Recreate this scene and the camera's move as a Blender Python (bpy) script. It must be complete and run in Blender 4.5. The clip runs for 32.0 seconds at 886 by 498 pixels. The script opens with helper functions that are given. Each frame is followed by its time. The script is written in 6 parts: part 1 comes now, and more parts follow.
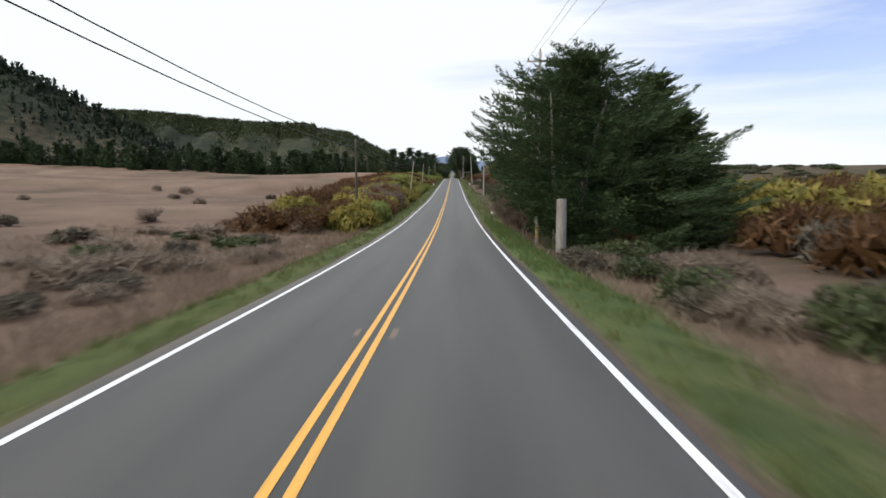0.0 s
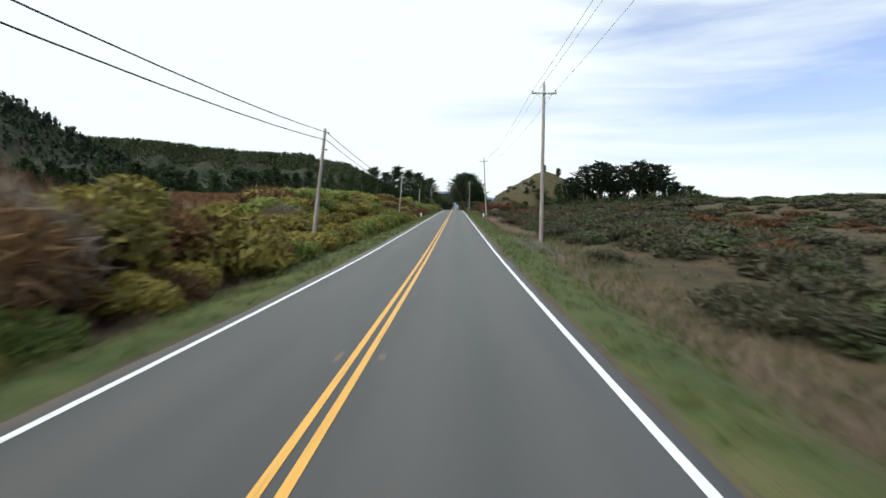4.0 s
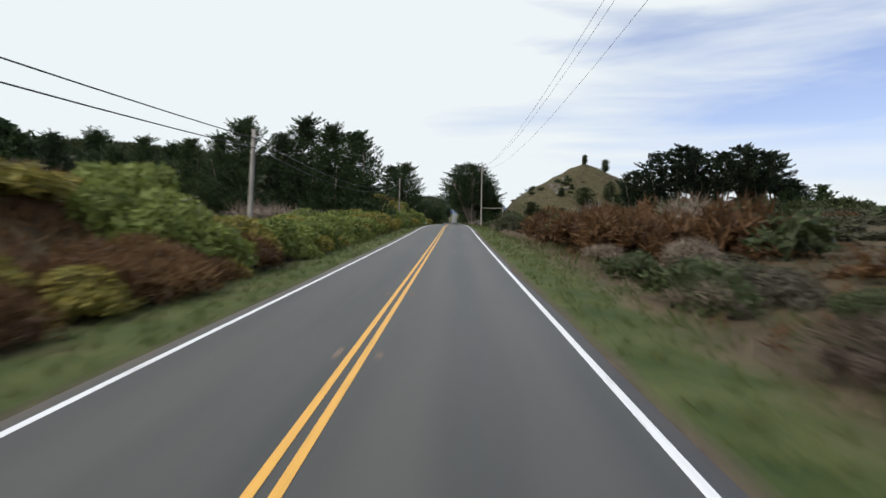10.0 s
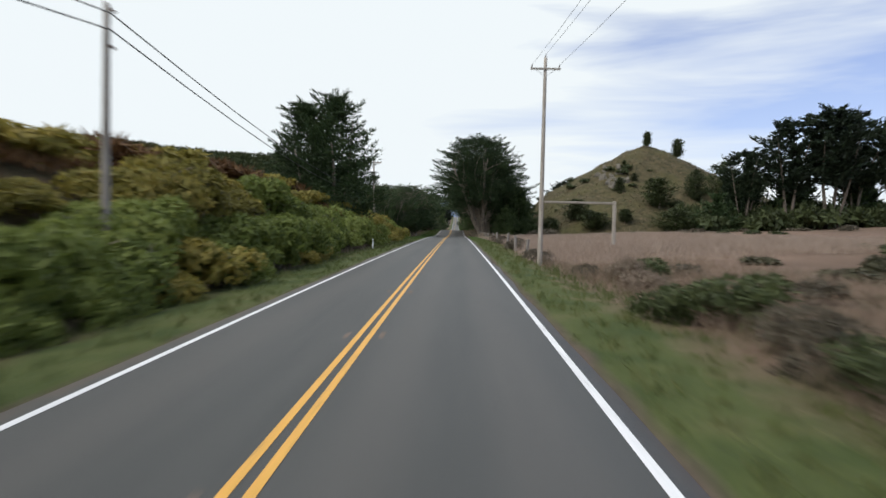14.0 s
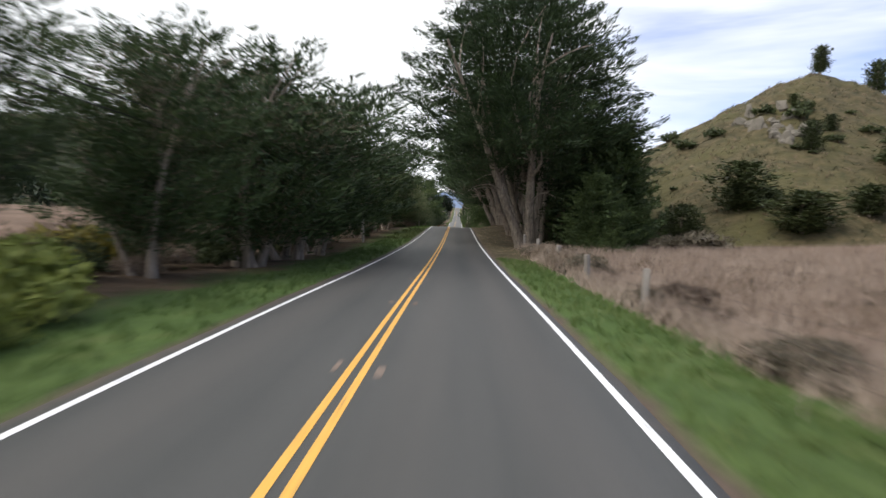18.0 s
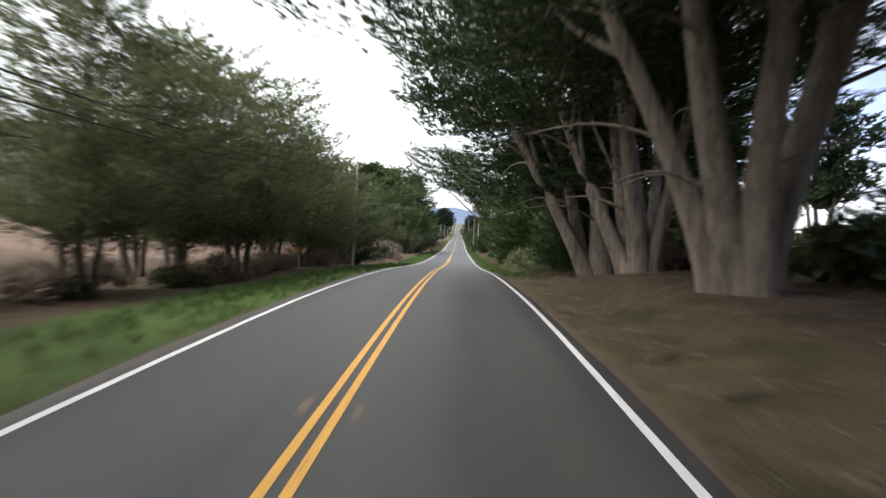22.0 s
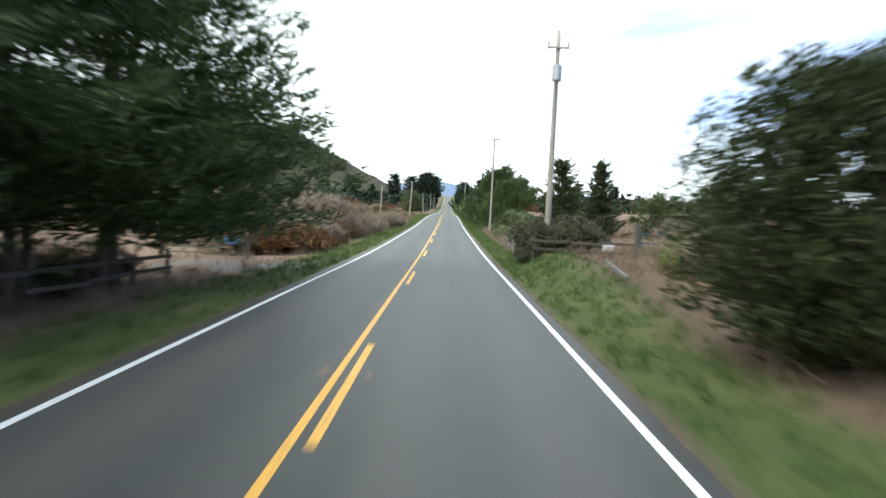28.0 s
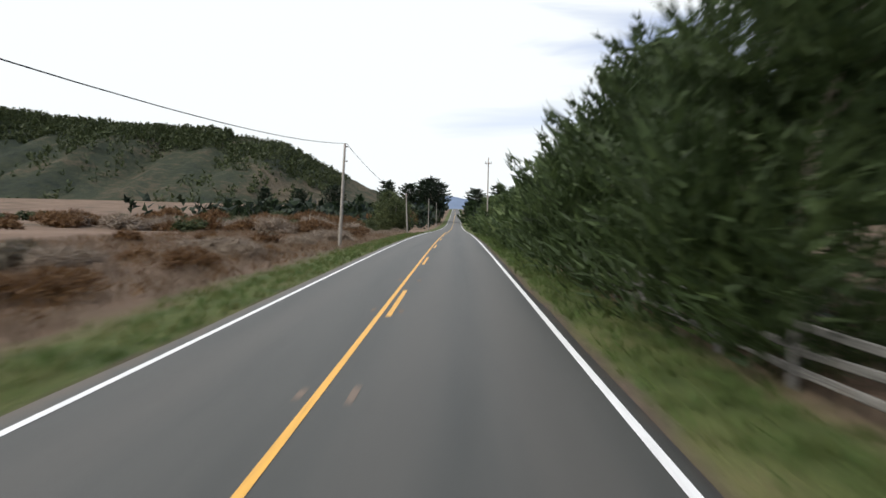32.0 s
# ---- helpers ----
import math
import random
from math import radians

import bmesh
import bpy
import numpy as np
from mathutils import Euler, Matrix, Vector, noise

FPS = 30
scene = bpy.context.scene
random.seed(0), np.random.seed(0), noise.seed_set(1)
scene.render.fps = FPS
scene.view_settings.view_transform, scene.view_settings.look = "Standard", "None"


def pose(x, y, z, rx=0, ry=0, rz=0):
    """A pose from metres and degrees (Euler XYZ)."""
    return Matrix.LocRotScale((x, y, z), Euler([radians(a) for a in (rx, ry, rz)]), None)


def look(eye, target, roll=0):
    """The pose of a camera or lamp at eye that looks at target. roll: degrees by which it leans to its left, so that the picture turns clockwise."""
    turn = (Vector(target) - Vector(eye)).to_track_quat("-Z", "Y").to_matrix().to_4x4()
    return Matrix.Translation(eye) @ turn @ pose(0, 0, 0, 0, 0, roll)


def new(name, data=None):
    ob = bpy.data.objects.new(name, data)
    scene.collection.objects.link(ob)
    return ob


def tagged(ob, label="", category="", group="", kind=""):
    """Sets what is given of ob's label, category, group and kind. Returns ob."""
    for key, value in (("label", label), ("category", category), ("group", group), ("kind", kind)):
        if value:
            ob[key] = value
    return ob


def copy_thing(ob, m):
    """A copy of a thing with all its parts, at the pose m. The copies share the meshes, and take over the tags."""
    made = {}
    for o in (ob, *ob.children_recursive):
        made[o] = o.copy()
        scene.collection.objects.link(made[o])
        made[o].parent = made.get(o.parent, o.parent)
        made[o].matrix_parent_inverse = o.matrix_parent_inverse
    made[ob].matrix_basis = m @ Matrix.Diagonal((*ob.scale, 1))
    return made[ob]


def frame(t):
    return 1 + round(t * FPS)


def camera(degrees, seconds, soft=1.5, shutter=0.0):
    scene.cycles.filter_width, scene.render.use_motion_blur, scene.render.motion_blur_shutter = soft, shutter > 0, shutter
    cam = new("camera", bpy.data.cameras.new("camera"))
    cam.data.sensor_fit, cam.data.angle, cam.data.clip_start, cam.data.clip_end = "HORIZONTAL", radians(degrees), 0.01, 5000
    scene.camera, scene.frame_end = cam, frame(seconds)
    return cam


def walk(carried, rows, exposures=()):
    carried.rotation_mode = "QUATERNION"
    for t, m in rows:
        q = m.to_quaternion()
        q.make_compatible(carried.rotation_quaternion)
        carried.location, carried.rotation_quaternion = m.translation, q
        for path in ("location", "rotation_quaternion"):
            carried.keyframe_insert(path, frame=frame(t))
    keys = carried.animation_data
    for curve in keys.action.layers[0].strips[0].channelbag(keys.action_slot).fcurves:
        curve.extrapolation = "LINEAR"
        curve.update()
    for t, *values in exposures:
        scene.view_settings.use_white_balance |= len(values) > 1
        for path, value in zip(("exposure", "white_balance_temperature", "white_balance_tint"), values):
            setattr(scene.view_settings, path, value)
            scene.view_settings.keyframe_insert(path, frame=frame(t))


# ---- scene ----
# ---------------- camera ----------------
cam = camera(72.07, 32.0, soft=1.5, shutter=0.5)


def leaning(x, y, z, yaw, pitch, roll):
    """Pose from the eye, the heading to the left of +y, the tilt up and the lean to the left, in degrees."""
    ya, pi, ro = radians(yaw), radians(pitch), radians(roll)
    ahead = Vector((-math.sin(ya) * math.cos(pi), math.cos(ya) * math.cos(pi), math.sin(pi)))
    level = Vector((math.cos(ya), math.sin(ya), 0.0))
    above = level.cross(ahead)
    right = level * math.cos(ro) + above * math.sin(ro)
    up = above * math.cos(ro) - level * math.sin(ro)
    m = Matrix((right, up, -ahead)).transposed().to_4x4()
    m.translation = (x, y, z)
    return m


# seconds, x, y, z, yaw, pitch, roll
PATH = [
    (0, 1.436, 0, 2.35, 0.972, -6.135, 0.024),
    (0.5, 1.464, 11.17, 1.947, 0.829, -5.704, 0.313),
    (1, 1.516, 22.4, 1.608, 0.898, -4.942, 0.688),
    (1.5, 1.521, 33.7, 1.344, 1.062, -4.744, 0.642),
    (2, 1.581, 45.07, 1.174, 1.056, -4.469, 0.345),
    (2.5, 1.564, 56.5, 1.103, 0.935, -4.264, 0.259),
    (3, 1.593, 67.99, 1.142, 1.136, -3.473, 0.514),
    (3.5, 1.541, 79.55, 1.252, 1.119, -3.047, 0.777),
    (4, 1.528, 91.18, 1.326, 1.216, -2.852, 0.758),
    (4.5, 1.514, 102.88, 1.433, 1.313, -2.656, 0.739),
    (5, 1.501, 114.63, 1.6, 1.41, -2.461, 0.721),
    (5.5, 1.488, 126.43, 1.838, 1.507, -2.265, 0.702),
    (6, 1.507, 138.28, 2.139, 1.406, -2.037, 0.413),
    (6.5, 1.446, 150.17, 2.448, 1.123, -2.04, 1.158),
    (7, 1.394, 162.12, 2.767, 1.081, -1.959, 1.112),
    (7.5, 1.385, 174.11, 3.094, 0.949, -1.942, 1.261),
    (8, 1.328, 186.16, 3.412, 0.941, -1.998, 1.091),
    (8.5, 1.411, 198.25, 3.723, 0.794, -2.09, 0.74),
    (9, 1.49, 210.39, 4.054, 1.023, -2.037, 0.64),
    (9.5, 1.501, 222.55, 4.392, 1.082, -1.992, 1.125),
    (10, 1.546, 234.68, 4.734, 1.089, -2.084, 0.919),
    (10.5, 1.581, 246.8, 5.035, 0.948, -1.976, 0.804),
    (11, 1.671, 258.9, 5.304, 0.829, -1.655, 1.174),
    (11.5, 1.65, 270.98, 5.593, 1.078, -1.856, 0.915),
    (12, 1.72, 283.04, 5.897, 1.046, -1.904, 0.611),
    (12.5, 1.68, 295.08, 6.218, 1.208, -1.745, 0.232),
    (13, 1.729, 307.1, 6.564, 1.327, -1.725, 0.655),
    (13.5, 1.711, 319.1, 6.907, 1.206, -1.467, 0.766),
    (14, 1.787, 331.1, 7.134, 1.221, -1.881, 1.371),
    (14.5, 1.673, 343.09, 7.31, 1.323, -2.373, 1.226),
    (15, 1.63, 355.06, 7.462, 1.365, -2.59, 1.186),
    (15.5, 1.586, 367.03, 7.585, 1.407, -2.806, 1.146),
    (16, 1.543, 378.98, 7.684, 1.448, -3.022, 1.106),
    (16.5, 1.499, 390.93, 7.771, 1.49, -3.238, 1.066),
    (17, 1.482, 402.86, 7.847, 1.541, -3.061, 1.51),
    (17.5, 1.463, 414.79, 7.914, 1.223, -2.768, 1.674),
    (18, 1.448, 426.72, 7.961, 1.26, -2.671, 2.061),
    (18.5, 1.375, 438.66, 7.98, 1.299, -2.831, 2.342),
    (19, 1.295, 450.6, 7.912, 1.338, -2.991, 2.788),
    (19.5, 1.305, 462.54, 7.856, 1.049, -2.741, 2.54),
    (20, 1.285, 474.49, 7.881, 0.759, -2.491, 2.471),
    (20.5, 1.324, 486.43, 7.991, 0.811, -2.215, 2.568),
    (21, 1.336, 498.35, 8.187, 0.87, -1.585, 2.807),
    (21.5, 1.392, 510.26, 8.484, 1.157, -1.374, 2.699),
    (22, 1.445, 522.15, 8.804, 1.445, -1.163, 2.735),
    (22.5, 1.435, 534.02, 9.11, 1.548, -1.495, 2.995),
    (23, 1.436, 545.88, 9.18, 1.65, -1.826, 3.429),
    (23.5, 1.366, 557.72, 8.996, 1.342, -3.44, 3.098),
    (24, 1.286, 569.54, 8.65, 1.033, -5.054, 2.923),
    (24.5, 1.311, 581.35, 8.243, 0.87, -4.828, 2.933),
    (25, 1.307, 593.13, 7.899, 0.708, -4.602, 3.019),
    (25.5, 1.303, 604.88, 7.638, 0.546, -4.375, 3.105),
    (26, 1.3, 616.62, 7.473, 0.384, -4.149, 3.19),
    (26.5, 1.296, 628.33, 7.37, 0.221, -3.923, 3.276),
    (27, 1.265, 640.01, 7.311, 0.272, -3.375, 3.326),
    (27.5, 1.318, 651.67, 7.256, 0.17, -3.312, 3.202),
    (28, 1.359, 663.31, 7.205, 0.271, -3.363, 2.851),
    (28.5, 1.376, 674.94, 7.155, 0.447, -3.341, 2.965),
    (29, 1.408, 686.56, 7.096, 0.741, -3.056, 2.872),
    (29.5, 1.448, 698.19, 7.046, 0.729, -3.165, 2.367),
    (30, 1.456, 709.82, 7.1, 0.775, -2.839, 2.199),
    (30.5, 1.472, 721.44, 7.209, 1.146, -2.504, 2.211),
    (31, 1.512, 733.06, 7.334, 1.073, -2.297, 1.811),
    (31.5, 1.562, 744.69, 7.481, 0.992, -2.083, 1.623),
    (32, 1.649, 756.31, 7.646, 1.239, -1.981, 1.173)
]
# seconds, stops, kelvin, tint
EXPOSURES = [(0.0, 0.3, 6550, 12), (1.0, 0.25, 6550, 12), (2.0, 0.2, 6480, 9), (3.0, 0.35, 6400, 6), (6.0, 0.2, 6500, 9), (9.0, 0.12, 6500, 10), (13.0, 0.12, 6480, 10), (16.5, 0.38, 6520, 11), (18.0, 0.55, 6650, 13), (19.0, 1.1, 6600, 11), (20.0, 0.75, 6600, 11), (21.0, 0.46, 6600, 12), (22.0, 0.92, 6620, 13), (23.0, 1.45, 6520, 12), (24.0, 1.9, 6050, 8), (26.5, 1.62, 6180, 3), (27.0, 1.5, 6180, 2), (28.0, 1.12, 6300, 2), (29.0, 0.92, 6200, 1), (31.0, 0.47, 6450, 6), (32.0, 0.3, 6600, 11)]
walk(cam, [(t, leaning(*row)) for t, *row in PATH], EXPOSURES)

# ---------------- sky and sun ----------------
SUN_DIR = (50.0, -125.0)  # elevation and heading of the veiled sun, degrees
world = bpy.data.worlds.new("overcast_sky")
scene.world = world
world.use_nodes = True
wn, wl = world.node_tree.nodes, world.node_tree.links
wn.clear()
w_out = wn.new("ShaderNodeOutputWorld")
w_bg = wn.new("ShaderNodeBackground")
w_bg.inputs["Strength"].default_value = 1.0
w_sky = wn.new("ShaderNodeTexSky")
w_sky.sky_type = "NISHITA"
w_sky.sun_disc = False
w_sky.sun_elevation, w_sky.sun_rotation = radians(SUN_DIR[0]), radians(SUN_DIR[1])
w_sky.dust_density, w_sky.ozone_density = 1.0, 2.0
w_dim = wn.new("ShaderNodeMix")
w_dim.data_type, w_dim.blend_type = "RGBA", "MULTIPLY"
w_dim.inputs["Factor"].default_value = 1.0
w_dim.inputs["B"].default_value = (0.134, 0.122, 0.142, 1)
wl.new(w_sky.outputs[0], w_dim.inputs["A"])
w_co = wn.new("ShaderNodeTexCoord")
w_map = wn.new("ShaderNodeMapping")
w_map.inputs["Scale"].default_value = (1.3, 1.0, 8.0)
w_map.inputs["Rotation"].default_value = (0.0, radians(-8), radians(20))
w_map.inputs["Location"].default_value = (0.35, 0.0, 0.2)
wl.new(w_co.outputs["Generated"], w_map.inputs["Vector"])
w_noise = wn.new("ShaderNodeTexNoise")
w_noise.inputs["Scale"].default_value = 1.5
w_noise.inputs["Detail"].default_value = 5.0
w_noise.inputs["Roughness"].default_value = 0.5
w_noise.inputs["Distortion"].default_value = 0.4
wl.new(w_map.outputs[0], w_noise.inputs["Vector"])
# cover is thicker to the west of the road than to the east
w_sep = wn.new("ShaderNodeSeparateXYZ")
wl.new(w_co.outputs["Generated"], w_sep.inputs[0])
w_east = wn.new("ShaderNodeMath")
w_east.operation = "MULTIPLY_ADD"
w_east.inputs[1].default_value, w_east.inputs[2].default_value = -0.48, 0.14
wl.new(w_sep.outputs["X"], w_east.inputs[0])
w_add = wn.new("ShaderNodeMath")
w_add.operation = "ADD"
# and closes to white over the horizon
w_low = wn.new("ShaderNodeMath")
w_low.operation, w_low.use_clamp = "MULTIPLY_ADD", True
w_low.inputs[1].default_value, w_low.inputs[2].default_value = -7.0, 0.55
wl.new(w_sep.outputs["Z"], w_low.inputs[0])
w_cover = wn.new("ShaderNodeMath")
w_cover.operation = "ADD"
wl.new(w_noise.outputs["Fac"], w_cover.inputs[0])
wl.new(w_low.outputs[0], w_cover.inputs[1])
wl.new(w_cover.outputs[0], w_add.inputs[0])
wl.new(w_east.outputs[0], w_add.inputs[1])
w_ramp = wn.new("ShaderNodeValToRGB")
w_ramp.color_ramp.elements[0].position, w_ramp.color_ramp.elements[1].position = 0.34, 0.60
w_ramp.color_ramp.elements[0].color = (0.12, 0.12, 0.12, 1)
wl.new(w_add.outputs[0], w_ramp.inputs[0])
w_mix = wn.new("ShaderNodeMix")
w_mix.data_type = "RGBA"
w_mix.inputs["B"].default_value = (0.785, 0.84, 0.865, 1)
wl.new(w_ramp.outputs[0], w_mix.inputs["Factor"])
wl.new(w_dim.outputs["Result"], w_mix.inputs["A"])
wl.new(w_mix.outputs["Result"], w_bg.inputs["Color"])
wl.new(w_bg.outputs[0], w_out.inputs[0])

sun = new("sun", bpy.data.lights.new("sun", "SUN"))
sun.data.energy, sun.data.angle, sun.data.color = 2.0, radians(40), (1.0, 0.965, 0.93)
sun.matrix_world = look((0, 0, 0), (-math.cos(radians(SUN_DIR[0])) * math.sin(radians(SUN_DIR[1])),
                                    -math.cos(radians(SUN_DIR[0])) * math.cos(radians(SUN_DIR[1])), -math.sin(radians(SUN_DIR[0]))))

# ---------------- materials ----------------


def material(name, rough=0.8, metal=0.0):
    m = bpy.data.materials.new(name)
    m.use_nodes = True
    b = m.node_tree.nodes["Principled BSDF"]
    b.inputs["Roughness"].default_value, b.inputs["Metallic"].default_value = rough, metal
    b.inputs["Specular IOR Level"].default_value = 0.3
    return m, m.node_tree.nodes, m.node_tree.links, b


def noise_node(n, l, scale, detail=4.0, rough=0.55, vec=None, dist=0.0):
    t = n.new("ShaderNodeTexNoise")
    t.inputs["Scale"].default_value, t.inputs["Detail"].default_value = scale, detail
    t.inputs["Roughness"].default_value, t.inputs["Distortion"].default_value = rough, dist
    if vec is not None:
        l.new(vec, t.inputs["Vector"])
    return t.outputs["Fac"]


def ramp_node(n, l, fac, stops):
    r = n.new("ShaderNodeValToRGB")
    e = r.color_ramp.elements
    while len(e) < len(stops):
        e.new(0.5)
    for k, (p, c) in zip(e, stops):
        k.position, k.color = p, (*c, 1)
    l.new(fac, r.inputs[0])
    return r.outputs[0]


def mix_node(n, l, fac, a, b, mode="MIX"):
    m = n.new("ShaderNodeMix")
    m.data_type, m.blend_type = "RGBA", mode
    for socket, value in ((m.inputs["Factor"], fac), (m.inputs["A"], a), (m.inputs["B"], b)):
        if isinstance(value, (int, float)):
            socket.default_value = value
        elif isinstance(value, tuple):
            socket.default_value = (*value, 1)
        else:
            l.new(value, socket)
    return m.outputs["Result"]


def math_node(n, l, op, a, b=0.0, c=0.0, clamp=False):
    m = n.new("ShaderNodeMath")
    m.operation, m.use_clamp = op, clamp
    for k, value in enumerate((a, b, c)):
        if isinstance(value, (int, float)):
            m.inputs[k].default_value = value
        else:
            l.new(value, m.inputs[k])
    return m.outputs[0]


def band(n, l, v, lo, hi, soft):
    """1 between lo and hi, fading over soft on both sides."""
    a = math_node(n, l, "MULTIPLY_ADD", v, 1.0 / soft, -lo / soft + 0.5, True)
    b = math_node(n, l, "MULTIPLY_ADD", v, -1.0 / soft, hi / soft + 0.5, True)
    return math_node(n, l, "MULTIPLY", a, b)


def bump(n, l, b, height, strength=0.4, distance=0.02):
    k = n.new("ShaderNodeBump")
    k.inputs["Strength"].default_value, k.inputs["Distance"].default_value = strength, distance
    l.new(height, k.inputs["Height"])
    l.new(k.outputs[0], b.inputs["Normal"])


def position(n):
    return n.new("ShaderNodeNewGeometry").outputs["Position"]


def leaf_material(name, stops, glow=0.25, rough=0.6, coarse=0.35):
    """Leaves that differ one by one, plant by plant and in broad patches, and let some light through."""
    m, n, l, b = material(name, rough)
    g = n.new("ShaderNodeNewGeometry")
    o = n.new("ShaderNodeObjectInfo")
    pos = noise_node(n, l, coarse, 3.0, 0.6, g.outputs["Position"])
    v = math_node(n, l, "MULTIPLY", g.outputs["Random Per Island"], 0.45)
    v = math_node(n, l, "MULTIPLY_ADD", pos, 0.75, v)
    v = math_node(n, l, "MULTIPLY_ADD", o.outputs["Random"], 0.3, v)
    v = math_node(n, l, "SUBTRACT", v, 0.26)
    col = ramp_node(n, l, v, stops)
    l.new(col, b.inputs["Base Color"])
    tr = n.new("ShaderNodeBsdfTranslucent")
    l.new(col, tr.inputs["Color"])
    mx = n.new("ShaderNodeMixShader")
    mx.inputs[0].default_value = glow
    l.new(b.outputs[0], mx.inputs[1])
    l.new(tr.outputs[0], mx.inputs[2])
    l.new(mx.outputs[0], n["Material Output"].inputs["Surface"])
    return m


def asphalt_material():
    m, n, l, b = material("worn_asphalt", 0.58)
    b.inputs["Specular IOR Level"].default_value = 0.45
    p = position(n)
    sep = n.new("ShaderNodeSeparateXYZ")
    l.new(p, sep.inputs[0])
    mp = n.new("ShaderNodeMapping")
    mp.inputs["Scale"].default_value = (1.0, 0.06, 1.0)
    l.new(p, mp.inputs["Vector"])
    streak = noise_node(n, l, 1.3, 4.0, 0.55, mp.outputs[0])
    grain = noise_node(n, l, 60.0, 3.0, 0.7, p)
    stone = n.new("ShaderNodeTexVoronoi")
    stone.inputs["Scale"].default_value = 85.0
    l.new(p, stone.inputs["Vector"])
    base = ramp_node(n, l, streak, [(0.30, (0.047, 0.049, 0.047)), (0.62, (0.068, 0.068, 0.064))])
    # wheel tracks are worn paler than the lane's middle
    w1 = band(n, l, sep.outputs["X"], 2.3, 3.2, 0.5)
    w2 = band(n, l, sep.outputs["X"], 0.55, 1.35, 0.5)
    w3 = band(n, l, sep.outputs["X"], -2.6, -1.7, 0.6)
    wt = math_node(n, l, "ADD", math_node(n, l, "ADD", w1, w2, clamp=True), w3, clamp=True)
    base = mix_node(n, l, math_node(n, l, "MULTIPLY", wt, 0.34), base, (0.104, 0.096, 0.087))
    fine = ramp_node(n, l, grain, [(0.25, (0.72, 0.72, 0.72)), (0.75, (1.22, 1.21, 1.20))])
    base = mix_node(n, l, 1.0, base, fine, "MULTIPLY")
    speck = ramp_node(n, l, stone.outputs["Distance"], [(0.0, (1.35, 1.33, 1.30)), (0.35, (0.92, 0.92, 0.92))])
    base = mix_node(n, l, 0.6, base, speck, "MULTIPLY")
    # soil and litter carried onto both edges of the paving
    ax = math_node(n, l, "ABSOLUTE", math_node(n, l, "SUBTRACT", sep.outputs["X"], 0.33))
    clod = noise_node(n, l, 2.2, 5.0, 0.7, p)
    soil = math_node(n, l, "MULTIPLY_ADD", clod, 0.9, ax)
    soil = math_node(n, l, "MULTIPLY_ADD", soil, 4.0, -4.0 * 4.06, True)
    base = mix_node(n, l, math_node(n, l, "MULTIPLY", soil, 0.85), base, ramp_node(n, l, grain, [(0.3, (0.060, 0.048, 0.038)), (0.7, (0.135, 0.105, 0.080))]))
    l.new(base, b.inputs["Base Color"])
    bump(n, l, b, grain, 0.5, 0.006)
    return m


def paint_material(name, colour, worn):
    m, n, l, b = material(name, 0.55)
    p = position(n)
    a = noise_node(n, l, 9.0, 5.0, 0.7, p)
    mp = n.new("ShaderNodeMapping")
    mp.inputs["Scale"].default_value = (3.0, 0.25, 1.0)
    l.new(p, mp.inputs["Vector"])
    s = noise_node(n, l, 5.0, 4.0, 0.6, mp.outputs[0])
    f = math_node(n, l, "MULTIPLY", a, s)
    col = ramp_node(n, l, f, [(0.10, worn), (0.17, tuple(c * 0.86 for c in colour)), (0.32, colour)])
    l.new(col, b.inputs["Base Color"])
    bump(n, l, b, a, 0.3, 0.004)
    return m


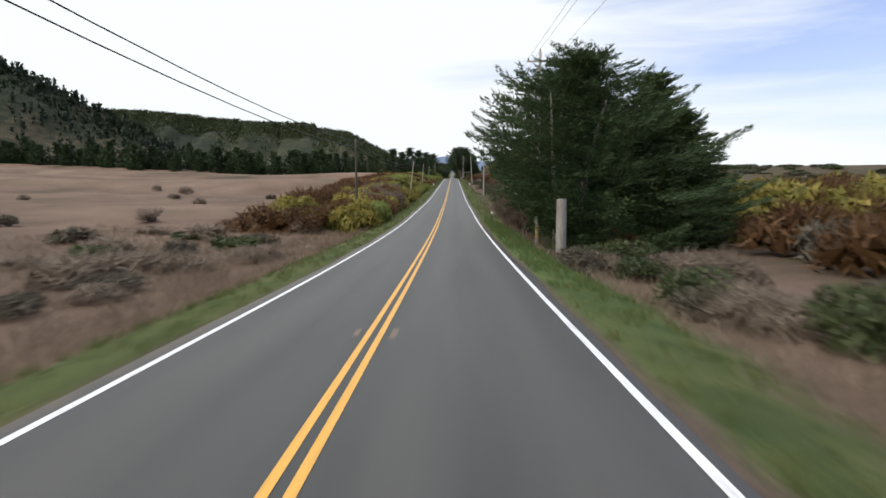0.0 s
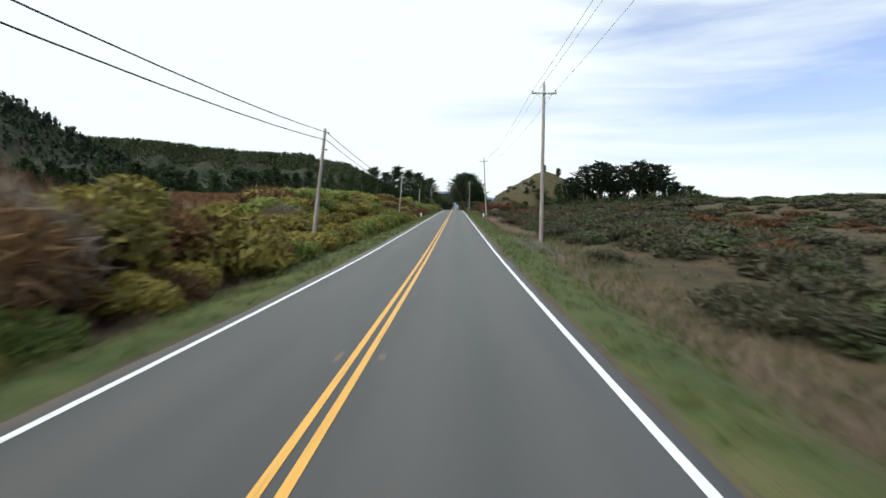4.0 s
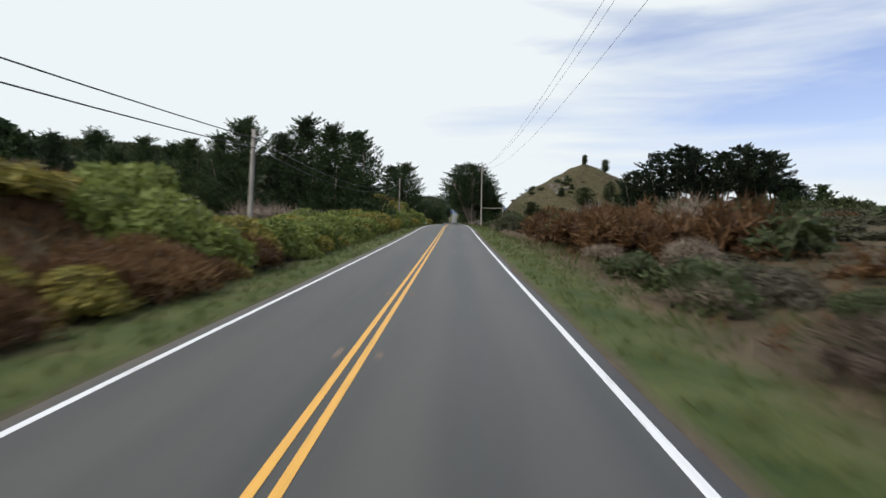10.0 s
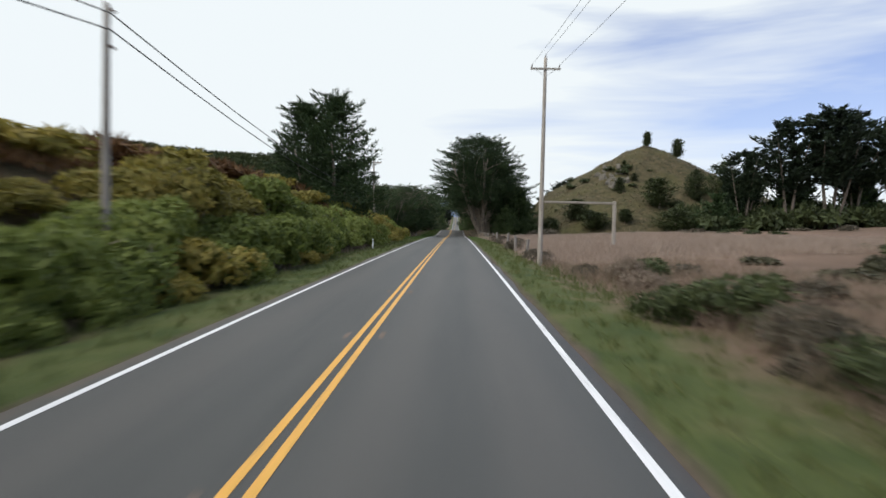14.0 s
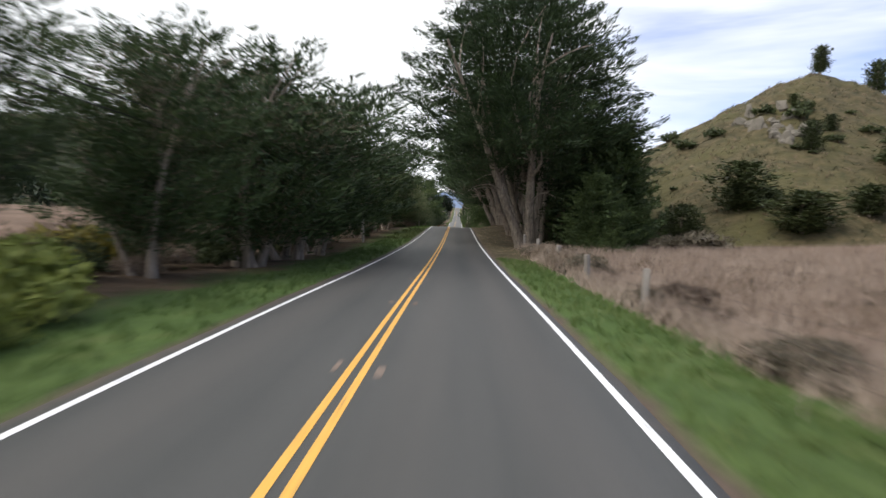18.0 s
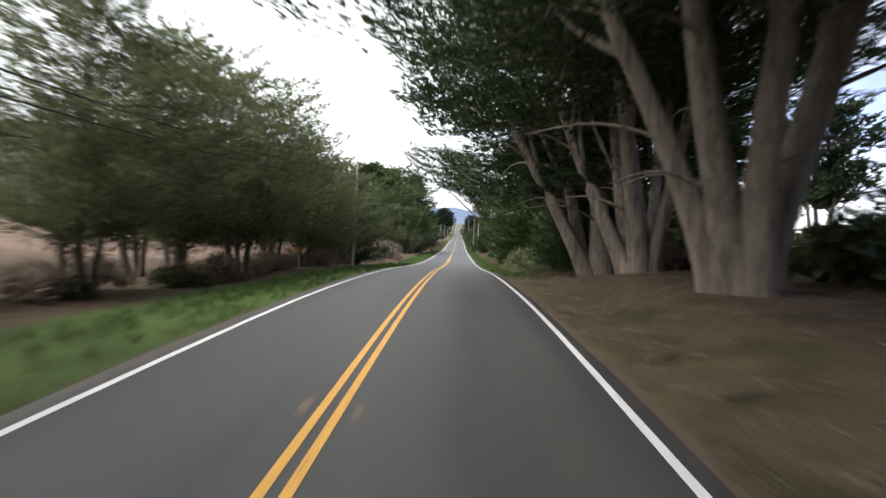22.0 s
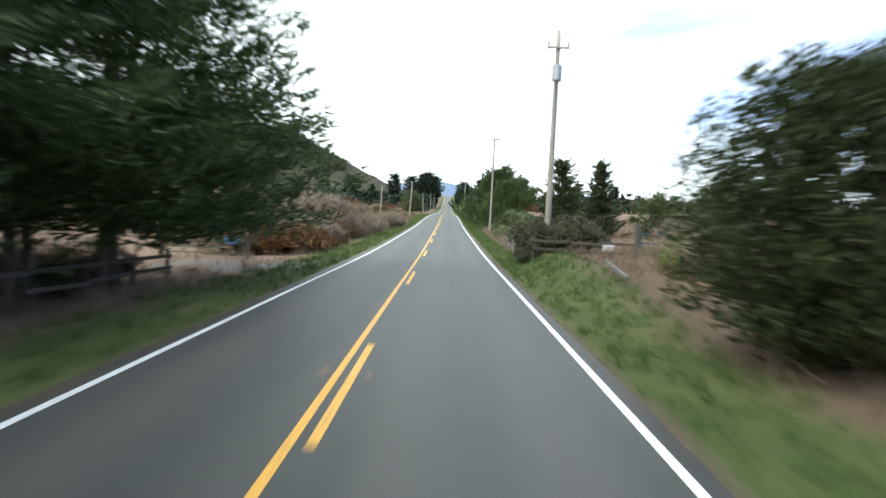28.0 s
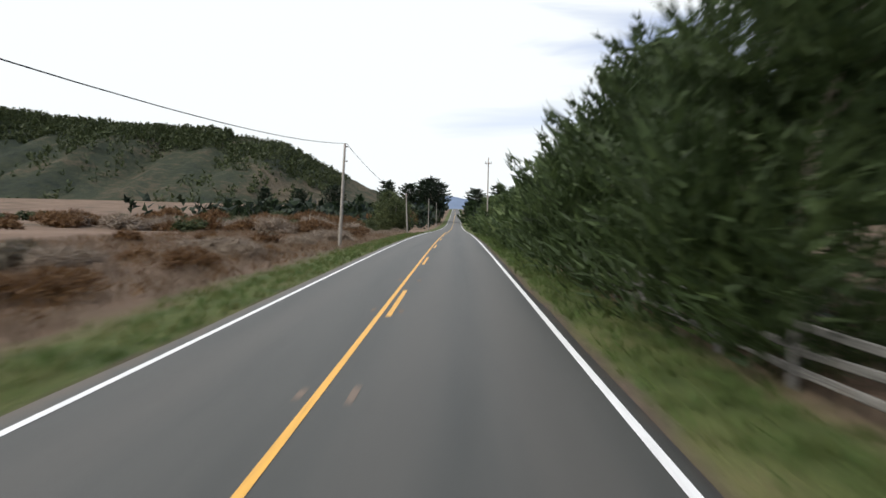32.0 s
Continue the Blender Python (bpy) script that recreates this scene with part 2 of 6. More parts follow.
def ground_material():
    """Verge grass by the road, dry meadow beyond it; the verge is lusher past the grove."""
    m, n, l, b = material("roadside_ground", 0.95)
    p = position(n)
    sep = n.new("ShaderNodeSeparateXYZ")
    l.new(p, sep.inputs[0])
    x, y = sep.outputs["X"], sep.outputs["Y"]
    big = noise_node(n, l, 0.045, 4.0, 0.6, p)
    mid = noise_node(n, l, 0.5, 4.0, 0.6, p)
    fine = noise_node(n, l, 9.0, 4.0, 0.7, p)
    meadow = ramp_node(n, l, big, [(0.32, (0.080, 0.062, 0.038)), (0.45, (0.150, 0.100, 0.068)), (0.56, (0.195, 0.130, 0.092)), (0.70, (0.245, 0.168, 0.120))])
    scrub = ramp_node(n, l, mid, [(0.3, (0.040, 0.036, 0.017)), (0.48, (0.078, 0.062, 0.030)), (0.66, (0.112, 0.074, 0.040))])
    # heath on the east side along the first stretch
    yy = math_node(n, l, "MULTIPLY_ADD", big, 110.0, math_node(n, l, "SUBTRACT", y, 55.0))
    heath = band(n, l, yy, 95.0, 350.0, 25.0)
    east = math_node(n, l, "MULTIPLY_ADD", x, 0.3, -1.8, True)
    west = math_node(n, l, "MULTIPLY", band(n, l, x, -18.0, -5.0, 3.0), band(n, l, y, 130.0, 445.0, 15.0))
    h = math_node(n, l, "MULTIPLY", heath, east)
    h = math_node(n, l, "MAXIMUM", h, west)
    h = math_node(n, l, "MULTIPLY", h, math_node(n, l, "MULTIPLY_ADD", big, -5.0, 4.9, True))
    col = mix_node(n, l, h, meadow, scrub)
    # needle litter under the grove
    litter = ramp_node(n, l, mid, [(0.35, (0.060, 0.040, 0.024)), (0.65, (0.120, 0.082, 0.050))])
    lit = math_node(n, l, "MULTIPLY", band(n, l, y, 440.0, 575.0, 20.0), band(n, l, x, -26.0, 34.0, 8.0))
    col = mix_node(n, l, lit, col, litter)
    dull = ramp_node(n, l, mid, [(0.30, (0.046, 0.070, 0.016)), (0.55, (0.088, 0.108, 0.030)), (0.78, (0.140, 0.130, 0.054))])
    lush = ramp_node(n, l, mid, [(0.28, (0.045, 0.080, 0.018)), (0.60, (0.086, 0.145, 0.034)), (0.85, (0.124, 0.165, 0.054))])
    wet = band(n, l, y, 425.0, 660.0, 30.0)
    wet0 = math_node(n, l, "MULTIPLY", band(n, l, y, 15.0, 62.0, 14.0), math_node(n, l, "GREATER_THAN", x, 0.0))
    wet = math_node(n, l, "MAXIMUM", wet, math_node(n, l, "MULTIPLY", wet0, 0.8))
    wet = math_node(n, l, "MULTIPLY", wet, math_node(n, l, "MULTIPLY_ADD", mid, -2.4, 2.25, True))
    turf = mix_node(n, l, wet, dull, lush)
    ax = math_node(n, l, "ABSOLUTE", math_node(n, l, "SUBTRACT", x, 0.3))
    edge = math_node(n, l, "MULTIPLY_ADD", mid, 3.0, ax)
    near = math_node(n, l, "MULTIPLY_ADD", wet, 1.0, math_node(n, l, "MULTIPLY_ADD", edge, -0.55, 5.05))
    near = math_node(n, l, "MAXIMUM", math_node(n, l, "MINIMUM", near, 1.0), 0.0)
    shade = math_node(n, l, "MULTIPLY", band(n, l, y, 466.0, 568.0, 14.0), math_node(n, l, "GREATER_THAN", x, 0.0))
    near = math_node(n, l, "MULTIPLY", near, math_node(n, l, "MULTIPLY_ADD", shade, -0.85, 1.0))
    # turf pulled towards litter, which puts the west row's shade into the colour
    bare = math_node(n, l, "MULTIPLY", band(n, l, y, 499.0, 532.0, 10.0), math_node(n, l, "LESS_THAN", x, 0.0))
    near = math_node(n, l, "MULTIPLY", near, math_node(n, l, "MULTIPLY_ADD", bare, -0.25, 1.0))
    col = mix_node(n, l, near, col, turf)
    # dirt rubbed bare along the edge of the paving
    dirt = ramp_node(n, l, fine, [(0.3, (0.080, 0.060, 0.047)), (0.7, (0.165, 0.120, 0.092))])
    d1 = math_node(n, l, "MULTIPLY_ADD", mid, 0.5, ax)
    d2 = math_node(n, l, "MULTIPLY_ADD", d1, -3.0, 3.0 * 4.45, True)
    col = mix_node(n, l, d2, col, dirt)
    mott = ramp_node(n, l, fine, [(0.25, (0.6, 0.6, 0.6)), (0.75, (1.3, 1.3, 1.3))])
    col = mix_node(n, l, 0.8, col, mott, "MULTIPLY")
    l.new(col, b.inputs["Base Color"])
    hh = math_node(n, l, "ADD", fine, mid)
    bump(n, l, b, hh, 0.9, 0.12)
    return m


def bark_material(name, dark, light):
    m, n, l, b = material(name, 0.9)
    p = position(n)
    mp = n.new("ShaderNodeMapping")
    mp.inputs["Scale"].default_value = (1.0, 1.0, 0.07)
    l.new(p, mp.inputs["Vector"])
    f = noise_node(n, l, 6.0, 6.0, 0.7, mp.outputs[0], 0.5)
    g = noise_node(n, l, 0.8, 3.0, 0.6, p)
    col = ramp_node(n, l, f, [(0.32, dark), (0.68, light)])
    col = mix_node(n, l, 0.7, col, ramp_node(n, l, g, [(0.3, (0.65, 0.65, 0.66)), (0.7, (1.25, 1.22, 1.18))]), "MULTIPLY")
    l.new(col, b.inputs["Base Color"])
    bump(n, l, b, f, 1.0, 0.12)
    return m


def wood_material(name, dark, light, along=2):
    m, n, l, b = material(name, 0.8)
    p = position(n)
    mp = n.new("ShaderNodeMapping")
    s = [14.0, 14.0, 14.0]
    s[along] = 0.7
    mp.inputs["Scale"].default_value = s
    l.new(p, mp.inputs["Vector"])
    f = noise_node(n, l, 1.5, 5.0, 0.65, mp.outputs[0], 0.2)
    g = noise_node(n, l, 1.1, 3.0, 0.6, p)
    o = n.new("ShaderNodeObjectInfo")
    col = ramp_node(n, l, f, [(0.3, dark), (0.7, light)])
    tone = math_node(n, l, "MULTIPLY_ADD", o.outputs["Random"], 0.35, math_node(n, l, "MULTIPLY", g, 0.65))
    col = mix_node(n, l, 0.8, col, ramp_node(n, l, tone, [(0.25, (0.7, 0.7, 0.7)), (0.75, (1.2, 1.2, 1.2))]), "MULTIPLY")
    l.new(col, b.inputs["Base Color"])
    bump(n, l, b, f, 0.5, 0.01)
    return m


def plain_material(name, colour, rough=0.6, metal=0.0, scale=6.0):
    m, n, l, b = material(name, rough, metal)
    p = position(n)
    f = noise_node(n, l, scale, 5.0, 0.65, p)
    col = ramp_node(n, l, f, [(0.3, tuple(c * 0.78 for c in colour)), (0.7, tuple(min(1.0, c * 1.12) for c in colour))])
    l.new(col, b.inputs["Base Color"])
    bump(n, l, b, f, 0.2, 0.004)
    return m


def hill_material():
    """Far slopes: woods in the hollows, bracken and dry grass between them."""
    m, n, l, b = material("far_slope", 1.0)
    p = position(n)
    big = noise_node(n, l, 0.006, 5.0, 0.6, p)
    mid = noise_node(n, l, 0.07, 6.0, 0.78, p)
    v = math_node(n, l, "MULTIPLY_ADD", mid, 0.5, math_node(n, l, "MULTIPLY", big, 0.6))
    sep = n.new("ShaderNodeSeparateXYZ")
    l.new(p, sep.inputs[0])
    # woods thicken towards the crest
    v = math_node(n, l, "MULTIPLY_ADD", sep.outputs["Z"], -0.0005, math_node(n, l, "ADD", v, 0.05))
    col = ramp_node(n, l, v, [(0.42, (0.018, 0.027, 0.018)), (0.55, (0.037, 0.045, 0.024)), (0.60, (0.070, 0.061, 0.037)), (0.70, (0.135, 0.106, 0.067))])
    l.new(col, b.inputs["Base Color"])
    bump(n, l, b, mid, 1.0, 6.0)
    return m


def knoll_material():
    """Tussock grass over rock that shows through where the slope is steepest."""
    m, n, l, b = material("tussock_slope", 0.95)
    p = position(n)
    big = noise_node(n, l, 0.09, 4.0, 0.6, p)
    mid = noise_node(n, l, 0.7, 5.0, 0.65, p)
    col = ramp_node(n, l, mid, [(0.30, (0.026, 0.028, 0.012)), (0.46, (0.064, 0.054, 0.026)), (0.72, (0.122, 0.094, 0.050))])
    col = mix_node(n, l, ramp_node(n, l, big, [(0.45, (0, 0, 0)), (0.62, (0.75, 0.75, 0.75))]), col, (0.075, 0.070, 0.026))
    l.new(col, b.inputs["Base Color"])
    bump(n, l, b, mid, 1.0, 0.25)
    return m


ASPHALT = asphalt_material()
WHITE_PAINT = paint_material("white_road_paint", (0.80, 0.80, 0.80), (0.30, 0.30, 0.30))
YELLOW_PAINT = paint_material("yellow_road_paint", (0.78, 0.42, 0.085), (0.30, 0.19, 0.08))
SCAR = plain_material("scraped_asphalt", (0.20, 0.155, 0.125), 0.9, 0.0, 25.0)
GROUND = ground_material()
KNOLL = knoll_material()
HILL = hill_material()
ROCK = plain_material("grey_outcrop", (0.16, 0.145, 0.12), 0.95, 0.0, 1.5)
BARK = bark_material("cypress_bark", (0.130, 0.107, 0.087), (0.410, 0.352, 0.295))
BARK_PINE = bark_material("pine_bark", (0.070, 0.055, 0.045), (0.230, 0.195, 0.160))
POLE_WOOD = wood_material("weathered_pole_wood", (0.22, 0.19, 0.16), (0.46, 0.42, 0.37))
POLE_DARK = wood_material("creosoted_pole_wood", (0.05, 0.042, 0.036), (0.13, 0.11, 0.09))
RAIL_WOOD = wood_material("silvered_rail_wood", (0.10, 0.095, 0.088), (0.27, 0.26, 0.24), 1)
POST_WOOD = wood_material("grey_post_wood", (0.13, 0.115, 0.10), (0.34, 0.31, 0.28))
STEEL = plain_material("galvanised_steel", (0.42, 0.43, 0.44), 0.45, 0.8)
WIRE = plain_material("dull_wire", (0.035, 0.035, 0.037), 0.6, 0.3)
GLASS_BROWN = plain_material("brown_porcelain", (0.10, 0.055, 0.035), 0.25)
WHITE_PLASTIC = plain_material("white_plastic", (0.80, 0.80, 0.79), 0.5)
BLUE_PLASTIC = plain_material("blue_plastic", (0.10, 0.20, 0.38), 0.5)
ORANGE_PLASTIC = plain_material("orange_plastic", (0.85, 0.20, 0.035), 0.5)
BLUE_STEEL = plain_material("blue_grey_gate_steel", (0.05, 0.10, 0.14), 0.5, 0.3)
DARK_WOOD = wood_material("dark_fence_timber", (0.035, 0.030, 0.026), (0.12, 0.105, 0.09), 1)
GREEN_STEEL = plain_material("green_steel", (0.06, 0.09, 0.06), 0.6)
CYPRESS = leaf_material("cypress_foliage", [(0.10, (0.026, 0.040, 0.016)), (0.45, (0.054, 0.084, 0.030)), (0.80, (0.100, 0.140, 0.048)), (1.0, (0.160, 0.175, 0.072))], 0.26)
CYPRESS_DARK = leaf_material("dark_cypress_foliage", [(0.10, (0.014, 0.026, 0.011)), (0.45, (0.032, 0.056, 0.021)), (0.80, (0.064, 0.100, 0.036)), (1.0, (0.110, 0.132, 0.055))], 0.18)
CYPRESS_GREY = leaf_material("greyish_cypress_foliage", [(0.10, (0.060, 0.076, 0.037)), (0.5, (0.142, 0.170, 0.082)), (1.0, (0.280, 0.305, 0.168))], 0.52)
PINE = leaf_material("pine_foliage", [(0.10, (0.008, 0.014, 0.008)), (0.5, (0.018, 0.032, 0.016)), (1.0, (0.050, 0.072, 0.032))], 0.15)
FRESH = leaf_material("fresh_green_leaves", [(0.10, (0.070, 0.096, 0.020)), (0.5, (0.165, 0.205, 0.046)), (1.0, (0.300, 0.330, 0.090))], 0.4)
YELLOWING = leaf_material("yellowing_leaves", [(0.10, (0.090, 0.080, 0.020)), (0.42, (0.215, 0.195, 0.042)), (0.75, (0.350, 0.275, 0.065)), (1.0, (0.310, 0.320, 0.085))], 0.4)
RUSTY = leaf_material("rusty_brown_leaves", [(0.10, (0.055, 0.028, 0.013)), (0.5, (0.150, 0.078, 0.032)), (1.0, (0.270, 0.165, 0.070))], 0.3)
DARK_TWIG = leaf_material("dark_brown_twigs", [(0.10, (0.050, 0.036, 0.028)), (0.5, (0.120, 0.087, 0.062)), (1.0, (0.230, 0.178, 0.132))], 0.25)
BROWN_TWIG = leaf_material("warm_brown_twigs", [(0.10, (0.072, 0.052, 0.035)), (0.5, (0.180, 0.128, 0.083)), (1.0, (0.320, 0.240, 0.160))], 0.25)
TWIGGY = leaf_material("bare_brown_twigs", [(0.10, (0.085, 0.066, 0.051)), (0.5, (0.205, 0.157, 0.116)), (1.0, (0.370, 0.302, 0.230))], 0.25)
HEDGE = leaf_material("brownish_hedge_leaves", [(0.10, (0.036, 0.036, 0.020)), (0.5, (0.080, 0.078, 0.042)), (1.0, (0.150, 0.130, 0.078))])
SAGE = leaf_material("grey_sage_leaves", [(0.10, (0.050, 0.043, 0.029)), (0.5, (0.115, 0.098, 0.068)), (1.0, (0.215, 0.184, 0.134))], 0.2)
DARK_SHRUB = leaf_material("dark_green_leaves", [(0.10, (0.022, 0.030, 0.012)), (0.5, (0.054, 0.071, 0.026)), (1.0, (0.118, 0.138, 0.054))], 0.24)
PALE_GRASS = leaf_material("pale_dry_grass_blades", [(0.10, (0.190, 0.140, 0.105)), (0.5, (0.340, 0.260, 0.205)), (1.0, (0.500, 0.410, 0.335))], 0.3, 0.8)
DRY_GRASS = leaf_material("dry_grass_blades", [(0.10, (0.110, 0.080, 0.054)), (0.5, (0.240, 0.175, 0.125)), (1.0, (0.400, 0.320, 0.245))], 0.3, 0.8)
TURF_DULL = leaf_material("olive_grass_blades", [(0.10, (0.043, 0.068, 0.015)), (0.5, (0.094, 0.122, 0.034)), (1.0, (0.188, 0.178, 0.072))], 0.3, 0.7)
TURF_LUSH = leaf_material("bright_grass_blades", [(0.10, (0.044, 0.076, 0.019)), (0.5, (0.088, 0.144, 0.038)), (1.0, (0.170, 0.205, 0.074))], 0.3, 0.7)

# ---------------- building helpers ----------------


def mesh_data(name, verts, faces, mat, smooth=False):
    me = bpy.data.meshes.new(name)
    verts = np.asarray(verts, dtype=np.float32)
    faces = np.asarray(faces, dtype=np.int32)
    k = faces.shape[1]
    me.vertices.add(len(verts))
    me.vertices.foreach_set("co", verts.ravel())
    me.loops.add(faces.size)
    me.loops.foreach_set("vertex_index", faces.ravel())
    me.polygons.add(len(faces))
    me.polygons.foreach_set("loop_start", np.arange(0, faces.size, k, dtype=np.int32))
    me.polygons.foreach_set("loop_total", np.full(len(faces), k, dtype=np.int32))
    if smooth:
        me.polygons.foreach_set("use_smooth", np.ones(len(faces), dtype=bool))
    me.materials.append(mat)
    me.update(calc_edges=True)
    return me


def put(name, me, parent=None, label="", place=None):
    ob = new(name, me)
    if parent is not None:
        ob.parent = parent
    if place is not None:
        ob.matrix_basis = place
    if label:
        tagged(ob, label)
    return ob


def part(name, bm, mat, parent, label="", place=None):
    me = bpy.data.meshes.new(name)
    bm.to_mesh(me)
    bm.free()
    me.materials.append(mat)
    return put(name, me, parent, label, place)


def thing(name, label, category, group="", kind="", place=None):
    ob = new(name)
    ob.empty_display_size = 0.2
    if place is not None:
        ob.matrix_basis = place
    return tagged(ob, label, category, group, kind)


def box(bm, size, at=(0, 0, 0), bevel=0.0, turn=None):
    m = Matrix.Translation(at) @ (turn if turn is not None else Matrix()) @ Matrix.Diagonal((*size, 1))
    r = bmesh.ops.create_cube(bm, size=1.0, matrix=m)
    if bevel:
        edges = {e for v in r["verts"] for e in v.link_edges}
        bmesh.ops.bevel(bm, geom=list(edges), offset=bevel, segments=1, affect="EDGES")
    return bm


def tube(path, radii, sides=8, cap=True):
    """Rings along a path, as arrays of corners and four-sided faces."""
    path = np.asarray(path, float)
    radii = np.broadcast_to(np.asarray(radii, float), (len(path),))
    d = np.gradient(path, axis=0)
    d /= np.linalg.norm(d, axis=1)[:, None] + 1e-9
    ref = np.where(np.abs(d[:, 2:3]) > 0.9, np.array([[1.0, 0, 0]]), np.array([[0, 0, 1.0]]))
    u = np.cross(d, ref)
    u /= np.linalg.norm(u, axis=1)[:, None] + 1e-9
    w = np.cross(d, u)
    a = np.linspace(0, 2 * np.pi, sides, endpoint=False)
    v = path[:, None, :] + radii[:, None, None] * (np.cos(a)[None, :, None] * u[:, None, :] + np.sin(a)[None, :, None] * w[:, None, :])
    i = np.arange(len(path) - 1)[:, None] * sides
    j = np.arange(sides)[None, :]
    k = (j + 1) % sides
    f = np.stack([i + j, i + k, i + sides + k, i + sides + j], -1).reshape(-1, 4)
    v = v.reshape(-1, 3)
    if cap:
        n = len(v)
        v = np.concatenate([v, path[-1:]])
        top = (len(path) - 1) * sides
        f = np.concatenate([f, np.stack([top + j[0], top + k[0], np.full(sides, n), np.full(sides, n)], -1)[::1]])
    return v, f


def tubes_mesh(name, items, mat, sides=8, smooth=True):
    vs, fs, n = [], [], 0
    for path, radii in items:
        v, f = tube(path, radii, sides, False)
        vs.append(v)
        fs.append(f + n)
        n += len(v)
    return mesh_data(name, np.concatenate(vs), np.concatenate(fs), mat, smooth)


# ---------------- ground ----------------
STEP, FIRST = 20.0, -60.0
PROFILE = np.array([2.74, 1.75, 0.83, 0.00, -0.68, -1.11, -1.25, -1.09, -0.95, -0.65, -0.17, 0.36, 0.90, 1.42, 1.97, 2.52, 2.98, 3.47, 4.00, 4.58, 4.92, 5.17, 5.34, 5.48, 5.59, 5.63, 5.51, 5.57, 5.87, 6.40, 6.84, 6.60, 5.93, 5.38, 5.09, 4.96, 4.87, 4.78, 4.70, 4.85, 5.07, 5.36, 5.81, 6.24, 6.56, 6.75, 6.85, 6.90, 6.96, 7.07, 7.24, 7.46, 7.73, 8.06, 8.46, 8.95, 9.53, 10.18, 10.91, 11.71, 12.57, 13.48, 14.44, 15.44, 16.47, 17.52, 18.58, 19.66, 20.74, 21.82, 22.91, 24.00, 25.09, 26.19, 27.29, 28.39, 29.49, 30.60, 31.71])


def road_z(y):
    """Height of the road's middle along its way."""
    u = (np.asarray(y, float) - FIRST) / STEP
    i = np.clip(np.floor(u).astype(int), 1, len(PROFILE) - 3)
    f = np.clip(u - i, -2.0, 2.0)
    a, b, c, d = PROFILE[i - 1], PROFILE[i], PROFILE[i + 1], PROFILE[i + 2]
    return b + 0.5 * f * (c - a + f * (2 * a - 5 * b + 4 * c - d + f * (3 * (b - c) + d - a)))


def ease(v, lo, hi):
    t = np.clip((np.asarray(v, float) - lo) / (hi - lo), 0, 1)
    return t * t * (3 - 2 * t)


def hump(v, lo, hi, soft):
    return ease(v, lo - soft, lo + soft) * (1 - ease(v, hi - soft, hi + soft))


EDGE_L, EDGE_R = -3.56, 4.08  # edges of the paving
LINE_L, LINE_R = -3.17, 3.81


def ground_z(x, y):
    x, y = np.asarray(x, float), np.asarray(y, float)
    z = road_z(np.clip(y, -60, 1480)) + 0.0
    left = np.maximum(EDGE_L - x, 0)
    right = np.maximum(x - EDGE_R, 0)
    a = left + right
    z = z - 0.06 - 0.02 * np.minimum(np.abs(x), 4.0)
    early = 1 - ease(y, 95, 150)
    ditch = 0.28 + 0.85 * early + 0.35 * hump(y, 150, 215, 20)
    z = z - ditch * ease(a, 0.5, 5.0)
    # bank on the west side
    bank = 4.9 * hump(y, 338, 405, 14) + 2.9 * hump(y, 408, 436, 10) + 4.3 * hump(y, 207, 238, 9) + 3.3 * hump(y, 248, 265, 7) + 3.5 * hump(y, 138, 197, 12) + 1.0 * hump(y, 72, 122, 12)
    z = z + bank * ease(left, 3.5, 11.0) * (1 - 0.5 * ease(left, 25, 70))
    # litter bank under the giant cypresses
    z = z + 0.95 * hump(y, 524, 560, 9) * ease(right, 1.6, 5.5)
    # a low rise under the field gate
    z = z + 1.1 * hump(y, 682, 702, 9) * ease(right, 0.8, 3.2)
    # fields that climb away from the road
    z = z + np.minimum(np.maximum(left - 14, 0), 450) * (0.022 * (1 - ease(y, 400, 620)) + 0.006)
    z = z + (np.minimum(np.maximum(right - 6, 0), 130) * 0.052 + np.minimum(np.maximum(right - 136, 0), 900) * 0.012) * ease(y, 60, 260)
    nz = 0.12 * np.sin(x * 0.9 + 1.3 * np.sin(y * 0.21)) * np.sin(y * 0.55 + 0.7 * np.sin(x * 0.37)) + 0.25 * np.sin(x * 0.13 + 0.4) * np.sin(y * 0.093 + 1.0)
    return z + nz * ease(a, 0.6, 6.0)


def gz(x, y):
    return float(ground_z(x, y))


def grid_mesh(name, xs, ys, zfun, mat, smooth=True):
    gx, gy = np.meshgrid(xs, ys)
    v = np.stack([gx, gy, zfun(gx, gy)], -1).reshape(-1, 3)
    n = len(xs)
    i = (np.arange(len(ys) - 1)[:, None] * n + np.arange(n - 1)[None, :]).reshape(-1)
    f = np.stack([i, i + 1, i + n + 1, i + n], -1)
    return mesh_data(name, v, f, mat, smooth)


def side(lo, hi, n, power):
    return lo + (hi - lo) * np.linspace(0, 1, n) ** power


gxs = np.concatenate([-side(-EDGE_L - 0.2, 2600, 60, 3.2)[::-1], [-1.5, 0, 1.5], side(EDGE_R - 0.2, 2600, 60, 3.2)])
gys = np.concatenate([np.arange(-1200, -60, 120), np.arange(-60, 900, 4.0), np.arange(900, 1500, 15), np.arange(1500, 4400, 150)])


def sunk_ground(x, y):
    # the sheet lies under the paving
    inside = (x > EDGE_L - 0.05) & (x < EDGE_R + 0.05)
    return ground_z(x, y) - np.where(inside, 0.10, 0.0)


tagged(put("ground", grid_mesh("ground", gxs, gys, sunk_ground, GROUND)), "rolling roadside ground with grass verge and dry meadow", "ground", kind="structure")

# ---------------- road ----------------
ROAD_Y = np.concatenate([np.arange(-80, 900, 4.0), np.arange(900, 1481, 10.0)])


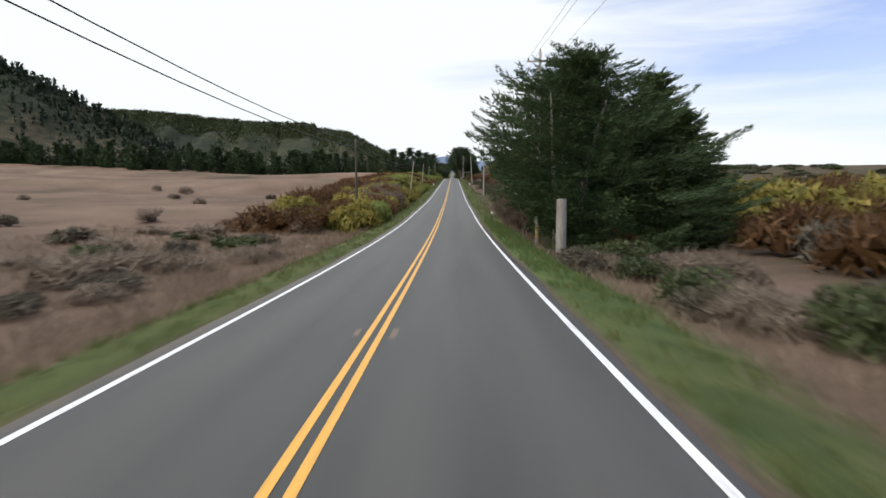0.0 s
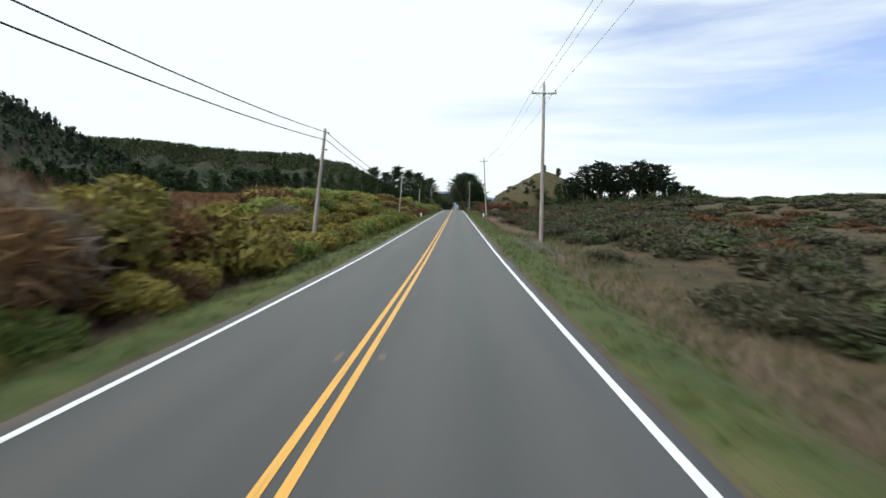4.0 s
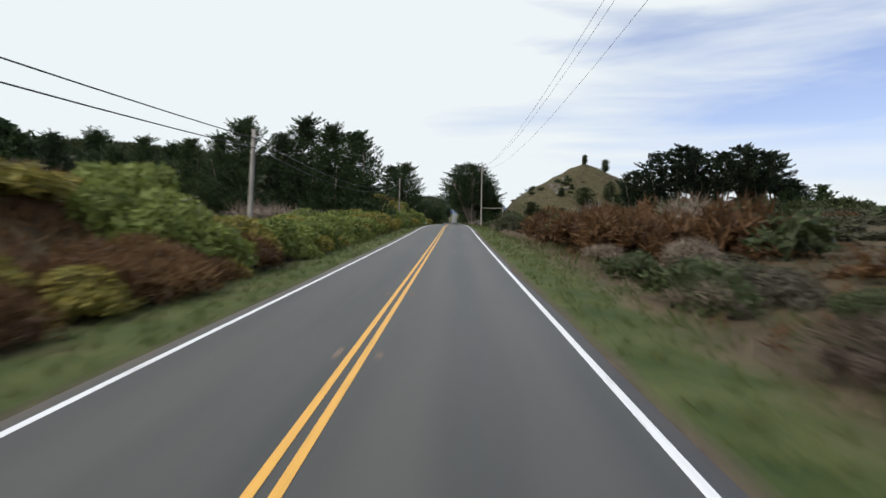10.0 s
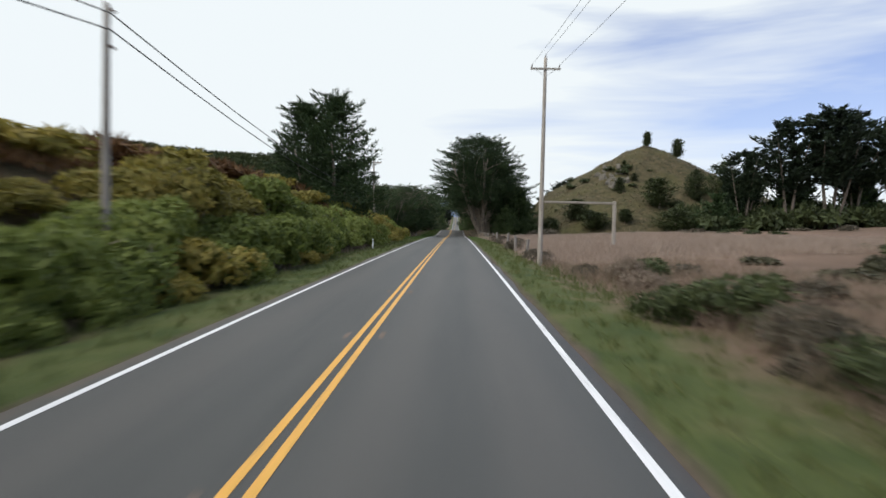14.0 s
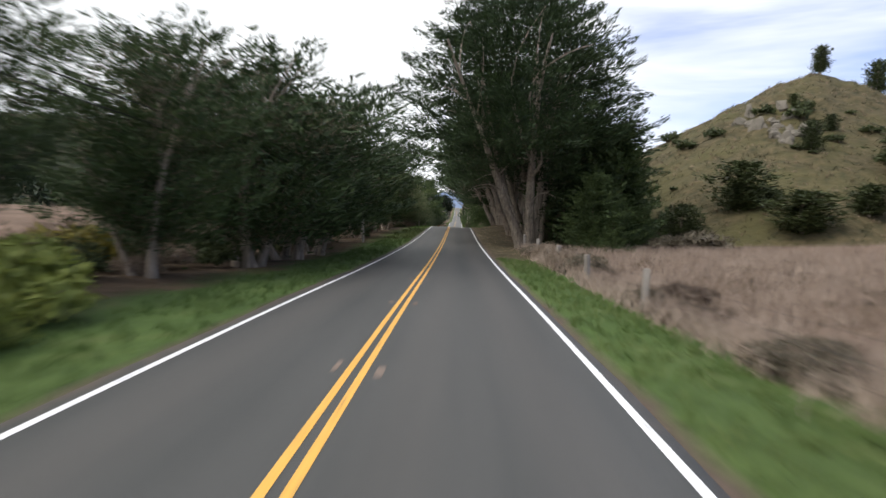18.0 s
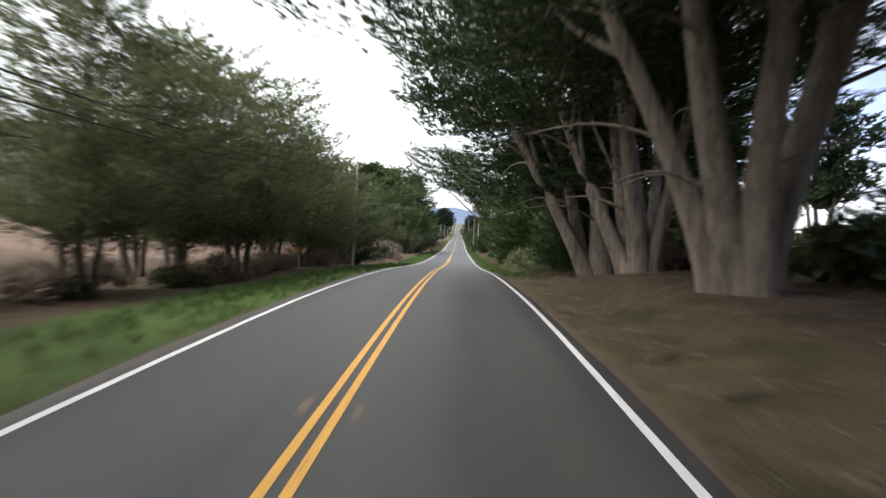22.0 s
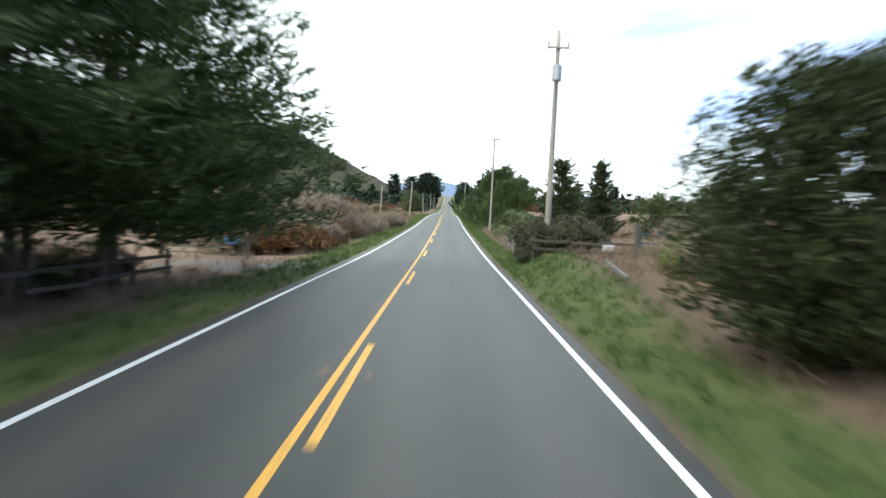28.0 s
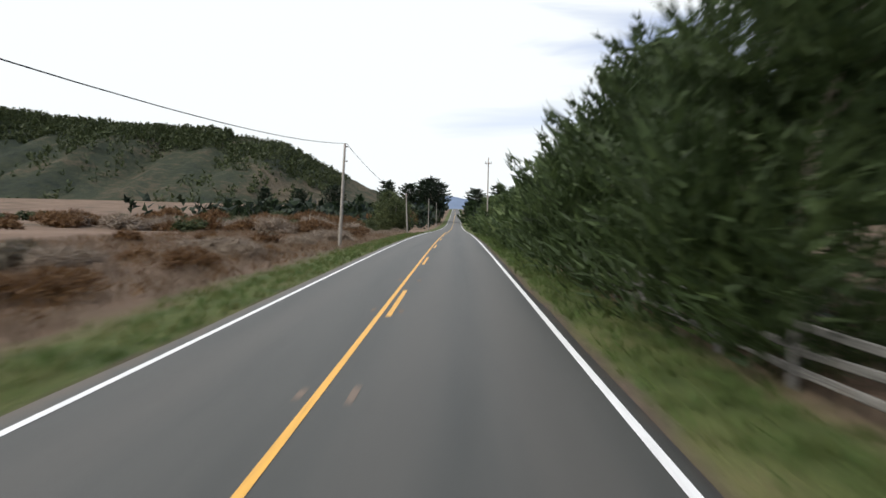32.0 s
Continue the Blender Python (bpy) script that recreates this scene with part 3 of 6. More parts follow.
def strip(name, x0, x1, ys, lift, mat):
    """A strip on the road's surface between two lateral offsets."""
    ys = np.asarray(ys, float)
    z0, z1 = (road_z(ys) - 0.02 * abs(x) + lift for x in (x0, x1))
    v = np.concatenate([np.stack([np.full_like(ys, x0), ys, z0], -1), np.stack([np.full_like(ys, x1), ys, z1], -1)])
    n = len(ys)
    i = np.arange(n - 1)
    f = np.stack([i, i + n, i + n + 1, i + 1], -1)
    return mesh_data(name, v, f, mat, True)


def road_mesh():
    """Paving with a crown, ragged edges and a turned-down lip."""
    rg = np.random.default_rng(3)
    xs = np.array([EDGE_L - 0.08, EDGE_L, -3.2, -1.6, 0.0, 1.9, 3.8, EDGE_R, EDGE_R + 0.08])
    n = len(xs)
    v = []
    wob_l = 0.05 * np.interp(np.arange(len(ROAD_Y)), np.arange(len(ROAD_Y)), rg.normal(size=len(ROAD_Y)))
    wob_r = 0.05 * rg.normal(size=len(ROAD_Y))
    for k, y in enumerate(ROAD_Y):
        for j, x in enumerate(xs):
            z = float(road_z(y)) - 0.02 * abs(x)
            xx = x + (wob_l[k] if j < 2 else wob_r[k] if j > n - 3 else 0.0)
            v.append((xx, y, z - (0.16 if j in (0, n - 1) else 0.0)))
    i = (np.arange(len(ROAD_Y) - 1)[:, None] * n + np.arange(n - 1)[None, :]).reshape(-1)
    return mesh_data("road", v, np.stack([i, i + 1, i + n + 1, i + n], -1), ASPHALT, True)


road = tagged(put("road", road_mesh()), "two-lane grey asphalt road with worn wheel tracks", "road", kind="structure")
put("edge_line", strip("edge_line", LINE_L - 0.065, LINE_L + 0.065, ROAD_Y, 0.006, WHITE_PAINT), road, "white edge line")
put("edge_line", strip("edge_line", LINE_R - 0.068, LINE_R + 0.068, ROAD_Y, 0.006, WHITE_PAINT), road, "white edge line")
put("centre_line", strip("centre_line", -0.17, -0.06, ROAD_Y, 0.006, YELLOW_PAINT), road, "solid yellow centre line")
put("centre_line", strip("centre_line", 0.06, 0.17, np.append(ROAD_Y[ROAD_Y < 646], 647.3), 0.006, YELLOW_PAINT), road, "solid yellow centre line")
for k in range(48):
    y0 = 654.8 + 14.43 * k
    me = strip("dash", 0.055, 0.175, [y0, y0 + 1.6, y0 + 3.2, y0 + 4.8], 0.006, YELLOW_PAINT)
    put("dash", me, road)
# scars of old reflectors on both sides of the centre line
MARK_AT = ((0, 10.98), (4, 41.5), (9, 78.4), (18, 145.8), (24, 191.6), (31, 244.6), (37, 290.4), (44, 343.2), (53, 412.6), (59, 459.4), (65, 506.2),
           (71, 552.7), (84, 650.9), (90, 693.1), (97, 743.2), (103, 785.0))
mark_y = np.interp(np.arange(-1, 104), [a for a, b in MARK_AT], [b for a, b in MARK_AT])
rg = random.Random(5)
for y0 in mark_y:
    for x0 in (-0.40, 0.29):
        w, ln, dy = rg.uniform(0.09, 0.13), rg.uniform(0.35, 0.75), rg.uniform(-0.15, 0.15)
        put("reflector_scar", strip("reflector_scar", x0, x0 + w, [y0 + dy - ln / 2, y0 + dy + ln / 2], 0.005, SCAR), road)

# ---------------- foliage ----------------


def leaves(centres, heads, length, width, rg):
    """One pointed three-cornered leaf or spray for each centre, along its head with a random turn."""
    n = len(centres)
    d = heads / (np.linalg.norm(heads, axis=1)[:, None] + 1e-9)
    r = rg.normal(size=(n, 3))
    s = np.cross(d, r)
    s /= np.linalg.norm(s, axis=1)[:, None] + 1e-9
    ln = length * rg.uniform(0.6, 1.35, size=(n, 1))
    wd = width * rg.uniform(0.7, 1.3, size=(n, 1))
    a = centres - d * ln * 0.4
    tip = centres + d * ln * 0.6
    v = np.stack([a + s * wd * 0.5, tip, a - s * wd * 0.5], 1).reshape(-1, 3)
    return v, np.arange(3 * n).reshape(-1, 3)


def crown_mesh(name, pads, per, length, width, mat, rg, flat=0.35, up=0.35, out=1.0, jitter=0.30, inner=0):
    """Foliage of a crown: each pad (centre, reach) is a fan-shaped bough of sprays that points outward and up, over shaded inner boughs."""
    cs, hs = [], []
    mid = np.mean([p[0] for p in pads], axis=0)
    for c, r in pads:
        c = np.asarray(c, float)
        n = max(int(per * r ** 1.7), 8)
        away = c - mid
        away[2] = 0.0
        away /= np.linalg.norm(away) + 1e-6
        away = away * out + np.array([0, 0, up]) + rg.normal(size=3) * 0.22
        away /= np.linalg.norm(away)
        across = np.cross(away, (0, 0, 1.0))
        across /= np.linalg.norm(across) + 1e-6
        over = np.cross(across, away)
        t = rg.uniform(-1.0, 1.0, size=(n, 1))
        wide = (1.0 - 0.75 * np.clip(t, 0, 1)) * rg.normal(size=(n, 1)) * 0.42
        q = r * (1.15 * t * away + wide * across + rg.normal(size=(n, 1)) * flat * 0.42 * (1 - 0.5 * np.clip(t, 0, 1)) * over)
        q[:, 2] += r * 0.16 * t[:, 0] ** 2
        h = away[None, :] * 0.9 + np.sign(wide) * across * 0.55 + rg.normal(size=(n, 3)) * jitter + np.array([[0, 0, 0.25]])
        cs.append(c[None, :] + q)
        hs.append(h)
    v, f = leaves(np.concatenate(cs), np.concatenate(hs), length, width, rg)
    n = inner
    if n:
        pick = rg.integers(0, len(pads), n)
        c = np.array([p[0] for p in pads])[pick]
        rr = np.array([p[1] for p in pads])[pick][:, None]
        t = rg.uniform(0.25, 0.88, size=(n, 1))
        stem = np.stack([np.full(n, mid[0]), np.full(n, mid[1]), c[:, 2] - 0.3], -1)
        c = stem + (c - stem) * t + rg.normal(size=(n, 3)) * rr * 0.25
        v2, f2 = leaves(c, rg.normal(size=(n, 3)) * np.array([[1, 1, 0.45]]), length * 1.35, width * 1.7, rg)
        f = np.concatenate([f, f2 + len(v)])
        v = np.concatenate([v, v2])
    return mesh_data(name, v, f, mat)


def limb(p0, p1, rg, sag=0.1, n=6):
    p0, p1 = np.asarray(p0, float), np.asarray(p1, float)
    t = np.linspace(0, 1, n)[:, None]
    b = rg.normal(size=(1, 3)) * np.linalg.norm(p1 - p0) * 0.07
    return p0 + (p1 - p0) * t + np.sin(np.pi * t) * (b + np.array([[0, 0, sag * np.linalg.norm(p1 - p0)]]))


def tree(name, label, category, height, radius, clear, seed, stems=1, girth=0.4, pads=60, per=60, size=(0.55, 0.13), mat=None, bark=None,
         shape="cone", lean=(0.0, 0.0), flat=0.26, up=0.35, spread=0.5, pad=0.24, limbs=0, squash=1.0, inner=900, east=1.0, leaders=7, fan=-0.6, west=99.0, tuck=0.0, twigs=0, rise=0.0):
    """A tree at the origin: trunk or several, limbs, and a crown of pads within an outline."""
    mat, bark = mat or CYPRESS, bark or BARK
    rg = np.random.default_rng(seed)
    top = thing(name, label, category)
    lean = np.array([lean[0], lean[1], 0.0])

    def outline(h):
        if shape == "cone":
            return radius * (0.06 + 0.94 * (1 - h) ** 0.72) * min(1.0, 0.72 + 2.2 * h)
        if shape == "dome":
            return radius * max(0.05, 1 - h ** 2.1) ** 0.75 * min(1.0, 0.72 + 1.6 * h)
        if shape == "round":
            return radius * max(0.12, math.sqrt(max(0.0, 1 - (2 * h - 1) ** 2))) ** 0.8
        if shape == "flat":
            return radius * (0.45 + 0.55 * min(1.0, h * 1.6)) * (1 - 0.55 * max(0.0, h - 0.75) / 0.25)
        return radius * (1.05 - h) ** 0.8  # spire

    ps, axis = [], np.array([0.0, 0.0, 0.0])
    for k in range(pads):
        h = (k + rg.uniform(0, 1)) / pads
        az = k * 2.39996 + rg.normal() * 0.5
        r = outline(h) * (rg.uniform(0.35, 1.0) ** 0.5) * (0.8 + 0.35 * math.sin(az * 2.0 + seed) + 0.1 * rg.normal())
        z = clear + (height - clear) * h
        c = np.array([math.cos(az) * r, math.sin(az) * r * squash, z - 0.12 * r]) + lean * height * h
        if c[0] > 0:
            c[0] *= east
            c[2] = max(c[2], clear + rise * c[0])
        c[0] = max(c[0], -west * rg.uniform(0.85, 1.0) * min(1.0, 1.0 - tuck * (0.75 - 1.6 * h)))
        ps.append((c, max(0.5, radius * pad * rg.uniform(0.65, 1.3) * (1.15 - 0.6 * h))))
    # a broken leader or two stands above the outline
    for k in range(leaders):
        a = rg.uniform(0, 6.28)
        ps.append((np.array([math.cos(a) * outline(0.8) * rg.uniform(0.1, 0.9), math.sin(a) * outline(0.8) * rg.uniform(0.1, 0.9), height * rg.uniform(0.84, 1.0)]) + lean * height, max(0.4, radius * pad * 0.55)))
    trunks, arms, feet = [], [], []
    for k in range(stems):
        az = 2 * np.pi * k / max(stems, 1) + seed
        off = 0.0 if stems == 1 else girth * rg.uniform(1.0, 2.2)
        foot = np.array([math.cos(az) * off, math.sin(az) * off, -0.4])
        reach = outline(0.55) * (0.0 if stems == 1 else spread * rg.uniform(0.6, 1.1))
        head = np.array([math.cos(az) * reach, math.sin(az) * reach, (clear + (height - clear) * (0.9 if stems == 1 else rg.uniform(0.5, 0.85)))]) + lean * height * 0.85
        t = np.linspace(0, 1, 11)[:, None]
        path = foot + (head - foot) * t
        path[:, :2] += np.sin(np.pi * t) * rg.normal(size=(1, 2)) * height * 0.025 + (1 - t) * t * (head - foot)[None, :2] * fan
        g = girth * rg.uniform(0.75, 1.1)
        rad = g * (1 - 0.82 * t[:, 0]) + g * 0.7 * np.exp(-t[:, 0] * 18)
        trunks.append((path, rad))
        feet.append((path, rad))
    for k in range(limbs):
        path, rad = feet[k % len(feet)]
        j = int(rg.integers(3, 9))
        target = ps[int(rg.integers(0, len(ps)))][0]
        if target[2] < path[j][2] - 1.0:
            j = 3
        q = limb(path[j], target, rg, 0.08)
        arms.append((q, np.linspace(rad[j] * 0.5, 0.03, len(q)), k % len(feet)))
    boles = [put("trunk", tubes_mesh("trunk", [pair], bark, 10), top) for pair in trunks]
    for q, rad, k in arms:
        put("limb", tubes_mesh("limb", [(q, rad)], bark, 6), boles[k])
    if twigs:
        # bare dead wood inside the crown
        pick = rg.integers(0, len(ps), twigs)
        c = np.array([ps[k][0] for k in pick])
        t = rg.uniform(0.15, 0.95, size=(twigs, 1))
        axis = np.stack([lean[0] * c[:, 2], lean[1] * c[:, 2], c[:, 2] - 1.5], -1)
        ends = axis + (c - axis) * t + rg.normal(size=(twigs, 3)) * radius * 0.06
        v, f = leaves(ends, (c - axis) * 0.5 + rg.normal(size=(twigs, 3)) * 1.2, radius * 0.11, 0.035, rg)
        put("deadwood", mesh_data("deadwood", v, f, TWIGGY), top, "bare brown twigs inside the crown")
    put("crown", crown_mesh("crown", ps, per, size[0], size[1], mat, rg, flat, up, inner=inner), top)
    return top


def shell_leaves(p, nrm, length, width, stand, rg):
    """Leaves laid like shingles over a surface; stand: how far they rise off it, 0 to 1."""
    n = len(p)
    side_way = np.cross(nrm, rg.normal(size=(n, 3)))
    side_way /= np.linalg.norm(side_way, axis=1)[:, None] + 1e-9
    lift = np.clip(rg.normal(stand, 0.22, size=(n, 1)), 0.02, 1.0)
    d = side_way * (1 - lift) + nrm * lift + np.array([[0, 0, 0.12]])
    d /= np.linalg.norm(d, axis=1)[:, None]
    w = np.cross(d, nrm + rg.normal(size=(n, 3)) * 0.35)
    w /= np.linalg.norm(w, axis=1)[:, None] + 1e-9
    ln = length * rg.uniform(0.6, 1.4, size=(n, 1))
    wd = width * rg.uniform(0.7, 1.3, size=(n, 1))
    a = p - d * ln * 0.35
    v = np.stack([a + w * wd * 0.5, p + d * ln * 0.65, a - w * wd * 0.5], 1).reshape(-1, 3)
    return v, np.arange(3 * n).reshape(-1, 3)


def bush(label, seed, mat, r=1.5, h=1.6, n=1300, size=(0.21, 0.12), stand=0.3, lobes=8, core=0.74):
    """A shrub about the origin: overlapping rounded masses of small leaves over a shaded core."""
    rg = np.random.default_rng(seed)
    lob = [(np.array([0, 0, 0.38 * h]), np.array([r * 0.62, r * 0.62, h * 0.60]))]
    for a, d in zip(np.arange(lobes) * 2.4 + rg.uniform(-0.4, 0.4, lobes), rg.uniform(0.42, 0.78, lobes)):
        q = rg.uniform(0.30, 0.52)
        lob.append((np.array([math.cos(a) * r * d, math.sin(a) * r * d, h * rg.uniform(0.18, 0.58)]), np.array([r * q, r * q, h * q * rg.uniform(0.75, 1.05)])))
    area = np.array([e[0] * e[2] for c, e in lob])

    def shell(total, length, width):
        ps, ns = [], []
        for (c, e), w in zip(lob, area / area.sum()):
            k = max(12, int(total * w * 1.5))
            q = rg.normal(size=(k, 3))
            q /= np.linalg.norm(q, axis=1)[:, None]
            q[:, 2] = np.where(q[:, 2] < -0.35, -q[:, 2], q[:, 2])
            p = c + q * e * rg.uniform(0.9, 1.05, size=(k, 1))
            keep = p[:, 2] > -0.1
            for c2, e2 in lob:
                if c2 is not c:
                    keep &= (((p - c2) / e2) ** 2).sum(1) > 0.80
            nn = q / e
            ps.append(p[keep])
            ns.append((nn / np.linalg.norm(nn, axis=1)[:, None])[keep])
        return shell_leaves(np.concatenate(ps), np.concatenate(ns), length, width, stand, rg)

    def inside(total, length):
        # larger leaves set deep in each mass keep the light from passing through
        cs, hs = [], []
        for (c, e), w in zip(lob, area / area.sum()):
            k = max(6, int(total * w))
            q = rg.normal(size=(k, 3))
            q /= np.linalg.norm(q, axis=1)[:, None]
            q[:, 2] = np.abs(q[:, 2]) - 0.25
            cs.append(c + q * e * core * rg.uniform(0.72, 1.08, size=(k, 1)))
            hs.append(np.cross(q, rg.normal(size=(k, 3))) + q * 0.3)
        return leaves(np.concatenate(cs), np.concatenate(hs), length, length * 0.6, rg)

    out = {"mat": mat, "label": label}
    for key, total, grow in (("all", n, 1.0), ("verts", int(n * 0.6), 1.25), ("far", n // 5, 2.1)):
        v, f = shell(total, size[0] * grow, size[1] * grow)
        hull = inside(520, 0.34) if key != "far" else inside(110, 0.75)
        out[key] = (np.concatenate([hull[0], v]), np.concatenate([hull[1], f + len(hull[0])]))
    stems = []
    for k in range(9):
        a = k * 2.4 + rg.uniform(-0.5, 0.5)
        tip = np.array([math.cos(a) * r * rg.uniform(0.3, 0.8), math.sin(a) * r * rg.uniform(0.3, 0.8), h * rg.uniform(0.5, 0.9)])
        p = limb(np.array([math.cos(a) * 0.08, math.sin(a) * 0.08, -0.15]), tip, rg, 0.12, 5)
        stems.append((p, np.linspace(0.035, 0.008, len(p))))
    out["mesh"] = mesh_data("foliage", *out["all"], mat, True)
    out["stems"] = tubes_mesh("woody_base", stems, BARK, 5)
    return out


def at(x, y, turn=0.0, size=1.0, sink=0.05, tilt=0.0, high=1.0):
    return pose(x, y, gz(x, y) - sink, tilt, 0, turn) @ Matrix.Diagonal((size, size, size * high, 1))


def plant(proto, x, y, turn=0.0, size=1.0, sink=0.05, high=1.0, group=""):
    """A copy of a plant at its place; the plants share their meshes."""
    ob = copy_thing(proto, Matrix())
    ob.matrix_basis = at(x, y, turn, size, sink, 0.0, high)
    if group:
        ob["group"] = group
    return ob


def retire(*protos):
    for p in protos:
        for o in (*p.children_recursive, p):
            bpy.data.objects.remove(o)

# ---------------- hills ----------------


def ridge(name, crest, y0, front, back, seed, label, mat=None, amp=0.12):
    """A far ridge: a crest line of (x, height), with slopes in front of it and behind."""
    cx, cz = np.array([c[0] for c in crest], float), np.array([c[1] for c in crest], float)
    xs = np.linspace(cx[0], cx[-1], 120)
    ys = np.concatenate([np.linspace(y0 - front, y0, 36), np.linspace(y0, y0 + back, 10)[1:]])

    def height(x, y):
        t = np.where(y < y0, (y0 - y) / front, (y - y0) / back)
        h = np.interp(x, cx, cz)
        gully = np.sin(x * 0.021 + seed) + 0.6 * np.sin(x * 0.047 + 2 * seed) + 0.35 * np.sin(x * 0.11 + y * 0.02)
        shape = np.clip(1 - t, 0, 1) ** 1.25 * (1 + amp * gully * np.sin(np.pi * np.clip(t, 0, 1)))
        rough = 1.8 * np.sin(x * 0.23 + y * 0.13) * np.sin(y * 0.19 + x * 0.07) + 1.2 * np.sin(x * 0.61 + seed) * np.sin(y * 0.4)
        return h * shape - 6 + rough * (1 - t)

    ob = put(name, grid_mesh(name, xs, ys, height, mat or HILL))
    tagged(ob, label, "hill", kind="structure")
    return height


def far_wood(name, places, label, mat, seed, spire=True):
    """Many far trees in one mesh: (x, y, z, height) for each."""
    rg = np.random.default_rng(seed)
    cs, hs = [], []
    ln = []
    for x, y, z, h in places:
        k = 9
        t = rg.uniform(0.05, 1.0, size=(k, 1))
        r = h * (0.22 if spire else 0.36) * ((1.05 - t) if spire else np.sin(np.pi * np.clip(t * 0.85 + 0.1, 0, 1)))
        a = rg.uniform(0, 6.28, size=(k, 1))
        c = np.concatenate([x + np.cos(a) * r * 0.7, y + np.sin(a) * r * 0.7, z + t * h * 0.92], 1)
        cs.append(c)
        hs.append(np.concatenate([np.cos(a), np.sin(a), 0.9 + 0 * a], 1) + rg.normal(size=(k, 3)) * 0.4)
        ln.append(np.full((k, 1), h))
    c, d, ln = np.concatenate(cs), np.concatenate(hs), np.concatenate(ln)
    v, f = leaves(c, d, ln * 0.46, ln * 0.28, rg)
    return tagged(put(name, mesh_data(name, v, f, mat)), label, "woods", kind="stuff")


ridge_b = ridge("ridge_north", [(-1500, 250), (-911, 222), (-760, 205), (-616, 190), (-457, 186), (-322, 165), (-250, 128), (-184, 95), (-120, 66), (-40, 40), (60, 18)],
                1900, 560, 400, 1.7, "long wooded ridge with brown open slopes")
ridge_a = ridge("ridge_west", [(-1700, 300), (-1100, 250), (-900, 222), (-733, 203), (-679, 180), (-620, 150), (-580, 127), (-520, 100), (-450, 62), (-380, 30), (-320, 8)],
                1000, 420, 300, 3.1, "steep brown hill with dark conifers on its crest")
# the haze of distance is put into the base colour as blue-grey
HAZY = plain_material("haze_tinted_hills", (0.16, 0.21, 0.30), 1.0, 0.0, 0.004)
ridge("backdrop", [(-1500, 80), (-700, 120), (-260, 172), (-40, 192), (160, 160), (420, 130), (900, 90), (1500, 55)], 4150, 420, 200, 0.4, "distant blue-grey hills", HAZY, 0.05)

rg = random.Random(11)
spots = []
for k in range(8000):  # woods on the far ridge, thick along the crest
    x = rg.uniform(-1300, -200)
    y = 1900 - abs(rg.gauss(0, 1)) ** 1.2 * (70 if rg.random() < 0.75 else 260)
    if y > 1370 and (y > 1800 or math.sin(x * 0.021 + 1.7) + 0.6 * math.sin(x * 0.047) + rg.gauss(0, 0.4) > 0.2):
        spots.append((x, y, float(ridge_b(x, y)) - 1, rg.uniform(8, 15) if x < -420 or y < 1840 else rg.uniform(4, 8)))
# shrub leaves, lighter than PINE, stand in for haze over the far woods
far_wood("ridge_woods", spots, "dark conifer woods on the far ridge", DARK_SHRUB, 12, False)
spots = []
for k in range(2200):
    x = rg.uniform(-1300, -340)
    y = 1000 - abs(rg.gauss(0, 1)) ** 1.3 * (45 if rg.random() < 0.6 else 150)
    if y > 600:
        spots.append((x, y, float(ridge_a(x, y)) - 1, rg.uniform(9, 17)))
far_wood("crest_woods", spots, "dark conifers along the crest of the hill", PINE, 13)


def knoll_mesh():
    """The steep round knoll beside the field."""
    cx, cy, top, foot = 65.4, 541.0, 27.5, 54.0

    def z(x, y):
        dx, dy = x - cx, y - cy
        a = np.arctan2(dy, dx)
        f = foot * (1 + 0.10 * np.sin(2 * a + 0.6) + 0.05 * np.sin(5 * a))
        r = np.sqrt(dx * dx + dy * dy) / f
        h = 1.01 * (1 - np.clip(r, 0, 1)) ** 1.02
        h = h - 0.03 * ease(h, 0.92, 1.0)
        crag = 0.9 * np.exp(-((x - 52) ** 2 / 60 + (y - 528) ** 2 / 120)) * np.sin(x * 1.3) * np.sin(y * 0.9)
        rough = 0.35 * np.sin(x * 0.8 + y * 0.3) * np.sin(y * 0.7) + 0.2 * np.sin(x * 2.1) * np.sin(y * 1.7 + x)
        flank = ease(x, 16, 34)
        return np.where(r < 1.0, ground_z(x, y) - 0.4 * (1 - flank) + (top * h + (crag + rough) * np.clip(1.2 - r, 0, 1)) * flank, ground_z(x, y) - 1.5)

    return grid_mesh("knoll", np.linspace(6, 132, 110), np.linspace(478, 606, 110), z, KNOLL), z


knoll, knoll_z = knoll_mesh()
tagged(put("ground_knoll", knoll), "steep round knoll of tussock grass with a rocky face", "hill", kind="structure")


def boulder(seed, size):
    bm = bmesh.new()
    bmesh.ops.create_icosphere(bm, subdivisions=2, radius=1.0)
    rg = random.Random(seed)
    o = Vector((rg.uniform(0, 50), rg.uniform(0, 50), 0))
    for v in bm.verts:
        v.co *= 0.75 + 0.55 * noise.noise(v.co * 1.2 + o)
        v.co.x *= size[0]
        v.co.y *= size[1]
        v.co.z *= size[2]
    return bm


rg = random.Random(21)
for k in range(16):
    x, y = rg.uniform(46, 54), rg.uniform(515, 530)
    bm = boulder(k, (rg.uniform(0.7, 1.7), rg.uniform(0.6, 1.3), rg.uniform(0.8, 2.4)))
    me = bpy.data.meshes.new("outcrop")
    bm.to_mesh(me)
    bm.free()
    me.materials.append(ROCK)
    ob = put("outcrop", me, place=pose(x, y, float(knoll_z(x, y)) - 0.1, rg.uniform(-20, 20), rg.uniform(-20, 20), rg.uniform(0, 360)))
    tagged(ob, "pale grey rock breaking through the knoll's grass", "rock", "rocks on the knoll")

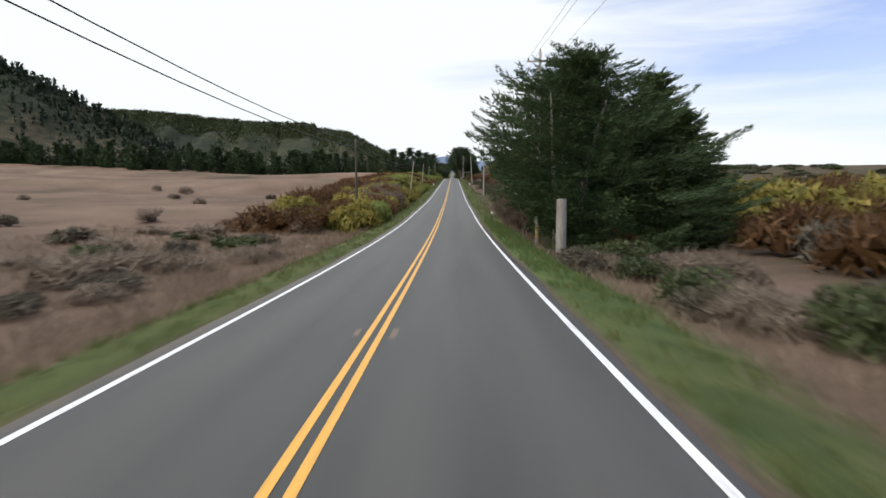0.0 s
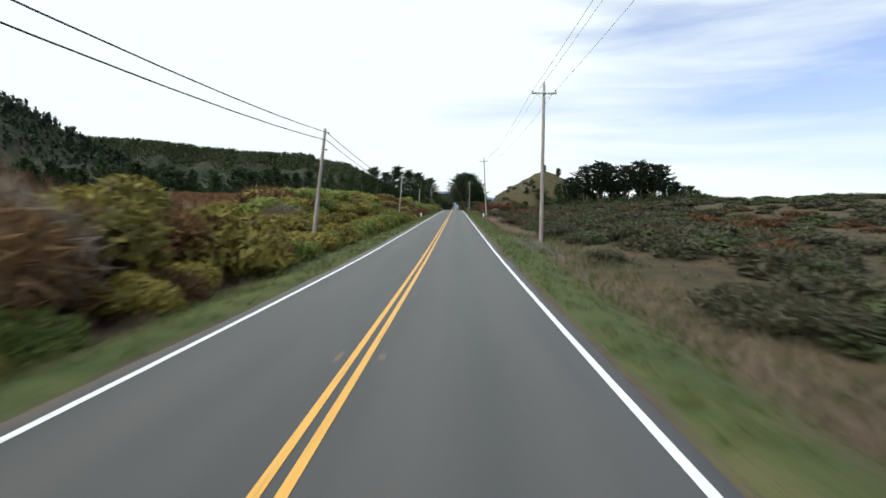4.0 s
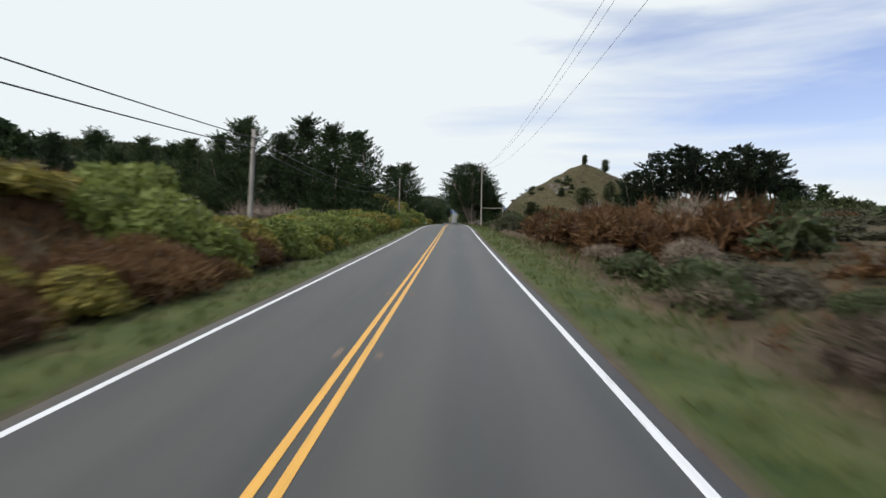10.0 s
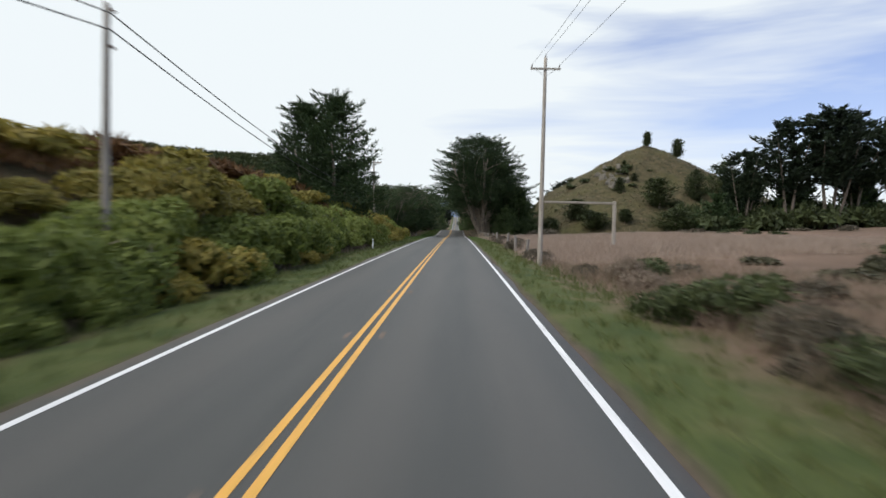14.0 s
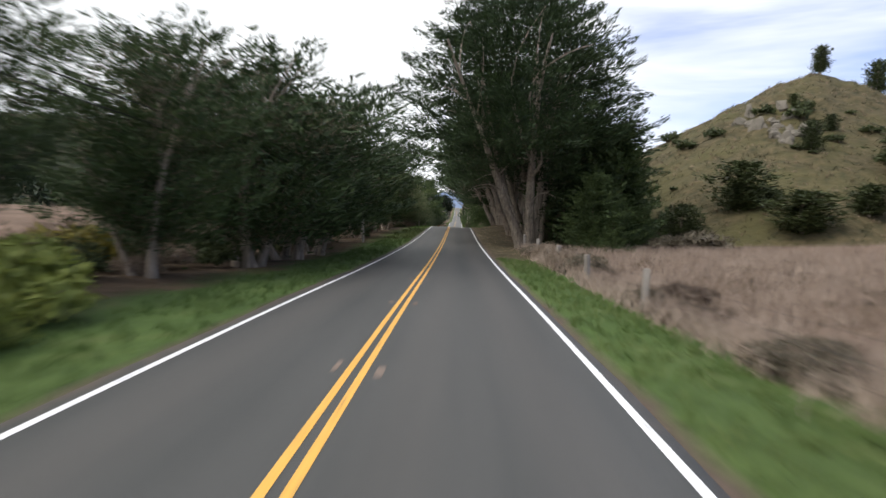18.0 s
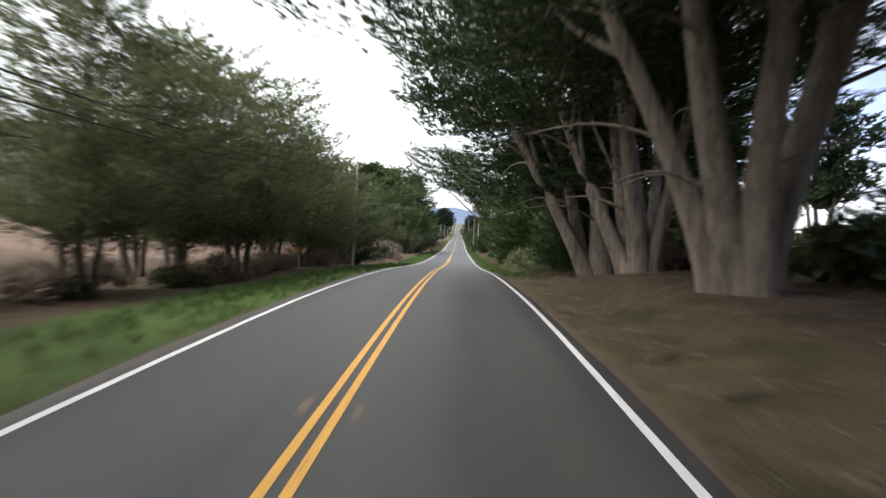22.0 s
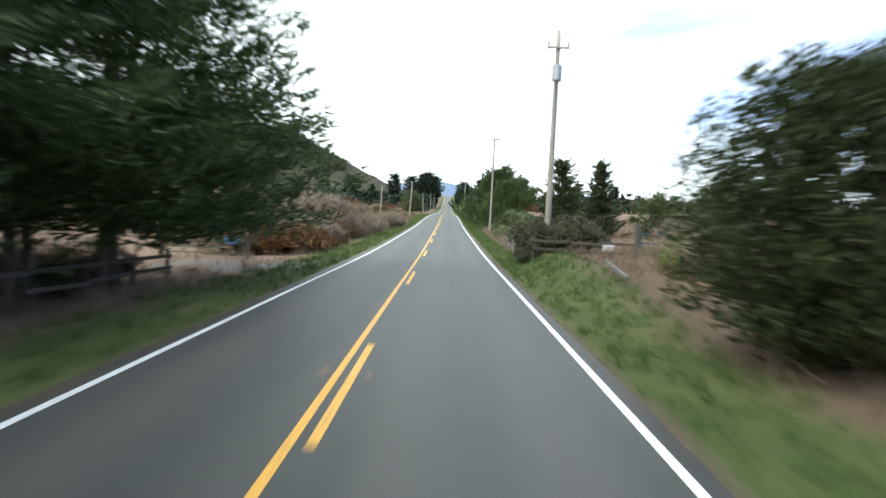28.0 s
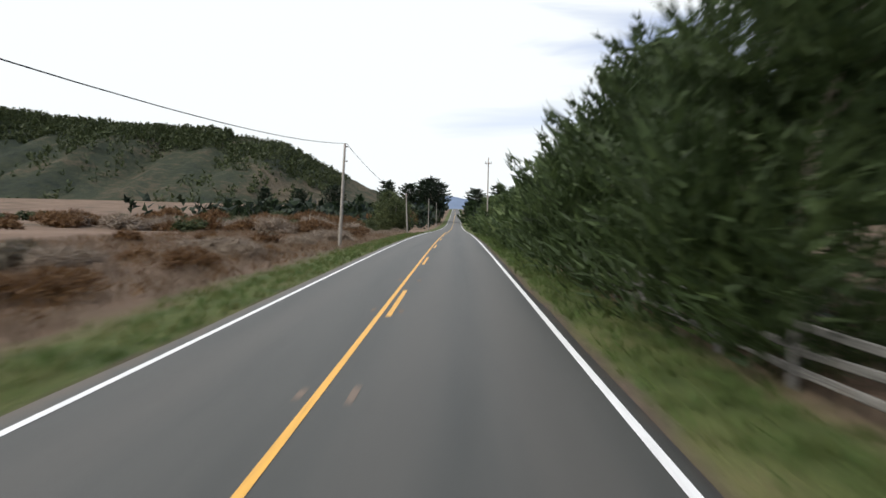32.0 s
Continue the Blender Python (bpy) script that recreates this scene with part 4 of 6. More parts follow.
# ---------------- trees ----------------
cy_hero = tree("cypress", "dense dark green cypress with layered boughs down to the ground", "tree", 14.6, 7.6, 0.9, 8, 3, 0.34, 400, 110, (0.30, 0.07), CYPRESS_DARK, shape="dome", pad=0.25, up=0.2, flat=0.16, inner=9000, east=1.55, leaders=22, lean=(0.05, 0.0), west=5.0, tuck=1.9)
cy_hero.matrix_basis = at(9.4, 44.0, 0, 1.0, 0.3)

cy_belt = [tree("cypress", "dark windbreak cypress with ragged top", "tree", 14 + k, 6.2, 0.6, 30 + k, 3, 0.3, 170, 60, (0.44, 0.11), CYPRESS_DARK, shape="dome", pad=0.28, up=0.45, inner=4000, leaders=18) for k in range(3)]
cy_far = [tree("cypress", "dark cypress in a distant windbreak", "tree", 12.0 + k, 6.4, 0.2, 40 + k, 1, 0.3, 60, 13, (1.1, 0.44), CYPRESS_DARK, shape="dome", pad=0.3, up=0.55, inner=800, leaders=9) for k in range(3)]
rg = random.Random(31)
x = -13.2
k = 0
while x > -64:
    plant(cy_belt[k % 3], x, 328 + rg.uniform(-3, 3) - 0.05 * x, rg.uniform(0, 360), rg.uniform(0.88, 1.1) * (1.0 if x > -33 else 0.76), 0.1, rg.uniform(0.95, 1.1), "windbreak cypresses")
    x -= rg.uniform(3.6, 5.4)
    k += 1
while x > -300:
    plant(cy_far[k % 3], x, 330 + rg.uniform(-6, 6) - 0.12 * (x + 60), rg.uniform(0, 360), rg.uniform(0.75, 1.1), 0.1, rg.uniform(0.9, 1.1), "windbreak cypresses")
    x -= rg.uniform(3.8, 6.0)
    k += 1
# the lone cypress on the west side before the grove
plant(cy_belt[1], -11.6, 398, 50, 1.1, 0.2, 0.84)
plant(cy_belt[0], -15.5, 400, 200, 1.0, 0.2, 0.88)

# giant cypresses that arch over the road from the east


def giant_cypress(label, seed, height, reach, pads, per, stems=7, low=0, low_from=0.8, droop=0):
    """An old cypress whose fluted stems part from one broad foot and carry a vaulted crown."""
    rg = np.random.default_rng(seed)
    top = thing("giant_cypress", label, "tree")
    ps = []
    for k in range(pads):
        h = ((k + rg.uniform(0, 1)) / pads) ** 1.15
        az = k * 2.39996 + rg.normal() * 0.4
        r = reach * math.sqrt(max(0.03, 1 - (h * 0.98) ** 2.6)) * rg.uniform(0.30, 1.0) ** 0.6 * (0.92 + 0.14 * math.sin(3 * az + seed))
        z = height * (0.42 + 0.54 * h) - 0.15 * r
        ps.append((np.array([math.cos(az) * r, math.sin(az) * r, z]), reach * 0.165 * rg.uniform(0.7, 1.3)))
    for k in range(low):
        # low boughs that sweep down on the open side
        az = rg.uniform(-0.9, 0.6)
        r = reach * rg.uniform(0.35, 0.95)
        ps.append((np.array([math.cos(az) * r, math.sin(az) * r * 0.6, rg.uniform(low_from, height * 0.42)]), reach * 0.12 * rg.uniform(0.8, 1.3)))
    for k in range(droop):
        # boughs that droop before the stems on the near side
        az = rg.uniform(-2.7, -0.7)
        r = reach * rg.uniform(0.28, 0.72)
        ps.append((np.array([math.cos(az) * r, math.sin(az) * r, height * rg.uniform(0.27, 0.42)]), reach * 0.11 * rg.uniform(0.8, 1.3)))
    boles, paths = [], []
    sides = 16
    ang = np.linspace(0, 2 * np.pi, sides, endpoint=False)
    for k in range(stems):
        az = 2 * np.pi * k / stems + seed + rg.normal() * 0.2
        ring = rg.uniform(0.45, 0.95) if k else 0.1
        out = ring + reach * rg.uniform(0.34, 0.80)
        zt = height * rg.uniform(0.62, 0.84)
        t = np.linspace(0, 1, 16)
        rr = ring + (out - ring) * t ** rg.uniform(0.95, 1.35)
        bend = az + 0.35 * rg.normal() * t
        path = np.stack([np.cos(bend) * rr, np.sin(bend) * rr, -0.5 + (zt + 0.5) * t], -1)
        path[:, 0] += 0.16 * np.sin(t * rg.uniform(5, 9) + k) * t
        path[:, 1] += 0.16 * np.sin(t * rg.uniform(5, 9) + 2 * k) * t
        g = rg.uniform(0.36, 0.60)
        rad = g * (1 - 0.80 * t) + g * 0.55 * np.exp(-t * 16)
        v, f = tube(path, rad, sides, False)
        v = v.reshape(16, sides, 3)
        flute = 1 + (0.13 * np.cos(3 * ang + seed + k)[None, :] + 0.07 * np.cos(7 * ang + 2 * k)[None, :]) * (1 - 0.6 * t[:, None])
        v = path[:, None, :] + (v - path[:, None, :]) * flute[:, :, None]
        boles.append(put("trunk", mesh_data("trunk", v.reshape(-1, 3), f, BARK, True), top))
        paths.append((path, rad))
    for k in range(stems * 6):
        path, rad = paths[k % stems]
        j = int(rg.integers(5, 14))
        near = sorted(range(len(ps)), key=lambda i: float(np.linalg.norm(ps[i][0][:2] - path[j][:2] * 1.6)) + rg.uniform(0, 5) + 30 * (ps[i][0][2] < path[j][2]))
        target = ps[near[int(rg.integers(0, 6))]][0]
        q = limb(path[j], target, rg, 0.10, 7)
        put("limb", tubes_mesh("limb", [(q, np.linspace(rad[j] * 0.62, 0.03, len(q)))], BARK, 7), boles[k % stems])
    for k in range(stems * 2):
        # bare grey branches under the crown
        path, rad = paths[k % stems]
        j = int(rg.integers(3, 8))
        az = math.atan2(path[j][1], path[j][0]) + rg.normal() * 0.9
        ln = rg.uniform(1.8, 4.5)
        q = limb(path[j], path[j] + np.array([math.cos(az) * ln, math.sin(az) * ln, rg.uniform(-0.3, 1.6)]), rg, 0.12, 7)
        put("limb", tubes_mesh("limb", [(q, np.linspace(0.09, 0.015, len(q)))], BARK, 5), boles[k % stems], "bare grey branch")
    n = 3600
    pick = rg.integers(0, len(ps), n)
    c = np.array([ps[k][0] for k in pick])
    ends = c * rg.uniform(0.45, 0.95, size=(n, 1)) * np.array([[1, 1, 0]]) + np.array([[0, 0, 1]]) * c * rg.uniform(0.8, 1.0, size=(n, 1))
    v, f = leaves(ends, c * np.array([[0.3, 0.3, 0.02]]) + rg.normal(size=(n, 3)) * 1.0, 0.9, 0.03, rg)
    put("deadwood", mesh_data("deadwood", v, f, DARK_TWIG), top, "bare brown twigs inside the crown")
    put("crown", crown_mesh("crown", ps, per, 0.46, 0.10, CYPRESS_DARK, rg, 0.26, 0.14, jitter=0.22, inner=9000), top)
    return top


GIANT = "giant old cypress with many thick grey-brown stems"
giants = [giant_cypress(GIANT, 50, 25.5, 12.5, 460, 52, 6, 80, droop=44), giant_cypress(GIANT, 51, 24.5, 12.0, 400, 44, 6), giant_cypress(GIANT, 52, 25.0, 12.0, 400, 44, 6), giant_cypress(GIANT, 53, 24.0, 11.5, 380, 48, 5, 110, 5.2)]
for k, (x, y, turn, s) in enumerate(((8.6, 489.5, 0, 1.06), (10.2, 505.5, 130, 0.95), (10.0, 521.0, 40, 0.96), (10.5, 530.5, 156, 0.92), (10.0, 541.0, 300, 1.0), (10.4, 553.0, 95, 0.95), (10.4, 561.5, 125, 1.12))):
    o = plant(giants[0 if k == 0 else 3 if k > 4 else 1 + k % 2], x, y, turn, s, 0.2, 1.0, "cypresses over the road")
    # they lean out over the paving
    o.matrix_basis = Matrix.Translation((x + 0.35, y, gz(x, y) - 0.2)) @ Matrix.Rotation(radians(-4.5), 4, "Y") @ Matrix.Rotation(radians(turn), 4, "Z") @ Matrix.Scale(s, 4)

# lower trees of the west row
row_w = [tree("cypress", "dark spreading cypress with bare lower trunk", "tree", 12.5 + k, 7.0, 3.1, 60 + k, 2 + k, 0.26, 140, 52, (0.40, 0.10), (CYPRESS, CYPRESS_DARK)[k], shape="flat", spread=0.6, limbs=12, flat=0.3, pad=0.29, inner=3400, twigs=4000) for k in range(2)]
plant(row_w[0], 11.2, 55.5, 100, 1.2, 0.3, 1.0)
rg = random.Random(41)
for k, (x, y, s) in enumerate(((-12.5, 441, 0.72), (-10.6, 450, 0.72), (-16, 462, 0.9), (-12.2, 480, 0.85), (-17.5, 484, 0.85), (-12.4, 490, 0.78),
                               (-10.6, 499.5, 0.8), (-17.5, 507, 0.85), (-10.0, 512, 0.86), (-9.8, 522, 0.94), (-15.5, 529, 0.8))):
    plant(row_w[k % 2], x, y, rg.uniform(0, 360), s, 0.1, 1.0, "west row of cypresses")
row_g = [tree("cypress", "grey-green round-headed cypress on thin dark stems", "tree", 9.6, 4.0, 2.1, 64 + k, 3, 0.16, 150, 84, (0.30, 0.08), CYPRESS_GREY, BARK_PINE, shape="round", spread=0.6, limbs=9, flat=0.4, pad=0.27, inner=1000, twigs=2400) for k in range(2)]
for k, (x, y, s) in enumerate(((-11.0, 542, 1.12), (-10.8, 548.5, 1.15), (-14.5, 552, 1.2), (-10.6, 555.5, 1.2), (-10.8, 561.5, 1.15), (-10.2, 567.5, 1.02), (-13.8, 570, 1.0), (-10.2, 573.5, 0.95), (-9.8, 579, 1.0), (-9.9, 584.5, 1.0))):
    plant(row_g[k % 2], x, y, rg.uniform(0, 360), s, 0.1, 1.0, "grey-green row of cypresses")
for x, y, turn in ((-9.6, 459, 40), (-9.6, 466, 110), (-9.4, 473, 200)):
    plant(row_w[1], x, y, turn, 1.25, 0.1, 0.66, "west row of cypresses")

# east side past the giants
leaner = tree("cypress", "cypress with a bare trunk leaning over the road", "tree", 16.0, 6.4, 8.5, 71, 1, 0.55, 230, 84, (0.34, 0.085), CYPRESS_DARK, shape="flat", lean=(-0.66, 0.03), limbs=12, inner=4000, twigs=2000, fan=-0.35)
leaner.matrix_basis = at(8.3, 605.5, 0, 1.0, 0.1)
large = tree("cypress", "large dense dark green cypress beside the verge", "tree", 17.5, 6.4, 0.8, 78, 2, 0.3, 430, 66, (0.40, 0.115), CYPRESS, BARK_PINE, shape="dome", pad=0.27, flat=0.22, up=0.22, inner=9000, leaders=14, west=6.2, tuck=0.9)
for x, y, turn, s in ((10.7, 598.0, 0, 1.12), (11.8, 574.5, 130, 0.72), (16.5, 589, 250, 0.95), (18.0, 604, 40, 0.95), (17.0, 48.5, 70, 0.76), (18.6, 46.5, 200, 0.6), (12.9, 60.5, 150, 0.94)):
    plant(large, x, y, turn, s, 0.1, 1.0, "large cypresses past the grove")
bushy = [tree("cypress", "bushy green cypress with branches to the ground", "tree", 9.5, 4.2, 0.5, 80 + k, 1, 0.22, 170, 120 - 55 * k, (0.27 + 0.11 * k, 0.065 + 0.045 * k), shape="dome", pad=0.27, flat=0.3, inner=4600) for k in range(2)]
for k, (x, y, s) in enumerate(((17.5, 488, 1.3), (13.6, 482, 0.75), (20.5, 496, 1.0), (21, 508, 0.85), (23, 524, 0.6), (22, 548, 1.0), (21, 568, 1.35), (16.8, 565.5, 1.2), (14.8, 570, 1.05), (-9.8, 587, 1.0), (16.0, 484, 0.55), (14.6, 493.5, 1.4), (16.8, 500, 1.45), (10.6, 570, 0.95), (11.8, 584, 0.9), (12.5, 612, 1.0), (9.4, 602.5, 0.7), (9.0, 618, 0.62), (8.6, 627, 0.55))):
    plant(bushy[0 if y > 568 and abs(x) < 15 else 1], x, y, k * 77, s, 0.1, 1.0, "bushy cypresses")
high_pine = tree("pine", "tall pine with high open boughs beside the fence", "tree", 13.5, 5.6, 6.0, 75, 1, 0.3, 70, 60, (0.42, 0.07), CYPRESS_GREY, BARK_PINE, shape="flat", limbs=14, inner=200, flat=0.4)
high_pine.matrix_basis = at(12.6, 640, 0, 1.0, 0.1)
# west side past the row
broad = tree("cypress", "broad dark cypress with layered branches", "tree", 17.0, 12.0, 1.0, 91, 4, 0.45, 260, 30, (0.75, 0.22), shape="round", pad=0.21, limbs=8, spread=0.7, inner=5000)
broad.matrix_basis = at(-19.0, 664, 0, 1.2, 0.1)
plant(broad, -47, 646, 140, 0.8, 0.1)
plant(bushy[0], 13.2, 58.5, 70, 1.1, 0.2)
plant(bushy[0], 17.0, 63.0, 200, 1.05, 0.2)
plant(bushy[0], 15.0, 50.0, 100, 1.05, 0.2)
plant(bushy[0], 12.5, 52.0, 10, 1.45, 0.2)
plant(bushy[0], 17.0, 46.0, 140, 0.82, 0.2)
greyp = tree("pine", "grey-green bushy pine beside the road", "tree", 8.5, 4.4, 0.4, 93, 2, 0.2, 170, 130, (0.28, 0.07), CYPRESS_GREY, BARK_PINE, shape="round", pad=0.28, flat=0.5, inner=2500)
greyp.matrix_basis = at(-10.6, 654, 0, 1.18, 0.1)
plant(greyp, -9.6, 663, 120, 1.12, 0.1)
plant(greyp, -14.5, 651, 300, 1.25, 0.1)
plant(greyp, -13.5, 661, 210, 1.35, 0.1)
plant(greyp, -11.0, 671, 30, 1.35, 0.1)
wide = tree("cypress", "tall dark cypress with sweeping layered branches", "tree", 15.0, 6.4, 1.9, 95, 2, 0.20, 260, 96, (0.32, 0.075), bark=BARK_PINE, shape="cone", pad=0.26, limbs=8, up=0.12, inner=1800)
wide.matrix_basis = at(-10.2, 684, 40, 1.36, 0.1, 0.0, 1.0)
plant(wide, -10.8, 680.5, 215, 1.3, 0.1, 1.05)
plant(wide, -15.0, 675, 150, 1.4, 0.1)

# trees in the eastern field
orb = tree("round_tree", "rounded dark green tree beside the fence", "tree", 5.4, 3.3, 0.5, 101, 3, 0.14, 520, 130, (0.17, 0.075), DARK_SHRUB, shape="round", pad=0.17, flat=0.6, up=0.15, inner=7000, leaders=0)
orb_far = tree("round_tree", "rounded dark green tree in the field", "tree", 5.4, 3.3, 0.5, 102, 1, 0.14, 130, 46, (0.30, 0.13), DARK_SHRUB, shape="round", pad=0.26, flat=0.7, inner=1500, leaders=0)
orb.matrix_basis = at(8.95, 675, 0, 1.02, 0.1, 0.0, 1.08)
plant(orb_far, 33.6, 735.5, 80, 1.3, 0.1, 1.0, "round trees in the field")
plant(orb_far, 26.1, 735.3, 10, 0.8, 0.1, 1.3, "round trees in the field")
fir = tree("pine", "young dark pine with a pointed top", "tree", 8.9, 3.9, 0.5, 103, 1, 0.17, 120, 90, (0.36, 0.10), DARK_SHRUB, BARK_PINE, shape="spire", pad=0.25, up=0.45, inner=2000)
fir.matrix_basis = at(15.0, 737.5, 0, 1.06, 0.1)
for x, y, s in ((20.2, 739.5, 1.04), (17.6, 744, 0.7), (46, 709, 1.32), (50, 712, 1.4), (54, 708, 1.25), (48, 716, 1.2)):
    plant(fir, x, y, x * 31, s, 0.1, 1.0, "young pines in the field")
swept = tree("cypress", "wind-swept cypress leaning away from the sea", "tree", 9.4, 6.0, 1.0, 105, 3, 0.26, 200, 76, (0.48, 0.10), CYPRESS, shape="dome", lean=(0.18, 0.05), limbs=6, up=0.75, west=3.6, pad=0.28, flat=0.30, inner=3000, leaders=9, rise=1.5)
swept_far = tree("cypress", "wind-swept cypress in a roadside hedge", "tree", 9.0, 6.0, 0.3, 106, 2, 0.24, 90, 22, (0.8, 0.26), CYPRESS, shape="dome", lean=(0.18, 0.05), up=0.6, west=3.6, pad=0.3, flat=0.4, inner=900, leaders=8)
swept.matrix_basis = at(9.3, 753, 0, 0.98, 0.1, 0.0, 0.82)
for x, y, s, t in ((8.9, 770, 1.13, 0), (8.7, 781, 1.12, 0), (8.6, 792, 0.95, 10), (8.4, 801, 0.86, 40), (8.4, 812, 0.76, 0), (8.4, 824, 0.74, 15), (8.6, 836, 0.78, -20), (8.8, 850, 0.82, 5), (9.0, 866, 0.86, 30), (9.2, 884, 0.9, 60), (9.4, 905, 0.95, 10), (9.6, 930, 0.95, -25)):
    plant(swept if y < 800 else swept_far, x, y, t, s * 0.97, 0.1, 1.0, "wind-swept cypress hedge")

# umbrella-crowned grove in the field
umbrella = [tree("umbrella_pine", "tall pine with bare pale trunks and a flat dark crown", "tree", 27 + 2 * k, 9.0, 11.0, 110 + k, 4, 0.45, 80, 16, (1.2, 0.45), PINE, BARK_PINE, shape="flat", spread=0.75, pad=0.3, flat=0.42, inner=1000) for k in range(2)]
for k, (x, y, s) in enumerate(((76, 490, 0.72), (84, 484, 0.88), (93, 482, 1.02), (101, 486, 0.86), (110, 484, 0.92), (119, 488, 0.94), (128, 490, 0.95), (136, 496, 0.85), (146, 500, 0.55), (154, 504, 0.42), (164, 508, 0.36))):
    plant(umbrella[k % 2], x, y, k * 63, s * 1.07, 0.1, 1.0, "grove of umbrella pines")
for k in range(16):
    plant(cy_far[k % 3], 68 + 5.6 * k, 488 + 5 * (k % 3), k * 83, 0.78 + 0.07 * (k % 4), 0.1, 1.0, "undergrowth of the grove")
plant(umbrella[0], 50, 606, 20, 0.85, 0.1)
for k in range(15):
    plant(cy_far[k % 3], -130 + 8.2 * k, 1085 - 5 * (k % 4), k * 50, 0.75 + 0.06 * (k % 5), 0.1, 0.8, "far roadside woods")
for k in range(12):
    plant(cy_far[k % 3], 20 + 10 * k, 1090 - 6 * (k % 3), k * 70, 0.7 + 0.06 * (k % 4), 0.1, 0.8, "far roadside woods")
spots = []
rg = random.Random(61)
for k in range(620):
    x = rg.uniform(70, 620)
    y = 960 + rg.uniform(-16, 16)
    spots.append((x, y, gz(x, y) - 0.3, rg.uniform(5, 8.5)))
far_wood("field_edge_woods", spots, "dark line of trees along the far edge of the field", PINE, 62)
spots = []
for k in range(520):
    s = rg.choice((-1, 1))
    x, y = s * (11 + abs(rg.gauss(0, 1)) * 60), rg.uniform(1040, 1130)
    spots.append((x, y, gz(x, y) - 0.5, rg.uniform(5, 13)))
for k in range(420):
    s = rg.choice((-1, 1))
    x, y = s * rg.uniform(9.5, 34), rg.uniform(930, 1460)
    spots.append((x, y, gz(x, y) - 0.5, rg.uniform(3, 6) if y < 1040 else rg.uniform(5, 11)))
far_wood("roadside_woods", spots, "dark woods on both sides of the far road", PINE, 63, False)
# far roadside pines
for k, (x, y, s) in enumerate(((10, 1096, 0.8), (-9.5, 1098, 0.85), (12, 1104, 0.8), (-17, 1104, 0.9), (17, 1112, 0.85), (-13, 1109, 0.95), (-26, 1112, 0.9), (-38, 1100, 0.85), (-54, 1105, 0.8), (-70, 1110, 0.75), (-88, 1100, 0.7), (-104, 1090, 0.65), (-120, 1080, 0.6), (26, 1110, 0.8), (40, 1105, 0.85),
                               (56, 1112, 0.8), (74, 1108, 0.75), (96, 1112, 0.7), (122, 1110, 0.66))):
    plant(umbrella[k % 2] if k % 4 else cy_far[k % 3], x, y, k * 47, s * (0.92 if k % 4 else 1.3), 0.1, 1.0, "pines beside the far road")
plant(orb_far, -10, 872, 40, 1.3, 0.1)
plant(orb_far, -12, 880, 90, 1.6, 0.1)
# dark trees on and round the knoll: x, y, width, height, kind
KNOLL_TREES = ((58.0, 503, 10.2, 8.6, 0), (70.4, 509, 7.7, 9.1, 1), (59.4, 492, 12.2, 6.1, 1), (34.5, 499, 8.4, 6.2, 0), (38.5, 492.5, 9.4, 4.9, 0), (46.8, 495, 6.3, 3.8, 0),
               (49.4, 511.6, 4.2, 4.5, 0), (55.1, 517, 2.7, 2.6, 0), (54.5, 526.5, 2.2, 1.8, 0), (27.4, 498, 7.9, 3.9, 1), (80, 512, 9.0, 10.0, 1), (90, 515, 9.0, 9.0, 1))
ball = tree("small_tree", "small dark round-headed tree on the knoll", "tree", 5.2, 2.1, 0.9, 120, 1, 0.14, 120, 60, (0.3, 0.11), DARK_SHRUB, shape="round", pad=0.27, flat=0.9, inner=1600, leaders=1)
for x, y, s in ((65.0, 538, 1.0), (75.2, 538, 1.3)):
    o = plant(ball, x, y, x, s)
    o.matrix_basis = pose(x, y, float(knoll_z(x, y)) - 0.15, 0, 0, x) @ Matrix.Diagonal((s, s, s, 1))
for x, y, w, h, kind in KNOLL_TREES:
    proto, pw, ph = (ball, 4.4, 5.2) if kind == 0 else (orb_far, 6.4, 5.4)
    o = plant(proto, x, y, x * 9, 1.0, 0.1, 1.0, "dark trees round the knoll")
    o.matrix_basis = pose(x, y, float(knoll_z(x, y)) - 0.06 * h, 0, 0, x * 9) @ Matrix.Diagonal((w / pw, w / pw, h / ph, 1))
# scrub on the knoll's slopes
rg = random.Random(66)
knoll_scrub = bush("low dark scrub", 270, DARK_SHRUB, n=500)
vs = []
for k in range(40):
    a, d = rg.uniform(2.6, 5.4), 12 + 38 * rg.random() ** 0.7
    x, y = 65 + d * math.cos(a), 541 + d * math.sin(a)
    s = rg.uniform(0.5, 1.5)
    m = np.array(pose(x, y, float(knoll_z(x, y)) - 0.1, 0, 0, rg.uniform(0, 360)) @ Matrix.Diagonal((s, s, s * rg.uniform(0.6, 1.1), 1)))
    vs.append(knoll_scrub["far"][0] @ m[:3, :3].T + m[:3, 3])
v = np.concatenate(vs)
f = np.concatenate([knoll_scrub["far"][1] + k * len(knoll_scrub["far"][0]) for k in range(40)])
tagged(put("knoll_scrub", mesh_data("knoll_scrub", v, f, DARK_SHRUB)), "low dark scrub on the knoll's grass", "scrub", kind="stuff")
